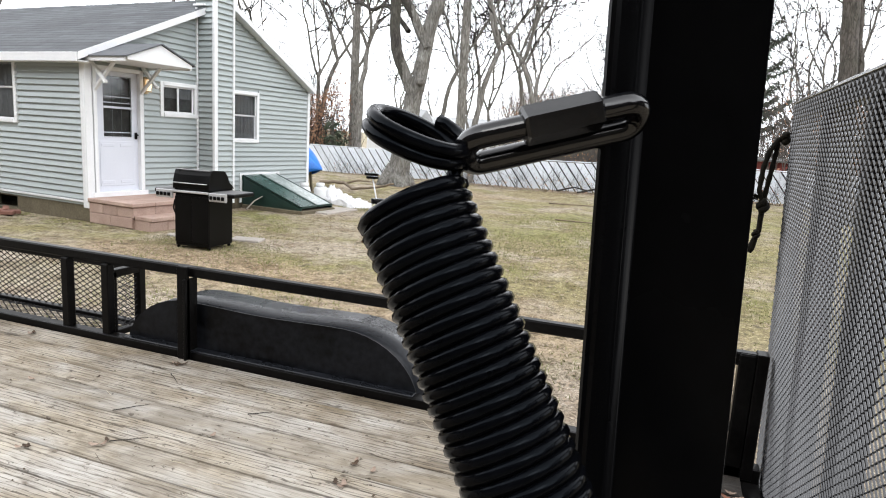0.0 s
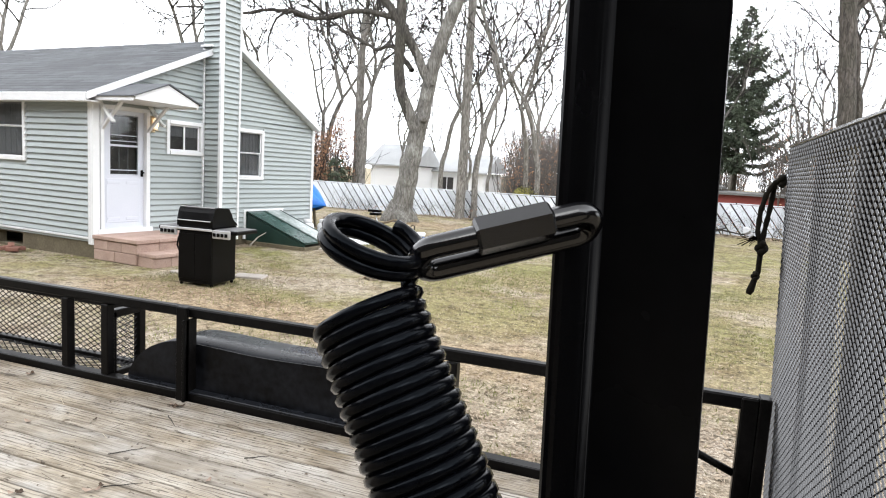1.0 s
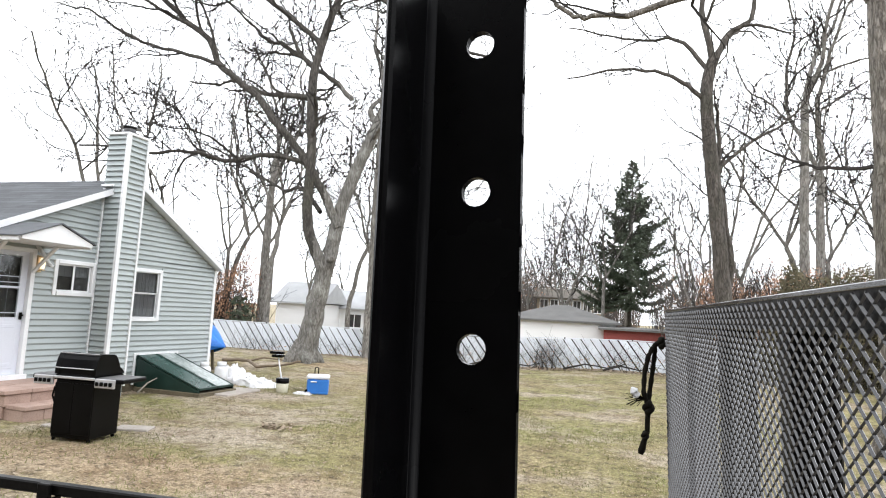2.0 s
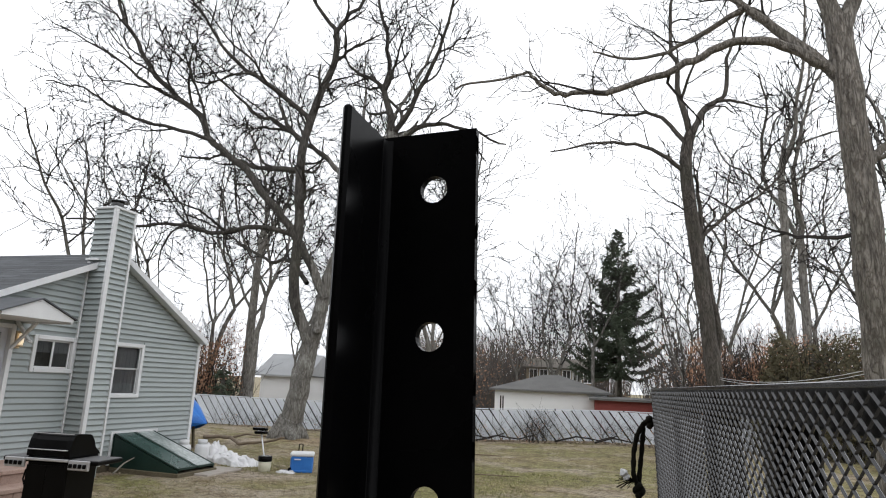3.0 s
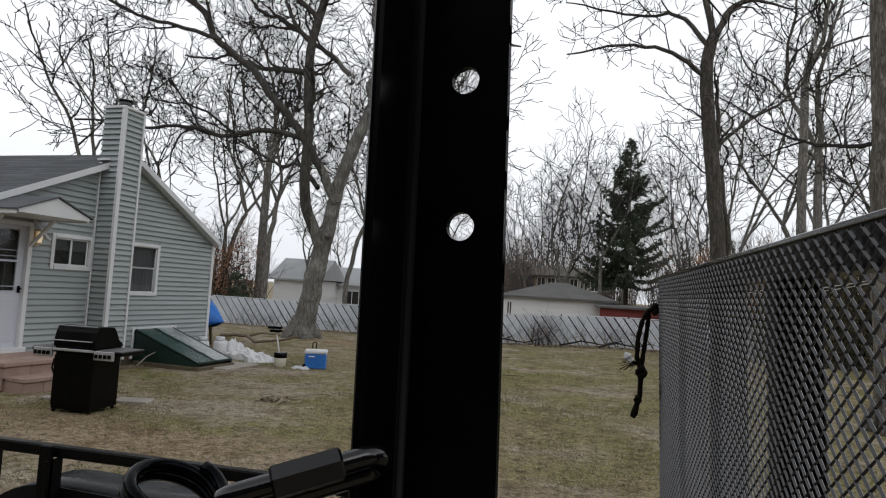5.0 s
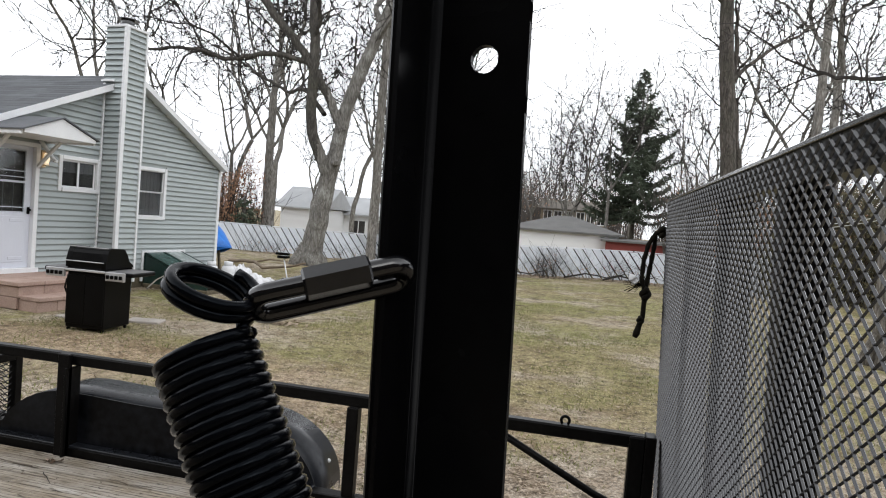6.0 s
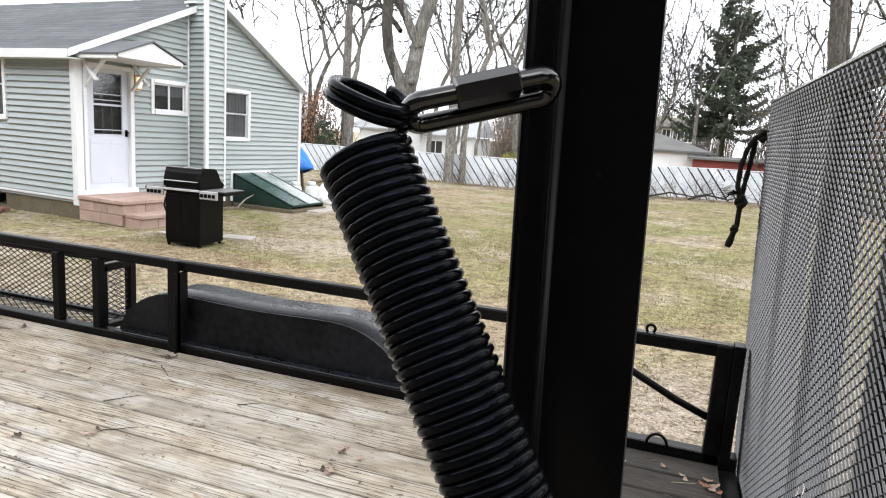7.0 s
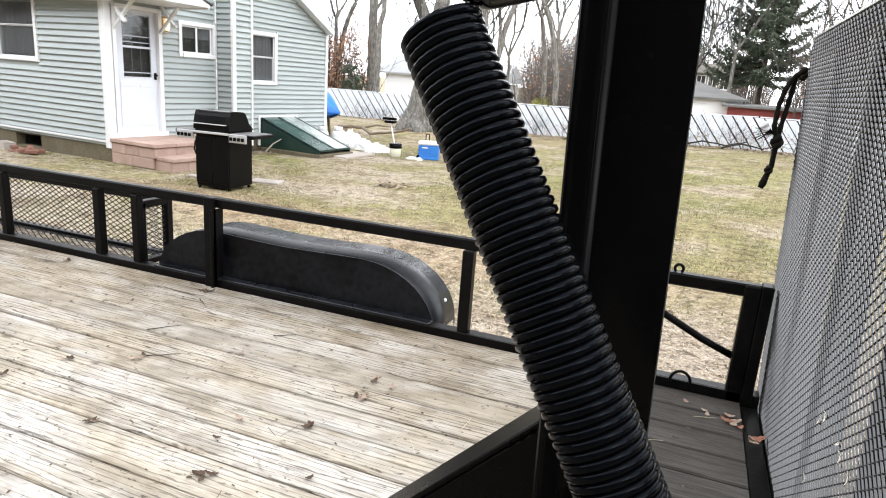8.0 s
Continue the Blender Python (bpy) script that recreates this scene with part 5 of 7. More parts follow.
# ---- yard things ----
def build_grill():
    m = Matrix.Translation((-6.69, 7.60, grade(-6.5, 7.9))) @ Matrix(((0.998, -0.063, 0, 0), (0.063, 0.998, 0, 0), (0, 0, 1, 0), (0, 0, 0, 1)))
    grill = thing("gas_grill", "black gas grill on a cabinet with silver control panels, lid closed", "grill", m=m)
    black = material("grill_enamel", (0.001, 0.001, 0.0011), (0.004, 0.004, 0.0042), 0.35, 60, 4, 0.1, depth=0.001, spec=0.1)
    silver = material("brushed_silver", (0.38, 0.38, 0.39), (0.55, 0.55, 0.56), 0.4, 80, 5, 0.1, metal=0.4, stretch=(0.1, 1, 1), depth=0.001)
    shelf_grey = material("dull_shelf_steel", (0.10, 0.10, 0.102), (0.20, 0.20, 0.205), 0.4, 60, 5, 0.1, depth=0.001)
    w, d = 0.57, 0.58
    body = part("cabinet", Geo().box((0, 0.015, 0.045), (w, d, 0.80), 0.012), black, grill)
    for x in (0.008, w / 2 + 0.004):
        part("cabinet_door", Geo().box((x, -0.002, 0.10), (x + w / 2 - 0.008, 0.013, 0.76), 0.004), black, body)
    for x in (0.03, w - 0.03):
        for y in (0.05, d - 0.05):
            part("caster", Geo().turned([(0.01, -0.014), (0.023, -0.014), (0.025, 0.0), (0.023, 0.014), (0.01, 0.014)], 14, pose(x, y, 0.025, 90, 0, 20)), black, grill)
    part("fire_box", Geo().box((-0.01, 0.0, 0.80), (w + 0.01, d, 0.87), 0.015), black, grill)
    part("front_strip", Geo().box((-0.01, -0.03, 0.815), (w + 0.012, 0.0, 0.848), 0.006), silver, grill, "silver front trim strip")
    prof = [(0.0, 0.87), (d, 0.87), (d - 0.02, 0.90), (d - 0.10, 0.955), (d - 0.14, 1.04), (d - 0.20, 1.115), (d - 0.24, 1.13), (0.10, 1.145), (0.055, 1.13), (0.025, 1.07), (0.0, 0.96)]
    mm = Matrix(((0, 0, 1, -0.012), (1, 0, 0, 0), (0, 1, 0, 0), (0, 0, 0, 1)))
    lid = part("lid", Geo().prism(prof, w + 0.024, mm), black, grill, "closed black lid")
    bev = lid.modifiers.new("round", "BEVEL")
    bev.width, bev.segments = 0.018, 2
    part("lid_handle", Geo().tube([(0.02, -0.01, 0.955), (0.02, -0.05, 0.958), (w - 0.02, -0.05, 0.958), (w - 0.02, -0.01, 0.955)], 0.007, 8), silver, lid, "silver tube handle", smooth=True)
    part("lid_edge", Geo().box((0.0, 0.035, 1.143), (w, 0.055, 1.152), 0.003), silver, lid, "thin bright edge along the lid top")
    for x in (-0.016, w - 0.054):
        part("end_casting", Geo().prism([(y, z + 0.006) if 0 < y < d else (y - 0.006 if y == 0 else y + 0.006, z) for y, z in prof], 0.07, Matrix(((0, 0, 1, x), (1, 0, 0, 0), (0, 1, 0, 0), (0, 0, 0, 1)))), black, lid)
    for x0, x1 in ((-0.36, -0.012), (w + 0.012, w + 0.40)):
        shelf = part("side_shelf", Geo().box((x0, 0.02, 0.79), (x1, d - 0.05, 0.842), 0.01), black, grill, "folding side shelf")
        part("shelf_top", Geo().box((x0 + 0.012, 0.032, 0.843), (x1 - 0.012, d - 0.062, 0.850), 0.003), shelf_grey, shelf, "grey metal shelf top")
        front = x0 + 0.01 if x0 > 0 else x1 - 0.29  # the panel sits next to the fire box or starts there
        part("shelf_panel", Geo().box((front, -0.025, 0.725), (front + 0.28, 0.018, 0.845), 0.008), silver, shelf, "silver control panel with dark knobs")
        for k in range(4):
            part("knob", Geo().box((front + 0.02 + 0.064 * k, -0.045, 0.755), (front + 0.065 + 0.064 * k, -0.024, 0.805), 0.006), black, shelf)
    hose = [(-0.02, 0.12, 0.74), (-0.09, 0.12, 0.68), (-0.12, 0.13, 0.56), (-0.08, 0.14, 0.45), (0.0, 0.14, 0.42)]
    part("gas_hose", Geo().tube(hose, 0.012, 8), black, grill, smooth=True)
    return grill


build_grill()


def build_cooler():
    cooler = thing("cooler", "blue drinks cooler with a white lid on the grass", "cooler", m=pose(-5.72, 14.08, grade(-5.7, 14.1), 0, 0, 20))
    blue = material("blue_plastic", (0.02, 0.13, 0.45), (0.035, 0.19, 0.56), 0.4, 40, 3, 0.05, depth=0.001)
    part("tub", Geo().box((-0.24, -0.17, 0.02), (0.24, 0.17, 0.34), 0.03), blue, cooler)
    part("foot_band", Geo().box((-0.235, -0.175, 0.0), (0.235, 0.175, 0.07), 0.02), blue, cooler)
    part("lid", Geo().box((-0.255, -0.185, 0.34), (0.255, 0.185, 0.425), 0.025), WHITE, cooler, "white lid")
    part("grip", Geo().box((-0.16, -0.20, 0.27), (-0.02, -0.168, 0.295), 0.008), WHITE, cooler)
    part("wheel", Geo().turned([(0.02, -0.02), (0.055, -0.02), (0.06, 0), (0.055, 0.02), (0.02, 0.02)], 16, pose(-0.235, -0.16, 0.055, 90, 0, 60)), BLACK, cooler, "black wheel")
    part("handle", Geo().tube([(-0.10, 0.19, 0.36), (-0.10, 0.20, 0.56), (-0.06, 0.20, 0.57), (-0.02, 0.20, 0.56), (-0.02, 0.19, 0.36)], 0.012, 8), BLACK, cooler, smooth=True)
    return cooler


build_cooler()


def build_bucket():
    bucket = thing("paint_bucket", "pale paint bucket with black rim and leaning brush pole", "bucket", m=pose(-6.39, 13.66, grade(-6.4, 13.7)))
    pail = material("pale_pail", (0.42, 0.40, 0.30), (0.56, 0.54, 0.44), 0.5, 40, 5, 0.05)
    part("pail", Geo().turned([(0.115, 0.0), (0.125, 0.02), (0.14, 0.22)], 20), pail, bucket, smooth=True)
    part("rim", Geo().turned([(0.142, 0.215), (0.148, 0.225), (0.148, 0.32), (0.13, 0.325)], 20), BLACK, bucket, "black liner folded over the rim", smooth=True)
    pole = part("brush_pole", Geo().tube([(0.05, -0.02, 0.02), (-0.16, 0.02, 0.80)], 0.016, 10), WHITE, bucket, "white pole", smooth=True)
    part("brush_head", Geo().box((-0.28, -0.08, 0.77), (-0.04, 0.10, 0.83), 0.012).box((-0.34, -0.06, 0.84), (-0.02, 0.06, 0.90), 0.015), BLACK, pole, "black brush head")
    return bucket


build_bucket()


def crumpled(name, label, category, mat, place, size, seed, rows=26):
    """A heap of crumpled sheet."""
    g = Geo()
    for j in range(rows + 1):
        for i in range(rows + 1):
            a, b = i / rows * 2 - 1, j / rows * 2 - 1
            q = Vector((a * 3 + seed, b * 3, seed))
            fall = max(0.0, 1 - (a * a) ** 2) * max(0.0, 1 - (b * b) ** 2)
            lump = 0.62 + 0.42 * noise.noise(q * Vector((1.0, 0.6, 1.0))) - 0.30 * abs(noise.noise(q * 1.6)) + 0.10 * noise.noise(q * 4.0)
            h = fall**0.4 * max(0.12, lump)
            g.v.append((a * size[0] + 0.06 * noise.noise(q * 1.7), b * size[1] + 0.06 * noise.noise(q * 1.9 + Vector((5, 0, 0))), h * size[2]))
    w = rows + 1
    g.f = [(j * w + i, j * w + i + 1, (j + 1) * w + i + 1, (j + 1) * w + i) for j in range(rows) for i in range(rows)]
    return solid(name, g, mat, label, category, m=place, smooth=True)


SHEET = material("white_plastic_sheet", (0.66, 0.66, 0.67), (0.82, 0.82, 0.84), 0.35, 30, 4, 0.3, depth=0.01)
crumpled("plastic_sheet", "crumpled white plastic sheet heaped on the grass", "plastic sheet", SHEET, pose(-7.72, 14.6, grade(-7.7, 14.6) - 0.02, 0, 0, -34), (0.92, 0.36, 0.30), 1.7, 40)
crumpled("plastic_bag", "stuffed white plastic bag beside the sheet", "bag", SHEET, pose(-8.42, 14.95, grade(-8.4, 14.9) - 0.02, 0, 0, 10), (0.36, 0.3, 0.56), 4.1, 16)
crumpled("plastic_scrap", "small scrap of white plastic on the grass", "plastic scrap", SHEET, pose(-5.95, 13.75, grade(-5.9, 13.7) - 0.01), (0.22, 0.10, 0.10), 7.7, 10)
crumpled("plastic_scrap", "small scrap of white plastic by the fender", "plastic scrap", SHEET, pose(-0.78, 4.1, grade(-0.8, 4.1) - 0.01), (0.10, 0.06, 0.06), 9.2, 10)


def build_boat():
    boat = thing("covered_boat", "upturned small boat under a bright blue tarpaulin beside the house", "boat", m=pose(-10.82, 16.45, 0.1, 0, 0, -4))
    tarp = material("blue_tarpaulin", (0.01, 0.12, 0.5), (0.03, 0.24, 0.75), 0.4, 20, 3, 0.4, depth=0.01)
    g = Geo()
    n, k = 14, 16
    for i in range(n + 1):
        f = i / n
        half = 0.66 * (1 - abs(2 * f - 1) ** 2.4) + 0.012
        for j in range(k + 1):
            t = -0.5 + (math.pi + 1.0) * j / k
            sag = 0.035 * noise.noise((f * 6, t * 2.5, 0.4))
            up = math.sin(t) * (0.85 if math.sin(t) > 0 else 0.55) * (1 - abs(2 * f - 1) ** 2.2)
            g.v.append((-1.35 + 2.7 * f, half * math.cos(t) * (0.85 if math.sin(t) < 0 else 1), 0.60 + up + sag))
    g.f = [(i * (k + 1) + j, i * (k + 1) + j + 1, (i + 1) * (k + 1) + j + 1, (i + 1) * (k + 1) + j) for i in range(n) for j in range(k)]
    part("tarpaulin", g, tarp, boat, smooth=False)
    for x in (-0.7, 0.7):
        part("trestle", Geo().bar((x, -0.45, -0.2), (x, -0.3, 0.64), 0.06, 0.06).bar((x, 0.45, -0.2), (x, 0.3, 0.64), 0.06, 0.06).bar((x, -0.5, 0.62), (x, 0.5, 0.62), 0.06, 0.06), CONCRETE, boat)
    return boat


build_boat()


def build_tank(place):
    tank = thing("propane_tank", "white steel propane tank standing by the hatch", "gas tank", m=place)
    part("cylinder", Geo().turned([(0.11, 0.0), (0.11, 0.03), (0.145, 0.06), (0.152, 0.12), (0.152, 0.30), (0.135, 0.36), (0.06, 0.39)], 20), WHITE, tank, smooth=True)
    part("collar", Geo().turned([(0.10, 0.37), (0.105, 0.37), (0.105, 0.47), (0.10, 0.47)], 16), WHITE, tank, smooth=True)
    part("valve", Geo().turned([(0.02, 0.38), (0.025, 0.43), (0.012, 0.45)], 10), LINK_STEEL, tank)
    return tank


build_tank(HOUSE @ pose(5.72, -0.62, 0.05))
build_tank(HOUSE @ pose(5.40, -0.38, 0.05))


TWIG = material("twig_bark", (0.012, 0.010, 0.009), (0.04, 0.035, 0.03), 0.95, 20, 2, 0.0)
BARK_DRY = material("dry_bark", (0.10, 0.075, 0.05), (0.26, 0.20, 0.14), 0.9, 40, 5, 0.6, stretch=(1, 1, 1), depth=0.01)


def stick(name, label, pts, r, mat=BARK_DRY, category="branch"):
    pts = [Vector((x, y, grade(x, y) + z)) for x, y, z in pts]
    fine = []
    for a, b in zip(pts, pts[1:]):
        fine += [a.lerp(b, k / 4) + Vector((0, 0, r * 0.5 * noise.noise((a + (b - a) * k / 4) * 3))) for k in range(4)]
    fine.append(pts[-1])
    radii = [r * (1 - 0.6 * i / len(fine)) for i in range(len(fine))]
    return solid(name, Geo().tube(fine, radii, 8), mat, label, category, smooth=True)


stick("fallen_branch", "crooked pale fallen limb lying beyond the bucket", [(-10.9, 18.7, 0.05), (-10.2, 18.2, 0.16), (-9.6, 17.9, 0.22), (-9.0, 17.3, 0.13), (-8.4, 17.2, 0.22), (-7.7, 16.6, 0.34), (-7.3, 16.5, 0.46)], 0.06)
stick("fallen_branch", "forked pale side limb of the fallen branch", [(-9.6, 17.9, 0.2), (-9.1, 17.9, 0.32), (-8.5, 17.9, 0.30)], 0.035)
stick("fallen_branch", "thin fallen stick near the lawn edge", [(-2.6, 15.6, 0.02), (-1.9, 15.4, 0.03), (-1.1, 15.5, 0.02)], 0.018)
stick("fallen_branch", "thin fallen stick lying on the lawn", [(-3.5, 19.5, 0.02), (-2.6, 19.2, 0.05), (-1.9, 19.4, 0.02)], 0.022)
stick("fallen_branch", "bundle of thin grey sticks along the fence foot", [(-4.2, 24.5, 0.05), (-3.57, 24.65, 0.22), (-2.94, 24.4, 0.12), (-2.4, 24.6, 0.3)], 0.035, TWIG)
stick("fallen_branch", "dead grey bough lying below the fence", [(-3.4, 24.3, 0.05), (-2.63, 24.45, 0.22), (-1.86, 24.2, 0.12), (-1.2, 24.4, 0.3)], 0.035, TWIG)
stick("fallen_branch", "long bare stick beside the fence", [(-0.6, 24.45, 0.05), (0.17, 24.6, 0.22), (0.94, 24.35, 0.12), (1.6, 24.55, 0.3)], 0.035, TWIG)
stick("fallen_branch", "bent dead stick on the litter by the fence", [(0.8, 24.2, 0.05), (1.43, 24.35, 0.22), (2.06, 24.1, 0.12), (2.6, 24.3, 0.3)], 0.035, TWIG)
stick("scrap_board", "pale scrap timber beside the hatch", [(-8.75, 12.1, 0.03), (-8.2, 12.35, 0.05), (-7.75, 12.45, 0.03)], 0.03, SCRAP_WOOD, "scrap wood")
stick("scrap_board", "pale scrap timber leaning at the hatch", [(-8.55, 11.7, 0.04), (-8.45, 11.85, 0.22), (-8.35, 12.0, 0.32)], 0.02, SCRAP_WOOD, "scrap wood")


def slab(name, label, place, size, mat=CONCRETE):
    return solid(name, Geo().box((-size[0] / 2, -size[1] / 2, -0.05), (size[0] / 2, size[1] / 2, size[2]), 0.012), mat, label, "paving slab", m=place)


PALE_STONE = material("pale_paver", (0.30, 0.27, 0.24), (0.46, 0.42, 0.38), 0.9, 40, 4, 0.4, depth=0.004)
slab("paving_slab", "pale concrete slab behind the grill", pose(-6.3, 8.75, grade(-6.3, 8.7), 0, 0, 15), (0.5, 0.32, 0.03), PALE_STONE)
slab("paving_slab", "pale concrete slab at the foot of the steps", pose(-7.25, 8.6, grade(-7.2, 8.6), 0, 0, -5), (0.4, 0.7, 0.03), PALE_STONE)
slab("paving_slab", "worn slab in front of the cellar hatch", pose(-7.2, 13.0, grade(-7.2, 13.0), 0, 0, -5), (0.6, 1.2, 0.03), PALE_STONE)


def build_rubble():
    brick = material("old_brick", (0.14, 0.062, 0.046), (0.27, 0.13, 0.098), 0.9, 60, 6, 0.4, depth=0.004, vary=0.2)
    rnd = random.Random(6)
    for i in range(16):
        v = 1.4 + 0.9 * rnd.random()
        layer = 0 if i < 11 else 1
        m = HOUSE @ pose(-0.18 - 0.28 * rnd.random(), v, -0.03 + 0.06 * layer + grade(-11, 8), rnd.uniform(-8, 8), rnd.uniform(-8, 8), rnd.uniform(0, 180))
        solid("brick", Geo().box((-0.1, -0.05, 0), (0.1, 0.05, 0.058), 0.005), brick, "loose red brick in a heap by the foundation", "brick", group="heap of loose bricks", m=m)
    g = Geo()
    g.box((-0.2, -0.1, 0), (0.2, -0.07, 0.19), 0.006).box((-0.2, 0.07, 0), (0.2, 0.1, 0.19), 0.006)
    for x in (-0.2, -0.02, 0.17):
        g.box((x, -0.07, 0), (x + 0.035, 0.07, 0.19), 0.003)
    solid("cinder_block", g, PALE_STONE, "grey hollow concrete block by the foundation", "concrete block", m=HOUSE @ pose(-0.32, 2.55, -0.06, 0, 0, 80))


build_rubble()


# ---- slatted fence at the end of the yard ----
def build_fence():
    y, x0, x1, h = 25.0, -30.0, 26.0, 1.14
    fence = thing("slatted_fence", "low chain-link fence woven with pale diagonal slats", "fence", m=pose(0, y, 0))
    slat = material("weathered_white_slat", (0.52, 0.55, 0.60), (0.72, 0.75, 0.80), 0.7, 30, 2, 0.2, depth=0.003, vary=0.1)
    dark = material("gap_shade", (0.008, 0.009, 0.012), (0.025, 0.027, 0.032), 0.8, 30, 3, 0.2)
    rnd = random.Random(12)
    posts = [x0 + 2.45 * i for i in range(int((x1 - x0) / 2.45) + 1)]
    for x in posts:
        part("post", Geo().tube([(x, 0.03, grade(x, y) - 0.2), (x, 0.03, grade(x, y) + h + 0.03)], 0.026, 8), WORN_BLACK, fence)
    rail = Geo().tube([(x, 0.03, grade(x, y) + h) for x in posts], 0.017, 6)
    part("top_rail", rail, slat, fence)
    step, run = 0.335, 0.80
    x = x0 - run
    backs = Geo()
    while x < x1:
        za, zb = grade(x, y), grade(x + run, y)
        g = Geo()
        wob = rnd.uniform(-0.012, 0.012)
        wide = step - 0.055 + wob
        vs = [(x + run, 0, zb + 0.03), (x + run + wide, 0, zb + 0.03), (x + wide, 0, za + h - 0.03), (x, 0, za + h - 0.03)]
        vs += [(a, 0.012, c) for a, b, c in vs]
        g.add(vs, [(0, 1, 2, 3), (7, 6, 5, 4), (0, 4, 5, 1), (1, 5, 6, 2), (2, 6, 7, 3), (3, 7, 4, 0)])
        part("slat", g, slat, fence)
        # dark bar added in the gap, its shade put into the colour
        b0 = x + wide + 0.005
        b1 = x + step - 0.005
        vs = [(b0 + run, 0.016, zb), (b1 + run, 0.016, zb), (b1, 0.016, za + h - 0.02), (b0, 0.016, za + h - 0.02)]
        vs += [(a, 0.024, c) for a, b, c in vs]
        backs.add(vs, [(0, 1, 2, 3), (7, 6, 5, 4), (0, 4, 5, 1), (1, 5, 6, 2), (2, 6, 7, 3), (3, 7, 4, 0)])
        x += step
    part("dark_slats", backs, dark, fence, "dark bars added for the shade in the gaps between slats")
    return fence


build_fence()


# ---- neighbours' buildings beyond the fence ----
FAR_WHITE = material("far_white_siding", (0.80, 0.81, 0.82), (0.86, 0.865, 0.875), 0.6, 20, 0.6, 0.1, stretch=(0.2, 0.2, 6))
FAR_ROOF = material("far_grey_roof", (0.10, 0.10, 0.098), (0.19, 0.188, 0.182), 0.9, 20, 1, 0.3)
PALE_ROOF = material("pale_grey_roof", (0.34, 0.35, 0.36), (0.48, 0.49, 0.50), 0.9, 20, 1, 0.3)
RED_WOOD = material("dark_red_boards", (0.19, 0.035, 0.03), (0.30, 0.07, 0.06), 0.7, 30, 1, 0.2, stretch=(0.3, 1, 1))
FAR_TAN = material("far_tan_siding", (0.24, 0.19, 0.13), (0.34, 0.28, 0.20), 0.8, 20, 1, 0.1)


def far_house(name, label, place, w, d, eave, rise, mat, roof_mat, windows=(), hip=False, category="house"):
    h = thing(name, label, category, m=place)
    part("wall", Geo().box((0, 0, -0.6), (w, d, eave)), mat, h)
    o = 0.35
    if hip:
        vs = [(-o, -o, eave), (w + o, -o, eave), (w + o, d + o, eave), (-o, d + o, eave), (w * 0.42, d / 2, eave + rise), (w * 0.58, d / 2, eave + rise)]
        fs = [(0, 1, 5, 4), (1, 2, 5), (2, 3, 4, 5), (3, 0, 4), (3, 2, 1, 0)]
    else:
        vs = [(-o, -o, eave), (w + o, -o, eave), (w + o, d + o, eave), (-o, d + o, eave), (-o, d / 2, eave + rise), (w + o, d / 2, eave + rise)]
        fs = [(0, 1, 5, 4), (1, 2, 5), (2, 3, 4, 5), (3, 0, 4), (3, 2, 1, 0)]
    roof = part("roof", Geo().add([(x, y, z + 0.06) for x, y, z in vs], fs), roof_mat, h)
    part("eave_board", Geo().box((-o, -o - 0.02, eave - 0.06), (w + o, -o, eave + 0.06)), roof_mat, roof)
    for a, b, z0, z1 in windows:
        # opaque dark panel: the shade inside is painted on
        win = part("window", Geo().box((a, -0.05, z0), (b, -0.01, z1)), DIM_SHEET, h)
        t = 0.09
        fr = Geo().box((a - t, -0.07, z0 - t), (a, 0, z1 + t)).box((b, -0.07, z0 - t), (b + t, 0, z1 + t)).box((a, -0.07, z1), (b, 0, z1 + t)).box((a, -0.07, z0 - t), (b, 0, z0))
        fr.box(((a + b) / 2 - 0.03, -0.06, z0), ((a + b) / 2 + 0.03, -0.01, z1))
        part("window_frame", fr, FAR_WHITE, win)
    return h


far_house("neighbour_house", "white single-storey house with pale grey roof beyond the fence", pose(-20.1, 40, -0.4, 0, 0, 3), 3.0, 5, 2.5, 1.45, FAR_WHITE, PALE_ROOF)
far_house("neighbour_house", "white house wing with a dark picture window beyond the fence", pose(-18.3, 44.5, -0.4, 0, 0, 3), 4.8, 6, 2.3, 1.35, FAR_WHITE, PALE_ROOF, [(0.2, 0.5, 1.3, 1.8), (1.6, 2.6, 1.0, 1.9), (3.4, 3.75, 0.1, 2.0)])
far_house("garage", "white garage with a grey hip roof beyond the fence", pose(-5.02, 43, -0.4), 7.1, 6, 2.3, 1.05, FAR_WHITE, FAR_ROOF, [(0.35, 0.6, 0.9, 1.9)], hip=True, category="garage")
far_house("red_shed", "long low dark red shed beyond the fence", pose(1.3, 42, -0.4), 7.0, 3, 1.97, 0.12, RED_WOOD, FAR_ROOF, category="shed")
far_house("neighbour_house", "tan two-storey house with a row of windows among far trees", pose(-4.4, 62, -0.4), 6.2, 8, 4.4, 1.0, FAR_TAN, material("far_brown_roof", (0.085, 0.075, 0.062), (0.16, 0.142, 0.118), 0.9, 20, 1, 0.3), [(0.35 + 0.95 * i, 1.0 + 0.95 * i, 3.2, 4.2) for i in range(3)] + [(3.4 + 0.95 * i, 4.05 + 0.95 * i, 3.2, 4.2) for i in range(3)])
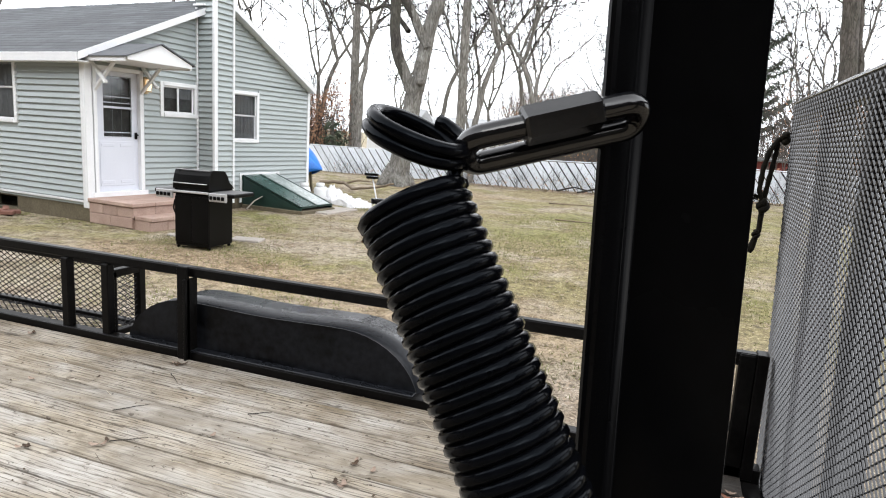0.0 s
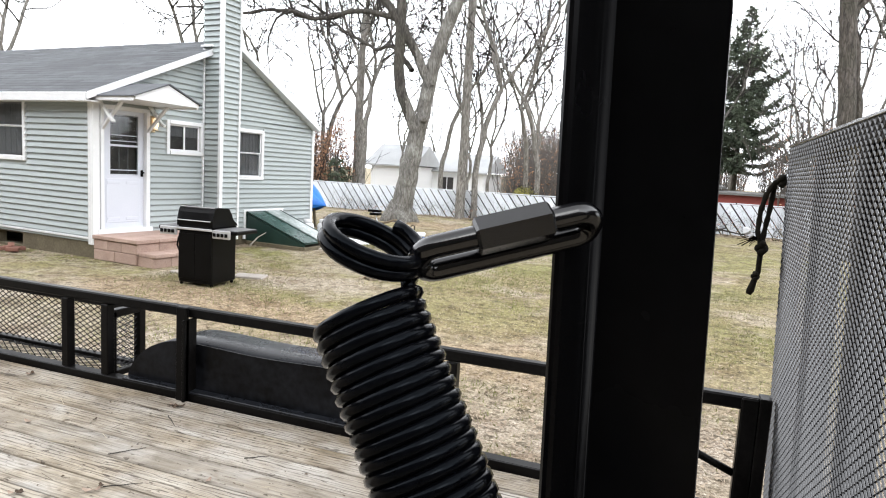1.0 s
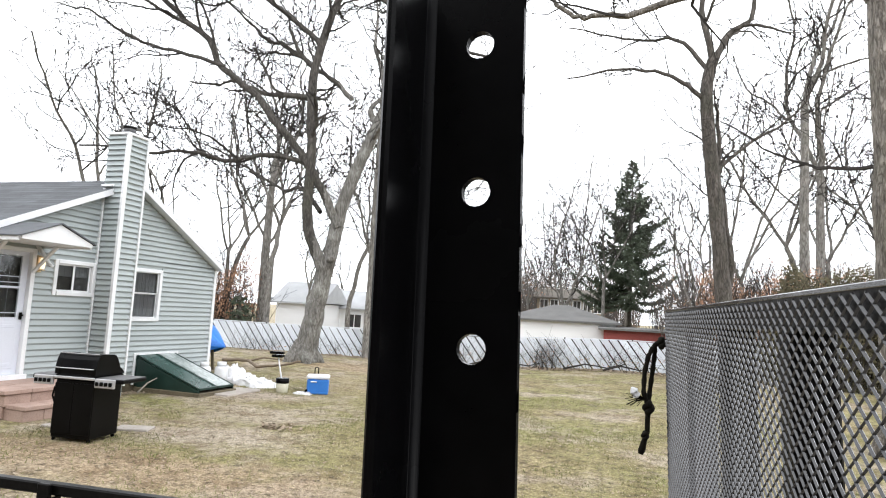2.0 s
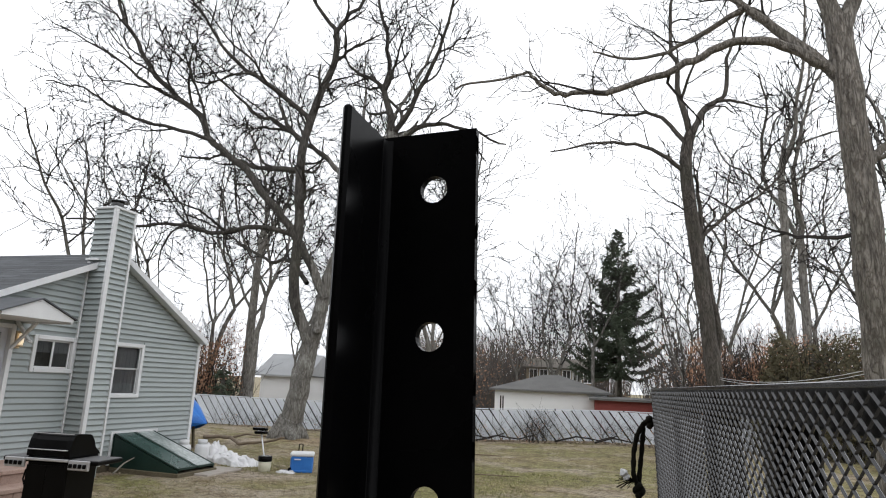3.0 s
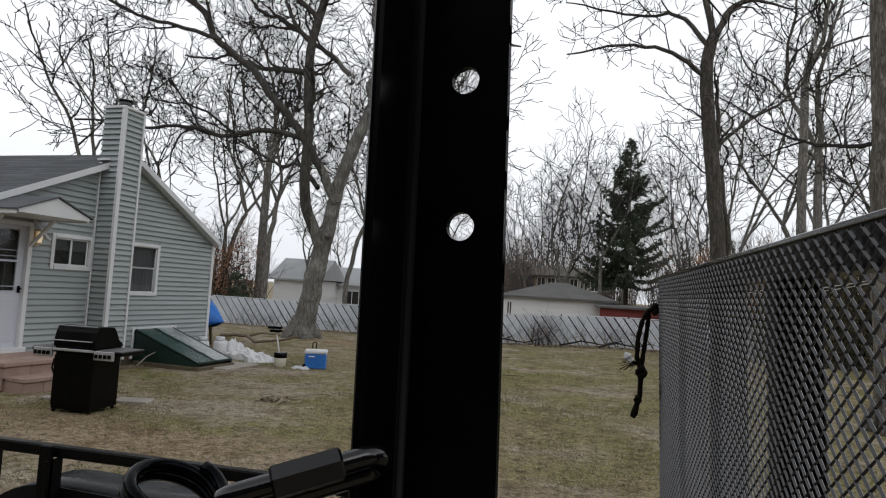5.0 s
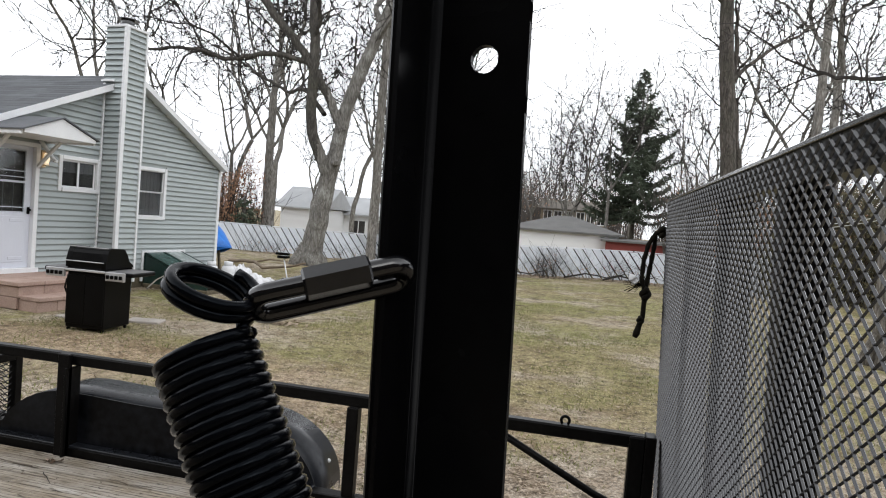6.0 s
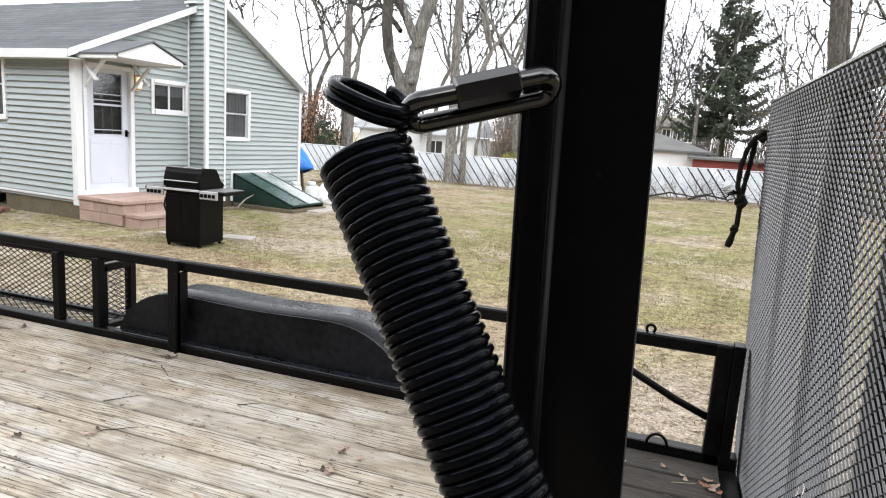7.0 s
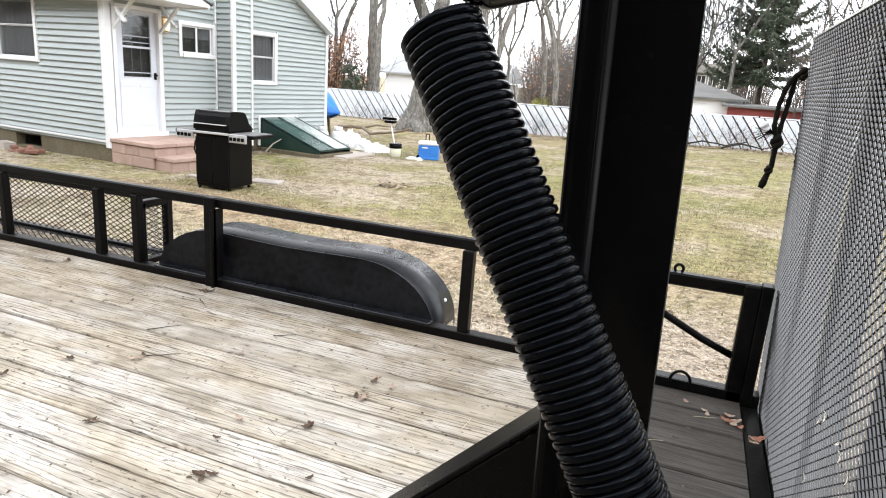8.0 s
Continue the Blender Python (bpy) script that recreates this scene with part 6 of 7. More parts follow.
# ---- trees ----
def bark(name, low, high, moss, blotch=0.9):
    """Ridged bark: long plates between dark cracks, with paler flakes and a little green."""
    m = bpy.data.materials.new(name)
    m.use_nodes = True
    n, l = m.node_tree.nodes, m.node_tree.links
    b = n["Principled BSDF"]
    co = n.new("ShaderNodeTexCoord")
    mp = n.new("ShaderNodeMapping")
    mp.inputs["Scale"].default_value = (1.0, 1.0, 0.2)
    l.new(co.outputs["Object"], mp.inputs["Vector"])
    wave = n.new("ShaderNodeTexNoise")
    wave.inputs["Scale"].default_value, wave.inputs["Detail"].default_value = 5.0, 6
    l.new(mp.outputs["Vector"], wave.inputs["Vector"])
    bend = n.new("ShaderNodeVectorMath")
    bend.operation = "MULTIPLY_ADD"
    bend.inputs[1].default_value = (0.4, 0.4, 0.4)
    l.new(wave.outputs["Color"], bend.inputs[0])
    l.new(mp.outputs["Vector"], bend.inputs[2])
    plates = n.new("ShaderNodeTexVoronoi")
    plates.feature = "DISTANCE_TO_EDGE"
    plates.inputs["Scale"].default_value = 15.0
    l.new(bend.outputs[0], plates.inputs["Vector"])
    crack = n.new("ShaderNodeValToRGB")
    crack.color_ramp.elements[0].color, crack.color_ramp.elements[1].color = (0.5, 0.47, 0.44, 1), (1, 1, 1, 1)
    crack.color_ramp.elements[0].position, crack.color_ramp.elements[1].position = 0.02, 0.2
    l.new(plates.outputs["Distance"], crack.inputs["Fac"])
    tone = n.new("ShaderNodeTexNoise")
    tone.inputs["Scale"].default_value, tone.inputs["Detail"].default_value, tone.inputs["Roughness"].default_value = 14.0, 9, 0.75
    l.new(mp.outputs["Vector"], tone.inputs["Vector"])
    ramp = n.new("ShaderNodeValToRGB")
    ramp.color_ramp.elements[0].position, ramp.color_ramp.elements[1].position = 0.34, 0.68
    ramp.color_ramp.elements[0].color, ramp.color_ramp.elements[1].color = (*low, 1), (*high, 1)
    l.new(tone.outputs["Fac"], ramp.inputs["Fac"])
    green = n.new("ShaderNodeTexNoise")
    green.inputs["Scale"].default_value, green.inputs["Detail"].default_value = blotch, 6
    l.new(co.outputs["Object"], green.inputs["Vector"])
    spot = n.new("ShaderNodeMapRange")
    spot.inputs["From Min"].default_value, spot.inputs["From Max"].default_value, spot.inputs["To Max"].default_value = 0.5, 0.68, 0.6
    l.new(green.outputs["Fac"], spot.inputs["Value"])
    tint = n.new("ShaderNodeMix")
    tint.data_type = "RGBA"
    tint.inputs["B"].default_value = (*moss, 1)
    l.new(spot.outputs["Result"], tint.inputs["Factor"])
    l.new(ramp.outputs["Color"], tint.inputs["A"])
    mul = n.new("ShaderNodeMix")
    mul.data_type, mul.blend_type = "RGBA", "MULTIPLY"
    mul.inputs["Factor"].default_value = 0.9
    l.new(tint.outputs["Result"], mul.inputs["A"])
    l.new(crack.outputs["Color"], mul.inputs["B"])
    l.new(mul.outputs["Result"], b.inputs["Base Color"])
    b.inputs["Roughness"].default_value = 0.95
    bp = n.new("ShaderNodeBump")
    bp.inputs["Strength"].default_value, bp.inputs["Distance"].default_value = 1.0, 0.03
    l.new(crack.outputs["Color"], bp.inputs["Height"])
    l.new(bp.outputs["Normal"], b.inputs["Normal"])
    return m


BARK = bark("grey_oak_bark", (0.06, 0.055, 0.049), (0.225, 0.205, 0.18), (0.12, 0.12, 0.085))
OAK_BARK = bark("lichened_oak_bark", (0.10, 0.096, 0.088), (0.32, 0.308, 0.282), (0.42, 0.43, 0.395), 2.4)
NEAR_BARK = bark("shaggy_brown_bark", (0.06, 0.054, 0.047), (0.37, 0.34, 0.30), (0.15, 0.145, 0.115), 1.6)
PALE_BARK = bark("shaggy_tan_bark", (0.11, 0.105, 0.097), (0.45, 0.43, 0.395), (0.20, 0.20, 0.17))
# upper limbs' colour darkened, as they look backlit by the sky
CROWN_BARK = bark("backlit_crown_bark", (0.028, 0.026, 0.023), (0.14, 0.128, 0.113), (0.08, 0.08, 0.06))
DARK_BARK = bark("dark_ridged_bark", (0.035, 0.031, 0.028), (0.185, 0.165, 0.145), (0.07, 0.07, 0.05))
BROWN_LEAF = material("dead_leaves", (0.27, 0.13, 0.075), (0.52, 0.31, 0.19), 0.9, 8, 1.2, 0.0, spread=0.8)
HEDGE_LEAF = material("hedge_leaves", (0.035, 0.034, 0.017), (0.13, 0.108, 0.052), 0.85, 6, 0.8, 0.0, spread=0.8)
NEEDLE = material("spruce_needles", (0.04, 0.055, 0.038), (0.125, 0.155, 0.098), 0.85, 6, 0.8, 0.0, spread=0.8)


def turned_dir(d, angle, spin):
    side = d.orthogonal().normalized()
    side.rotate(Matrix.Rotation(spin, 3, d))
    return (d * math.cos(angle) + side * math.sin(angle)).normalized()


class Tree:
    """Limbs go into one mesh, thin twigs into another."""

    def __init__(self, seed, twig_r=0.008, gaps=(0.26, 0.32, 0.48, 0.72)):
        self.gaps = gaps  # spacing of the side branches, finest order first
        self.rnd = random.Random(seed)
        self.limbs, self.twigs = Geo(), Geo()
        self.twig_r = twig_r

    def lay(self, path, radii):
        r = radii[0]
        if r > 0.12:
            # thick wood: closely ringed and ridged
            rings, sizes = [], []
            for (a, b), (ra, rb) in zip(zip(path, path[1:]), zip(radii, radii[1:])):
                k = max(1, int((b - a).length / 0.10))
                rings += [a.lerp(b, i / k) for i in range(k)]
                sizes += [ra + (rb - ra) * i / k for i in range(k)]
            rings.append(path[-1])
            sizes.append(radii[-1])
            sides = 26
            start = len(self.limbs.v)
            self.limbs.tube(rings, sizes, sides, caps=False)
            for i, c in enumerate(rings):
                for j in range(sides):
                    at = start + i * sides + j
                    v = Vector(self.limbs.v[at])
                    out = v - c
                    ridge = noise.noise((v.x * 9, v.y * 9, v.z * 1.3)) * 0.08 + noise.noise((v.x * 2.5, v.y * 2.5, v.z * 0.9)) * 0.05
                    self.limbs.v[at] = tuple(c + out * (1 + ridge))
        elif r > 0.05:
            self.limbs.tube(path, radii, 9 if r > 0.15 else 6, caps=False)
        else:
            self.twigs.tube(path, radii, 4 if r > 0.02 else 3, caps=False)

    def grow(self, p, d, r, length, level, wild=0.2, lift=0.05, first=0.25):
        """A branch that wanders, with branches of its own."""
        rnd = self.rnd
        n = max(3, min(14, int(length / 0.2)))
        path, radii, dirs = [p.copy()], [r], [d]
        for i in range(n):
            d = d + Vector((rnd.gauss(0, wild), rnd.gauss(0, wild), rnd.gauss(0, wild) + lift))
            d.normalize()
            p = p + d * (length / n)
            path.append(p.copy())
            radii.append(max(r * (1 - 0.68 * (i + 1) / n), self.twig_r * 0.75))
            dirs.append(d.copy())
        self.lay(path, radii)
        self.sprout(path, radii, dirs, length, level, lift, first)

    def sprout(self, path, radii, dirs, length, level, lift=0.05, first=0.25):
        """Side branches, spaced by their order, longest low on their parent, leaning on towards its tip."""
        rnd = self.rnd
        if level <= 0:
            return
        gap = self.gaps[min(level, len(self.gaps)) - 1]
        count = max(2, int(length * (1 - first) / gap + rnd.random()))
        n = len(path) - 1
        spin = rnd.uniform(0, 2 * math.pi)
        for k in range(count):
            f = first + (1 - first) * (k + rnd.random()) / count
            i = min(int(f * n), n - 1)
            q = path[i].lerp(path[i + 1], f * n - i)
            r = max(radii[i] * rnd.uniform(0.42, 0.7), self.twig_r * (1.0 if level > 1 else 0.8))
            spin += 2.4 + rnd.uniform(-0.5, 0.5)
            child = turned_dir(dirs[i], rnd.uniform(0.45, 0.95), spin)
            span = (0.35 + length * rnd.uniform(0.30, 0.62)) * (1.2 - 0.75 * f)
            self.grow(q, child, r, min(span, 4.5), level - 1, 0.19 if level > 2 else 0.25, lift, 0.15)

    def limb(self, points, r0, r1, level, first=0.15, reach=1.0):
        """A limb led through a few places."""
        pts = [Vector(p) for p in points]
        path = []
        for i in range(len(pts) - 1):
            a, b = pts[max(i - 1, 0)], pts[min(i + 2, len(pts) - 1)]
            for k in range(5):
                t = k / 5
                h = (2 * t**3 - 3 * t**2 + 1) * pts[i] + (t**3 - 2 * t**2 + t) * (pts[i + 1] - a) * 0.5 + (-2 * t**3 + 3 * t**2) * pts[i + 1] + (t**3 - t**2) * (b - pts[i]) * 0.5
                path.append(h + (0.35 if r0 < 0.16 else 0.1) * r0 * Vector((self.rnd.gauss(0, 0.4), self.rnd.gauss(0, 0.4), self.rnd.gauss(0, 0.2))))
        path.append(pts[-1])
        n = len(path)
        if r0 < 0.16:  # thinner limbs are crooked
            away = Vector((self.rnd.uniform(0, 50), 0, 0))
            for i in range(1, n):
                hold = min(1.0, 3 * i / n) * (1.0 if i < n - 1 else 0.6)
                path[i] = path[i] + hold * (0.17 * noise.noise_vector(path[i] * 0.8 + away) + 0.085 * noise.noise_vector(path[i] * 2.3 + away))
        radii = [r0 + (r1 - r0) * i / (n - 1) for i in range(n)]
        dirs = [(path[min(i + 1, n - 1)] - path[max(i - 1, 0)]).normalized() for i in range(n)]
        self.lay(path, radii)
        length = sum((b - a).length for a, b in zip(path, path[1:]))
        if level > 0:
            self.sprout(path, radii, dirs, length * 0.8 * reach, level, first=first)
        return path

    def done(self, label, place, group="", category="tree", bark=BARK, dark=None):
        """dark: tells which places of the wood take the darkened crown colour."""
        tree = thing("tree", label, category, group, m=place)
        low, high = Geo(), Geo()
        low.v = high.v = self.limbs.v
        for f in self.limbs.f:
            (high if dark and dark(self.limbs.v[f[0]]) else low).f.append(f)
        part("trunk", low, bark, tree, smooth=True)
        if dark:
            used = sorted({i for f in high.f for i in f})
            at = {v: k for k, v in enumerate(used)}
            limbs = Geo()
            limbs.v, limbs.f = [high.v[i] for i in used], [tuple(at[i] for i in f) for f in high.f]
            tagged(part("upper_trunk", limbs, CROWN_BARK, tree, "dark crooked limbs with backlighting put into their colour", smooth=True), kind="stuff")
        tagged(part("crown", self.twigs, TWIG, tree, "bare twiggy crown"), kind="stuff")
        return tree


def flare(t, base, r, h=0.9):
    """Root flare round a trunk's foot."""
    for i in range(5):
        a = 2 * math.pi * i / 5 + 0.4
        t.limbs.tube([(base[0] + 1.55 * r * math.cos(a), base[1] + 1.55 * r * math.sin(a), base[2] - 0.12), (base[0] + 1.15 * r * math.cos(a), base[1] + 1.15 * r * math.sin(a), base[2] + 0.10),
                      (base[0] + 0.62 * r * math.cos(a), base[1] + 0.62 * r * math.sin(a), base[2] + h * 0.55), (base[0] + 0.4 * r * math.cos(a), base[1] + 0.4 * r * math.sin(a), base[2] + h)],
                     [r * 0.25, r * 0.42, r * 0.45, r * 0.3], 8)


def build_oak():
    t = Tree(21, 0.0150)
    Y = 20.3
    P = lambda x, z, y=0.0: (x + 8.9, y, z)
    t.limb([P(-9.0, -0.25), P(-8.92, 0.25), P(-8.83, 0.65)], 0.56, 0.36, 0)
    t.limb([P(-8.85, 0.55), P(-8.64, 1.8), P(-8.36, 3.4)], 0.365, 0.25, 0)
    flare(t, (-0.08, 0, 0), 0.44, 0.7)
    t.limbs.turned([(0.02, -0.12), (0.13, -0.05), (0.15, 0.05), (0.05, 0.12)], 9, pose(0.78, -0.24, 3.42))
    # the dark stem, the second stem, and the limbs that leave them
    t.limb([P(-8.42, 2.9), P(-8.6, 3.45, -0.2), P(-9.0, 4.7, -0.4), P(-9.0, 6.9, -0.5), P(-9.2, 9.5, -0.4), P(-8.8, 11.8, -0.2), P(-8.43, 13.25), P(-8.5, 14.5)], 0.21, 0.10, 2, 0.45, 0.6)
    t.limb([P(-8.48, 14.4), P(-9.15, 15.2, -0.2), P(-9.65, 16.4, -0.4), P(-10.1, 17.9, -0.6)], 0.09, 0.03, 4)
    t.limb([P(-8.48, 14.4), P(-7.74, 15.7, 0.3), P(-7.1, 17.2, 0.5)], 0.09, 0.03, 4)
    t.limb([P(-8.34, 3.2), P(-7.88, 5.8, 0.2), P(-6.65, 9.3, 0.5), P(-6.3, 10.6, 0.6)], 0.245, 0.15, 1, 0.5, 0.6)
    t.limb([P(-6.3, 10.5, 0.6), P(-6.5, 11.5, 0.8), P(-6.8, 12.6, 1.0), P(-6.7, 13.4, 1.1), P(-7.2, 15.6, 1.3), P(-7.5, 17.4, 1.5)], 0.15, 0.04, 4)
    t.limb([P(-6.8, 12.5, 1.0), P(-7.35, 13.0, 1.0), P(-8.15, 13.4, 1.1), P(-8.6, 14.3, 1.2), P(-8.8, 15.6, 1.4)], 0.08, 0.025, 4)
    t.limb([P(-6.3, 10.5, 0.6), P(-5.4, 11.6, 0.2), P(-4.4, 13.6, -0.3), P(-3.9, 16.5, -0.6)], 0.12, 0.03, 4)
    t.limb([P(-6.3, 10.4, 0.6), P(-5.2, 10.9, 1.0), P(-4.1, 11.0, 1.2), P(-2.25, 10.4, 1.5)], 0.12, 0.03, 4)
    t.limb([P(-8.05, 4.5), P(-8.6, 5.7, -0.3), P(-9.54, 7.2, -0.7), P(-10.74, 8.55, -1.0), P(-12.0, 9.7, -1.3), P(-13.3, 11.1, -1.5), P(-14.6, 12.3, -1.6), P(-15.65, 13.7, -1.6), P(-16.5, 15.0, -1.5), P(-17.3, 17.0, -1.4)], 0.155, 0.05, 4, 0.4, 0.8)
    t.limb([P(-9.2, 8.85, -0.45), P(-10.1, 9.05, -0.3), P(-11.0, 9.3, 0.2), P(-12.1, 9.6, 0.6), P(-12.95, 10.05, 0.9), P(-14.2, 10.0, 1.2), P(-15.3, 10.3, 1.5)], 0.11, 0.03, 4)
    t.limb([P(-8.0, 9.0, 0.3), P(-8.45, 9.45, 0.3), P(-9.5, 10.25, 0.6), P(-10.7, 11.2, 0.9), P(-11.7, 11.6, 1.1), P(-12.9, 12.5, 1.4), P(-14.5, 14.0, 1.7), P(-16.2, 16.0, 2.0)], 0.11, 0.03, 4)
    t.limb([P(-9.0, 10.8, -0.3), P(-10.2, 11.8, -0.6), P(-11.6, 12.8, -0.9), P(-12.8, 14.1, -1.1), P(-13.9, 15.6, -1.2), P(-14.6, 17.5, -1.2)], 0.10, 0.03, 4)
    t.limb([P(-9.05, 6.6, -0.5), P(-10.35, 6.75, -1.0), P(-11.5, 6.4, -1.6), P(-12.6, 6.55, -2.1), P(-13.85, 6.45, -2.6), P(-15.6, 6.5, -3.2)], 0.095, 0.03, 4)
    t.limb([P(-8.65, 5.0, -0.2), P(-9.75, 5.9, 0.6), P(-11.1, 6.2, 1.4), P(-12.6, 6.9, 2.2), P(-14.4, 7.8, 3.0), P(-15.9, 8.6, 3.6)], 0.09, 0.025, 4)
    t.limb([P(-13.3, 11.1, -1.5), P(-14.5, 11.7, -2.0), P(-15.9, 12.7, -2.4), P(-17.6, 13.6, -2.8)], 0.07, 0.02, 4)
    t.limb([P(-12.0, 9.7, -1.3), P(-13.3, 10.0, -1.9), P(-14.7, 10.25, -2.5), P(-16.0, 11.0, -3.0), P(-17.2, 11.2, -3.4)], 0.075, 0.02, 4)
    t.limb([P(-7.2, 7.6, 0.3), P(-6.2, 8.2, -0.6), P(-5.0, 8.0, -1.6), P(-3.6, 8.9, -2.2)], 0.08, 0.025, 3)
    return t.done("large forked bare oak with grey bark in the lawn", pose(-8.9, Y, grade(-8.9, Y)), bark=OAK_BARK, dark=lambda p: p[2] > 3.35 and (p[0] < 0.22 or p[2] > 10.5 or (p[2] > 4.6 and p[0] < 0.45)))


build_oak()


def build_leaning_tree():
    t = Tree(33, 0.0135)
    P = lambda x, z, y=0.0: (x - 4.25, y, z)
    t.limb([P(4.25, -0.2), P(4.0, 2.5), P(3.72, 5.4), P(3.42, 8.65), P(3.6, 9.8)], 0.25, 0.16, 0)
    flare(t, (0, 0, 0), 0.33)
    t.limb([P(4.15, 0.4, 0.2), P(4.15, 3.5, 0.35), P(3.95, 6.5, 0.5), P(3.7, 8.6, 0.5)], 0.12, 0.05, 2, 0.5)
    t.limb([P(3.6, 9.7), P(4.1, 10.7, 0.3), P(4.75, 11.3, 0.4), P(4.9, 12.8, 0.5), P(5.6, 14.6, 0.3)], 0.12, 0.03, 4)
    t.limb([P(3.6, 9.7), P(3.3, 11.5), P(3.1, 13.5, 0.3), P(3.5, 16.0, 0.5)], 0.11, 0.03, 4)
    t.limb([P(3.42, 8.5), P(2.4, 9.2, -0.3), P(0.9, 9.3, -0.8), P(-0.6, 8.9, -1.0)], 0.08, 0.02, 4)
    t.limb([P(3.5, 9.4), P(2.5, 10.6, 0.4), P(1.0, 10.9, 0.8), P(-0.8, 11.4, 1.0)], 0.08, 0.02, 4)
    t.limb([P(3.75, 6.4), P(4.8, 7.4, 0.5), P(6.2, 8.4, 0.9), P(7.2, 10.2, 1.0)], 0.07, 0.02, 3)
    return t.done("tall leaning bare tree by the end fence", pose(4.25, 20.0, grade(4.25, 20)), bark=DARK_BARK)


build_leaning_tree()


def build_near_tree():
    t = Tree(45, 0.009)
    P = lambda x, z, y=0.0: (x - 5.3, y, z)
    t.limb([P(5.35, -0.2), P(5.2, 2.6), P(5.12, 6.6), P(5.0, 9.1)], 0.29, 0.22, 0)
    flare(t, (0, 0, 0), 0.3)
    t.limb([P(5.0, 8.9), P(4.6, 10.4), P(4.2, 12.6), P(4.4, 16.0)], 0.18, 0.05, 4)
    t.limb([P(5.05, 8.8), P(5.6, 10.3, 0.2), P(6.1, 12.2, 0.4), P(6.2, 15.5, 0.4)], 0.16, 0.05, 3)
    t.limb([P(5.05, 7.7), P(4.6, 8.25), P(3.9, 8.65), P(3.1, 8.72), P(2.2, 8.35), P(1.28, 8.0), P(0.4, 7.85), P(-0.18, 7.85), P(-0.7, 8.15), P(-1.1, 8.3), P(-2.3, 8.0)], 0.105, 0.025, 4, 0.25, 0.55)
    t.limb([P(4.7, 8.2), P(4.0, 9.1, 0.2), P(3.3, 9.7, 0.2), P(2.6, 10.6, 0.4)], 0.12, 0.04, 4)
    t.limb([P(3.4, 9.6, 0.2), P(2.6, 9.3, 0.6), P(1.6, 9.0, 0.9), P(0.5, 9.4, 1.2)], 0.07, 0.02, 3)
    t.limb([P(5.1, 6.0), P(6.0, 6.8, 0.5), P(7.6, 7.4, 1.0), P(9.0, 8.6, 1.2)], 0.10, 0.03, 3)
    t.limb([P(5.1, 4.9), P(4.3, 5.1, 0.8), P(3.4, 5.6, 1.4), P(2.7, 6.4, 1.8)], 0.045, 0.015, 3)
    return t.done("massive bare tree with shaggy bark and a long level limb", pose(5.3, 12.5, grade(5.3, 12.5)), bark=NEAR_BARK)


build_near_tree()


def bare_tree(seed, height, r, level=3, lean=0.0, fork=0.4):
    t = Tree(seed, 0.02, (0.65, 0.75, 0.95))
    rnd = random.Random(seed)
    top = Vector((lean * height, 0, height * fork))
    t.limb([(0, 0, -0.3), (0.1 * lean, 0, height * fork * 0.5), tuple(top)], r, r * 0.72, 0)
    n = rnd.choice((2, 3, 3))
    for k in range(n):
        a = 2 * math.pi * k / n + rnd.uniform(-0.5, 0.5)
        d = Vector((0.45 * math.cos(a), 0.45 * math.sin(a), 1)).normalized()
        t.grow(top, d, r * 0.55, height * (1 - fork) * rnd.uniform(0.85, 1.1), level, 0.14, 0.06, 0.12)
    return t


VARIANTS = [bare_tree(101, 15, 0.17), bare_tree(102, 17, 0.21, fork=0.5), bare_tree(103, 14, 0.14, lean=0.06), bare_tree(104, 18, 0.2, fork=0.6), bare_tree(105, 12, 0.11, fork=0.3), bare_tree(106, 13, 0.14, fork=0.2)]
GROUP = "bare trees beyond the yard"
MODELS = [v.done("slender bare tree in the woods beyond the fence", pose(x, y, grade(x, y) - 0.1), GROUP, bark=PALE_BARK) for v, (x, y) in zip(VARIANTS, ((-22.9, 26.2), (-15.8, 30.0), (-11.9, 32.0), (-8.2, 24.5), (-11.4, 35.0), (-1.3, 52.0)))]
SPOTS = [(2, -6.5, 30.5, 200, 1.0), (2, -13.5, 26.2, 100, 1.0), (2, -7.7, 24.8, 30, 0.95), (4, -19.4, 26.5, 0, 1.15), (4, -10.5, 36.0, 50, 1.1), (2, -8.8, 38.0, 250, 1.1), (4, -4.4, 52.0, 20, 1.0), (5, 0.4, 60.0, 160, 0.95), (0, 1.4, 50.0, 310, 0.9), (4, 6.6, 30.0, 80, 1.1),
         (1, 9.4, 29.0, 140, 1.0), (3, 8.2, 27.0, 270, 1.0), (0, 12.2, 26.0, 30, 1.15), (5, 14.5, 33.0, 100, 1.1), (2, 11.0, 36.0, 190, 1.2), (1, 17.5, 30.0, 60, 1.1), (4, 7.4, 40.0, 210, 1.2), (4, 5.6, 36.0, 10, 0.9),
         (5, -3.0, 70.0, 0, 1.2), (0, -12.0, 56.0, 120, 1.0), (1, -18.0, 58.0, 240, 0.9), (0, 16.0, 48.0, 280, 1.2), (4, -14.2, 42.0, 140, 1.0), (5, 9.0, 62.0, 40, 1.2), (1, 4.5, 72.0, 160, 1.2), (4, -7.0, 64.0, 300, 1.2), (1, -14.5, 66.0, 20, 1.0),
         (5, -24.0, 62.0, 90, 0.9), (0, -30.5, 22.0, 200, 1.0), (4, -16.9, 38.0, 200, 1.0),
         (2, -19.6, 33.0, 40, 1.1), (0, -18.7, 35.5, 150, 1.0), (3, -20.8, 39.0, 320, 0.9), (0, -24.6, 41.0, 10, 1.0), (5, -1.5, 50.5, 200, 1.15)]
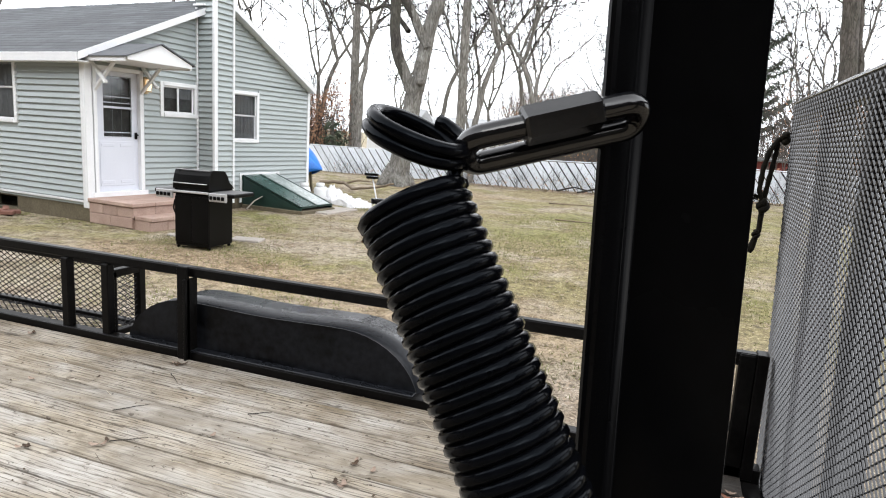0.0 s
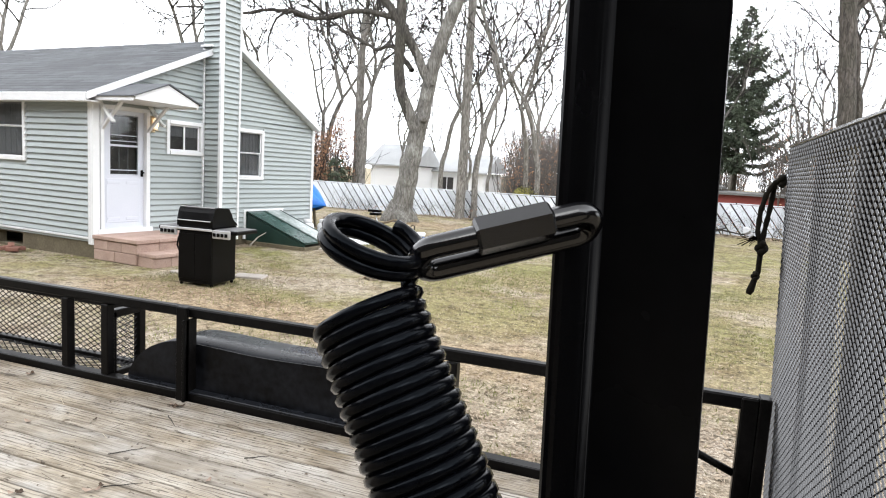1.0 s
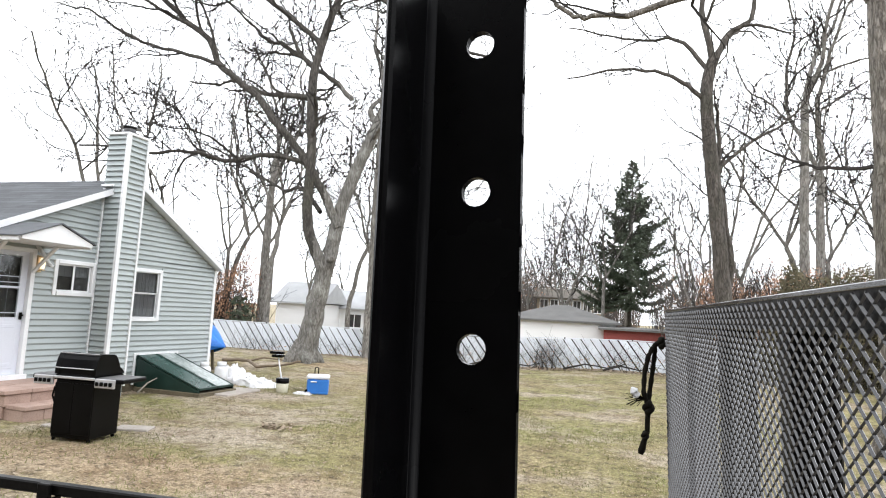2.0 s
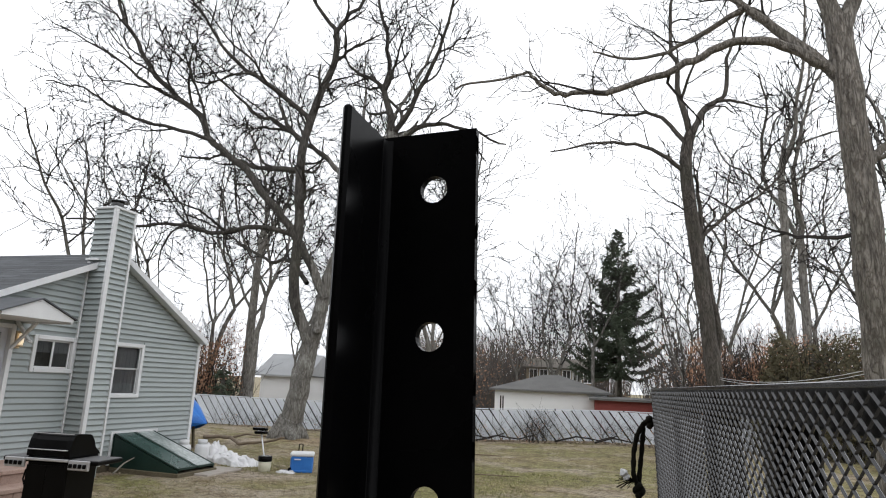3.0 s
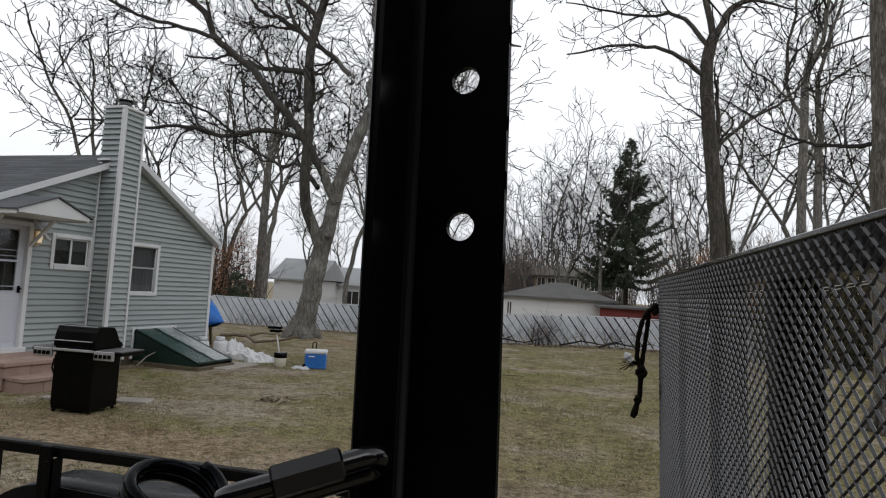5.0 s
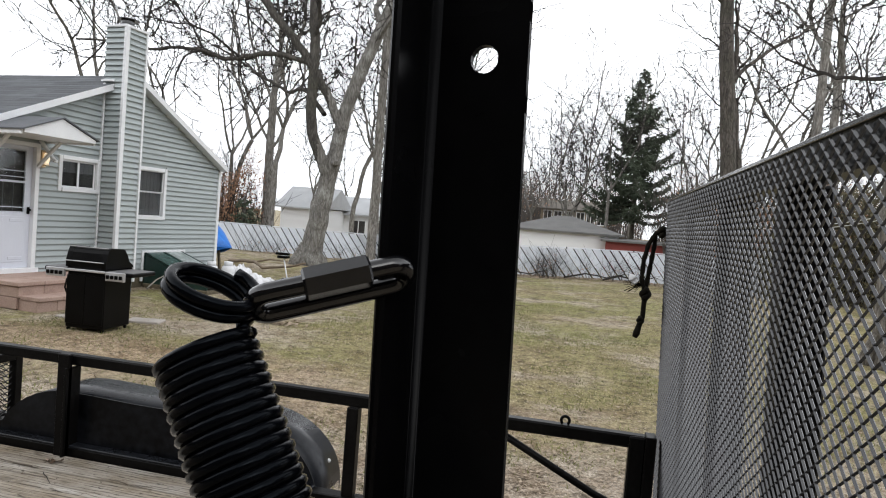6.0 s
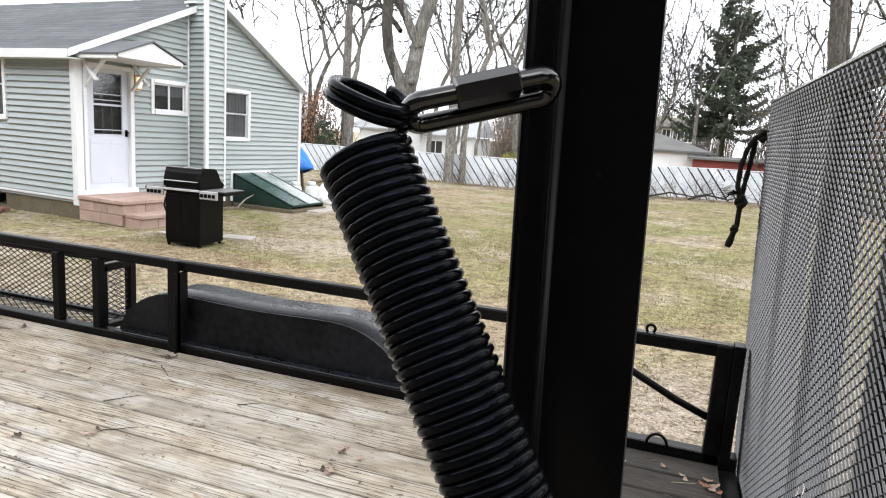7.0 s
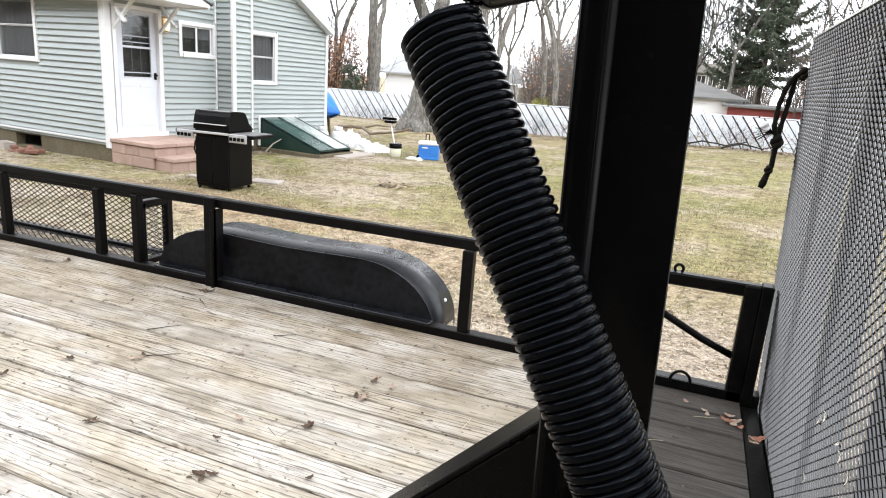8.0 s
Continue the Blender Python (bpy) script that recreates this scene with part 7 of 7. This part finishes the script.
for k, x, y, turn, s in SPOTS:
    copy_thing(MODELS[k], Matrix.Translation((x, y, grade(x, y) - 0.1)) @ Matrix.Rotation(radians(turn), 4, "Z") @ Matrix.Diagonal((s, s, s, 1)))


def build_spruce(place, height, wide, seed, label, bare=0.10, tuft=1.0):
    rnd = random.Random(seed)
    spruce = thing("spruce", label, "tree", m=place)
    part("trunk", Geo().tube([(0, 0, -0.3), (0.05, 0, height * 0.5), (0, 0, height)], [0.22, 0.13, 0.02], 8), BARK, spruce, smooth=True)
    g, b = Geo(), Geo()
    z = height * bare
    while z < height - 0.1:
        f = 1 - z / height
        reach = wide * min(1.0, 1.15 * f) ** 0.9 * rnd.uniform(0.75, 1.1) + 0.12
        for k in range(rnd.choice((3, 3, 4))):
            a = rnd.uniform(0, 2 * math.pi)
            ln = reach * rnd.uniform(0.6, 1.12)
            out = Vector((math.cos(a), math.sin(a), 0))
            side = Vector((-math.sin(a), math.cos(a), 0))
            rise = rnd.uniform(-0.30, 0.05) + 0.35 * (1 - f)
            root = Vector((0, 0, z + rnd.uniform(-0.12, 0.12)))
            along = lambda t: root + out * ln * t + Vector((0, 0, ln * (rise * t + 0.22 * t * t - 0.12 * math.sin(3 * t))))
            b.tube([along(t) for t in (0, 0.3, 0.6, 1.0)], [0.03 * f + 0.008, 0.02, 0.012, 0.005], 3, caps=False)
            # flat sprays that hang from the bough, closer towards its tip, each a fan of needle tufts
            n = max(4, int(ln * 9))
            for i in range(n):
                t = 0.18 + 0.82 * ((i + rnd.random()) / n) ** 0.8
                p = along(t)
                for s in (-1, 1):
                    span = (0.62 * (1.1 - t) + 0.10) * rnd.uniform(0.5, 1.2) * min(1.0, ln / 1.2)
                    way = (side * s + out * rnd.uniform(0.4, 0.9) + Vector((0, 0, rnd.uniform(-0.5, 0.0)))).normalized()
                    for j in range(max(3, int(span * 22 / tuft))):
                        q = p + way * span * rnd.random() + Vector((0, 0, -0.05 * rnd.random()))
                        c = Vector((rnd.gauss(0, 1), rnd.gauss(0, 1), rnd.gauss(0, 0.5))).normalized() * tuft * rnd.uniform(0.03, 0.065)
                        e = q + (way + Vector((rnd.gauss(0, 0.5), rnd.gauss(0, 0.5), rnd.gauss(-0.25, 0.4)))).normalized() * tuft * rnd.uniform(0.14, 0.28)
                        g.add([q + c, q - c, e], [(0, 1, 2)])
        z += 0.20
    tagged(part("bough", b, TWIG, spruce), kind="stuff")
    tagged(part("foliage", g, NEEDLE, spruce, "dense dark green needles"), kind="stuff")
    return spruce


build_spruce(pose(3.41, 52.0, -0.5), 15.3, 5.1, 7, "tall dark green spruce behind the red shed", 0.26, 1.35)
build_spruce(pose(-15.6, 27.5, 0.0), 2.4, 1.1, 29, "low evergreen behind the blue boat")
build_spruce(pose(-27.0, 30.5, 0.0), 7.6, 2.0, 39, "dark evergreen behind the house roof")


def thicket(name, label, boxes, seed, leaves, stems, mat, leaf=0.09, thick=1.0, wood=TWIG):
    """Brush: thin stems that fork, and dead leaves that still hang on them."""
    rnd = random.Random(seed)
    g, s = Geo(), Geo()
    for (x0, x1, y0, y1, h), share in boxes:
        for _ in range(int(stems * share)):
            x, y = rnd.uniform(x0, x1), rnd.uniform(y0, y1)
            hh = h * rnd.uniform(0.4, 1.1)
            p = Vector((x, y, grade(x, y) - 0.1))
            d = Vector((rnd.gauss(0, 0.18), rnd.gauss(0, 0.18), 1)).normalized()
            q = p + d * hh * 0.5
            e = q + (d + Vector((rnd.gauss(0, 0.3), rnd.gauss(0, 0.3), 0))).normalized() * hh * 0.5
            s.tube([p, q, e], [0.022 * thick, 0.014 * thick, 0.007 * thick], 3, caps=False)
            for _ in range(4):
                f = q.lerp(e, rnd.random())
                s.tube([f, f + Vector((rnd.gauss(0, 0.35), rnd.gauss(0, 0.35), rnd.uniform(0.1, 0.7)))], [0.01 * thick, 0.006 * thick], 3, caps=False)
        for _ in range(int(leaves * share)):
            x, y = rnd.uniform(x0, x1), rnd.uniform(y0, y1)
            lump = 0.75 + 0.7 * noise.noise((x * 0.7, y * 0.4, seed))
            z = grade(x, y) + h * max(0.05, lump) * rnd.random() ** 0.8
            c = Vector((x, y, z))
            a = Vector((rnd.gauss(0, 1), rnd.gauss(0, 1), rnd.gauss(0, 1))).normalized() * leaf
            b = a.orthogonal().normalized() * leaf * 0.5
            g.add([c - a, c + b, c + a, c - b], [(0, 1, 2, 3)])
    bush = thing(name, label, "undergrowth", kind="stuff")
    part("stems", s, wood, bush)
    if leaves:
        part("leaves", g, mat, bush)


thicket("brown_thicket", "rusty brown leafy thicket beyond the fence", [((4.6, 8.5, 25.6, 29, 4.0), 0.3), ((7.5, 17, 27, 32, 5.2), 0.3), ((17, 28, 26, 34, 3.6), 0.12), ((-20.5, -15.8, 27, 31, 5.6), 0.2)], 5, 42000, 1300, BROWN_LEAF, 0.056)
thicket("hedge", "dense dark olive hedge in the yard corner", [((5.9, 13.5, 22.6, 24.3, 3.9), 1.0)], 9, 24000, 200, HEDGE_LEAF, 0.075)
thicket("grey_brush", "tangled grey brush and saplings beyond the fence", [((-44, -24, 28, 40, 3.0), 0.1), ((-20, 6, 72, 86, 9.5), 0.4), ((5, 30, 40, 52, 7.5), 0.35), ((-13, -6, 46, 56, 5.5), 0.07), ((-17, -3, 60, 72, 8.5), 0.16)], 15, 14000, 6000, BROWN_LEAF, 0.10, 1.4, material("grey_stems", (0.06, 0.053, 0.047), (0.15, 0.133, 0.12), 0.95, 20, 2, 0.0))
thicket("fence_weeds", "dry weeds and twigs along the fence foot", [((-6, 4, 24.2, 24.9, 0.75), 0.55), ((-14, -6, 24.3, 24.9, 0.5), 0.3), ((-1.7, -0.9, 24.3, 24.8, 1.1), 0.15)], 25, 260, 190, BROWN_LEAF, 0.04, 0.45)

thicket("low_bush", "small yellow-green bush beyond the fence", [((-7.0, -5.9, 28.0, 29.0, 1.45), 1.0)], 35, 2600, 40, material("yellow_green_leaves", (0.13, 0.13, 0.03), (0.32, 0.30, 0.08), 0.85, 6, 0.8, 0.0), 0.05)

wires = Geo()
for k in range(2):
    a, b = Vector((4.1, 19.9, 2.55 - 0.05 * k)), Vector((5.2, 12.2, 2.65 - 0.05 * k))
    wires.tube([a.lerp(b, i / 16) - Vector((0, 0, (0.20 + 0.02 * k) * (1 - (i / 8 - 1) ** 2))) for i in range(17)], 0.006, 5)
solid("sagging_wire", wires, WHITE, "pair of pale wires sagging between two trees", "wire")


# ---- leaf litter and grass ----
def scatter_leaves():
    rnd = random.Random(77)
    g = Geo()
    for k in range(19000):
        x, y = rnd.uniform(-11, 4), 3.0 + 21 * rnd.random() ** 1.9
        if k % 8 == 0:
            x, y = rnd.uniform(-3, 1.5), rnd.uniform(2.95, 6.0)
        if (x < -7.3 and y < 14.3) or (-5.3 < x < 0.6 and y < 2.9):
            continue
        z = grade(x, y) + 0.012
        a = rnd.uniform(0, 6.28)
        s = rnd.uniform(0.010, 0.030)
        u, v = Vector((math.cos(a), math.sin(a), rnd.uniform(-0.3, 0.3))) * s, Vector((-math.sin(a), math.cos(a), rnd.uniform(-0.3, 0.3))) * s * 0.55
        c = Vector((x, y, z))
        lift = Vector((0, 0, s * 0.35))
        g.add([c - u + lift, c - v, c + v, c + u + lift], [(0, 1, 2), (1, 3, 2)])
    for _ in range(85):  # a small heap of leaves
        x, y = rnd.gauss(-4.62, 0.15), rnd.gauss(9.82, 0.08)
        c = Vector((x, y, grade(x, y) + rnd.uniform(0.01, 0.07)))
        a = rnd.uniform(0, 6.28)
        u, v = Vector((math.cos(a), math.sin(a), rnd.uniform(-0.5, 0.5))) * 0.045, Vector((-math.sin(a), math.cos(a), 0.2)) * 0.028
        g.add([c - u, c - v, c + u, c + v], [(0, 1, 2, 3)])
    for k in range(900):  # leaves gathered along the house
        u, v = (-0.06 - abs(rnd.gauss(0, 0.4)), rnd.uniform(-0.3, 7)) if k % 3 else (rnd.uniform(1.8, 3.6), -0.05 - abs(rnd.gauss(0, 0.3)))
        p = HOUSE @ Vector((u, v, 0))
        c = Vector((p.x, p.y, grade(p.x, p.y) + rnd.uniform(0.008, 0.03)))
        a = rnd.uniform(0, 6.28)
        u, v = Vector((math.cos(a), math.sin(a), rnd.uniform(-0.4, 0.4))) * 0.028, Vector((-math.sin(a), math.cos(a), rnd.uniform(-0.2, 0.4))) * 0.017
        g.add([c - u, c - v, c + u, c + v], [(0, 1, 2, 3)])
    for _ in range(1500):  # needles and bits of stalk on the bare soil by the tail
        x, y = rnd.gauss(0.15, 0.8), rnd.gauss(4.6, 0.7)
        if y < 2.9 or x > 2.5:
            continue
        c = Vector((x, y, grade(x, y) + rnd.uniform(0.006, 0.02)))
        a = rnd.uniform(0, 6.28)
        u, v = Vector((math.cos(a), math.sin(a), rnd.uniform(-0.15, 0.15))) * rnd.uniform(0.02, 0.06), Vector((-math.sin(a), math.cos(a), 0.3)) * 0.004
        g.add([c - u, c - v, c + u, c + v], [(0, 1, 2, 3)])
    for _ in range(4200):  # litter blown against the fence
        x, y = rnd.uniform(-13, 7), 24.85 - abs(rnd.gauss(0, 0.45))
        c = Vector((x, y, grade(x, y) + rnd.uniform(0.01, 0.05) + 0.06 * max(0, noise.noise((x * 0.9, y, 3)))))
        a = rnd.uniform(0, 6.28)
        u, v = Vector((math.cos(a), math.sin(a), rnd.uniform(-0.5, 0.5))) * 0.05, Vector((-math.sin(a), math.cos(a), rnd.uniform(-0.3, 0.5))) * 0.03
        g.add([c - u, c - v, c + u, c + v], [(0, 1, 2, 3)])
    solid("fallen_leaves", g, material("bleached_leaves", (0.15, 0.10, 0.062), (0.48, 0.40, 0.30), 0.9, 7, 2.5, 0.0, spread=0.8), "dry brown oak leaves scattered over the lawn", kind="stuff")
    g = Geo()
    straw = Geo()
    for _ in range(130000):
        x, y = rnd.uniform(-10, 5.5), 2.8 + 13.5 * rnd.random() ** 1.25
        if (x < -7.6 and y < 14.2) or (-5.4 < x < 0.7 and y < 2.95):
            continue
        lush = noise.noise((x * 0.31, y * 0.31, 2.0)) + 0.35 * noise.noise((x * 1.3, y * 1.3, 8.0))
        if noise.noise((x * 0.55, y * 0.55, 5.0)) > 0.28 and rnd.random() < 0.85:
            continue
        if y < 6.2 and rnd.random() < (6.4 - y) / 3.2:  # worn strip beside the trailer
            continue
        if rnd.random() < 0.95 * bare_here(x, y):
            continue
        h = rnd.uniform(0.012, 0.04) * (1.3 if lush > 0 else 0.9)
        a = rnd.uniform(0, 6.28)
        w = 0.004 + 0.003 * rnd.random()
        c = Vector((x, y, grade(x, y) - 0.004))
        d = Vector((math.cos(a), math.sin(a), 0))
        tip = c + Vector((rnd.gauss(0, 0.025), rnd.gauss(0, 0.025), h))
        (g if lush + rnd.gauss(0, 0.12) > -0.05 else straw).add([c - d * w, c + d * w, tip], [(0, 1, 2)])
    solid("green_grass", g, material("green_grass_blades", (0.085, 0.095, 0.028), (0.29, 0.295, 0.11), 0.9, 9, 0.6, 0.0), "short green grass blades in the lawn", kind="stuff")
    solid("straw_grass", straw, material("straw_grass_blades", (0.22, 0.18, 0.102), (0.56, 0.485, 0.32), 0.9, 9, 0.6, 0.0), "dry straw-coloured grass blades in the lawn", kind="stuff")


scatter_leaves()


def build_deck_litter():
    """Curled leaves, twigs and a weed stalk on the boards."""
    rnd = random.Random(18)
    leaf_mat = material("deck_leaf", (0.16, 0.10, 0.07), (0.42, 0.33, 0.26), 0.85, 40, 8, 0.2)
    rust = material("rust_leaf", (0.13, 0.05, 0.03), (0.34, 0.15, 0.09), 0.85, 40, 8, 0.2)
    dark = material("damp_leaf", (0.03, 0.02, 0.012), (0.10, 0.06, 0.035), 0.85, 40, 8, 0.2)
    spots = [(0.20, 2.435, 0.03), (0.27, 2.37, 0.03), (0.34, 2.40, 0.035), (0.33, 2.36, 0.045), (0.36, 2.37, 0.04), (0.35, 2.34, 0.045), (0.37, 2.33, 0.03), (0.415, 2.27, 0.06), (0.405, 2.25, 0.05), (0.26, 2.40, 0.022)]
    for x, y, count in ((-1.82, 1.64, 3), (-1.63, 1.78, 3), (-1.40, 1.42, 2), (-0.80, 1.91, 4), (-0.86, 1.66, 3), (-0.95, 1.34, 4), (-0.71, 1.45, 1), (-1.03, 1.51, 1), (-1.07, 1.62, 1), (-2.83, 2.46, 2), (-0.83, 2.04, 2), (-1.94, 2.44, 5),
                        (-0.73, 2.01, 1), (-2.3, 2.05, 1), (-1.35, 2.0, 1), (-2.5, 1.7, 2), (-1.9, 1.45, 1), (-2.1, 2.2, 1)):
        spots += [(x + rnd.gauss(0, 0.014), y + rnd.gauss(0, 0.014), rnd.uniform(0.028, 0.05)) for _ in range(count)]
    for x, y, s in spots:
        s = s * (0.5 if x > 0 else 0.42)
        g = Geo()
        a = rnd.uniform(0, 6.28)
        n = 6
        for i in range(n + 1):
            f = i / n * 2 - 1
            wid = s * 0.45 * (1 - f * f) * (0.75 + 0.5 * (i % 2)) + 0.001
            curl = 0.35 * s * (f * f) + 0.002
            for k in (-1, 0, 1):
                px, py = f * s, k * wid
                g.v.append((px * math.cos(a) - py * math.sin(a), px * math.sin(a) + py * math.cos(a), curl + abs(k) * 0.25 * s * 0.5))
        g.f = [(3 * i + j, 3 * i + j + 1, 3 * i + j + 4, 3 * i + j + 3) for i in range(n) for j in range(2)]
        solid("dry_leaf", g, (rust if x > 0 and rnd.random() < 0.5 else leaf_mat) if x > 0 or rnd.random() < 0.3 else dark, "curled dry oak leaf lying on the deck boards", "leaf", group="leaves on the deck", m=pose(x, y, DECK_Z + 0.001))
    for x, y, a, ln in ((-1.80, 1.98, 55, 0.13), (-1.62, 1.80, 40, 0.12), (-1.88, 2.36, -35, 0.12), (-1.35, 2.18, 40, 0.09)):
        d = Vector((math.cos(radians(a)), math.sin(radians(a)), 0)) * ln
        solid("twig", Geo().tube([(0, 0, 0.003)] + [tuple(d * f + Vector((rnd.gauss(0, 0.0015), rnd.gauss(0, 0.0015), 0.003))) for f in (0.2, 0.4, 0.6, 0.8)] + [tuple(d + Vector((0, 0, 0.002)))], [0.002, 0.002, 0.0018, 0.0015, 0.0012, 0.001], 5), TWIG, "thin dry twig lying on the deck boards", "twig", group="twigs on the deck", m=pose(x, y, DECK_Z))


build_deck_litter()


def build_deck_debris():
    """Straw, crumbs of bark and splinters on the boards."""
    rnd = random.Random(29)
    pale, dark = Geo(), Geo()
    for k in range(480):
        x, y = rnd.uniform(-3.6, 0.36), rnd.uniform(0.9, 2.53)
        if x > 0.02 and rnd.random() < 0.4:
            continue
        a = rnd.gauss(0, 0.9)
        if k % 3:
            ln = rnd.uniform(0.002, 0.007)
            w = ln * rnd.uniform(0.25, 0.6)
        else:
            ln, w = rnd.uniform(0.012, 0.045), 0.0009
        d, e = Vector((math.cos(a), math.sin(a), 0)) * ln, Vector((-math.sin(a), math.cos(a), 0)) * w
        c = Vector((x, y, DECK_Z + 0.003))
        up = Vector((0, 0, w * 1.2))
        (pale if k % 3 == 0 and k % 2 else dark).add([c - d - e, c + d - e, c + d + e, c - d + e, c + up], [(0, 1, 4), (1, 2, 4), (2, 3, 4), (3, 0, 4)])
    solid("straw_bits", pale, material("pale_straw", (0.35, 0.30, 0.20), (0.55, 0.48, 0.36), 0.9, 40, 6, 0.0), "bits of pale straw strewn over the deck", kind="stuff")
    solid("bark_crumbs", dark, material("bark_crumb", (0.05, 0.036, 0.025), (0.14, 0.10, 0.07), 0.9, 40, 6, 0.0), "dark crumbs of bark and leaf strewn over the deck", kind="stuff")


build_deck_debris()
build_deck()
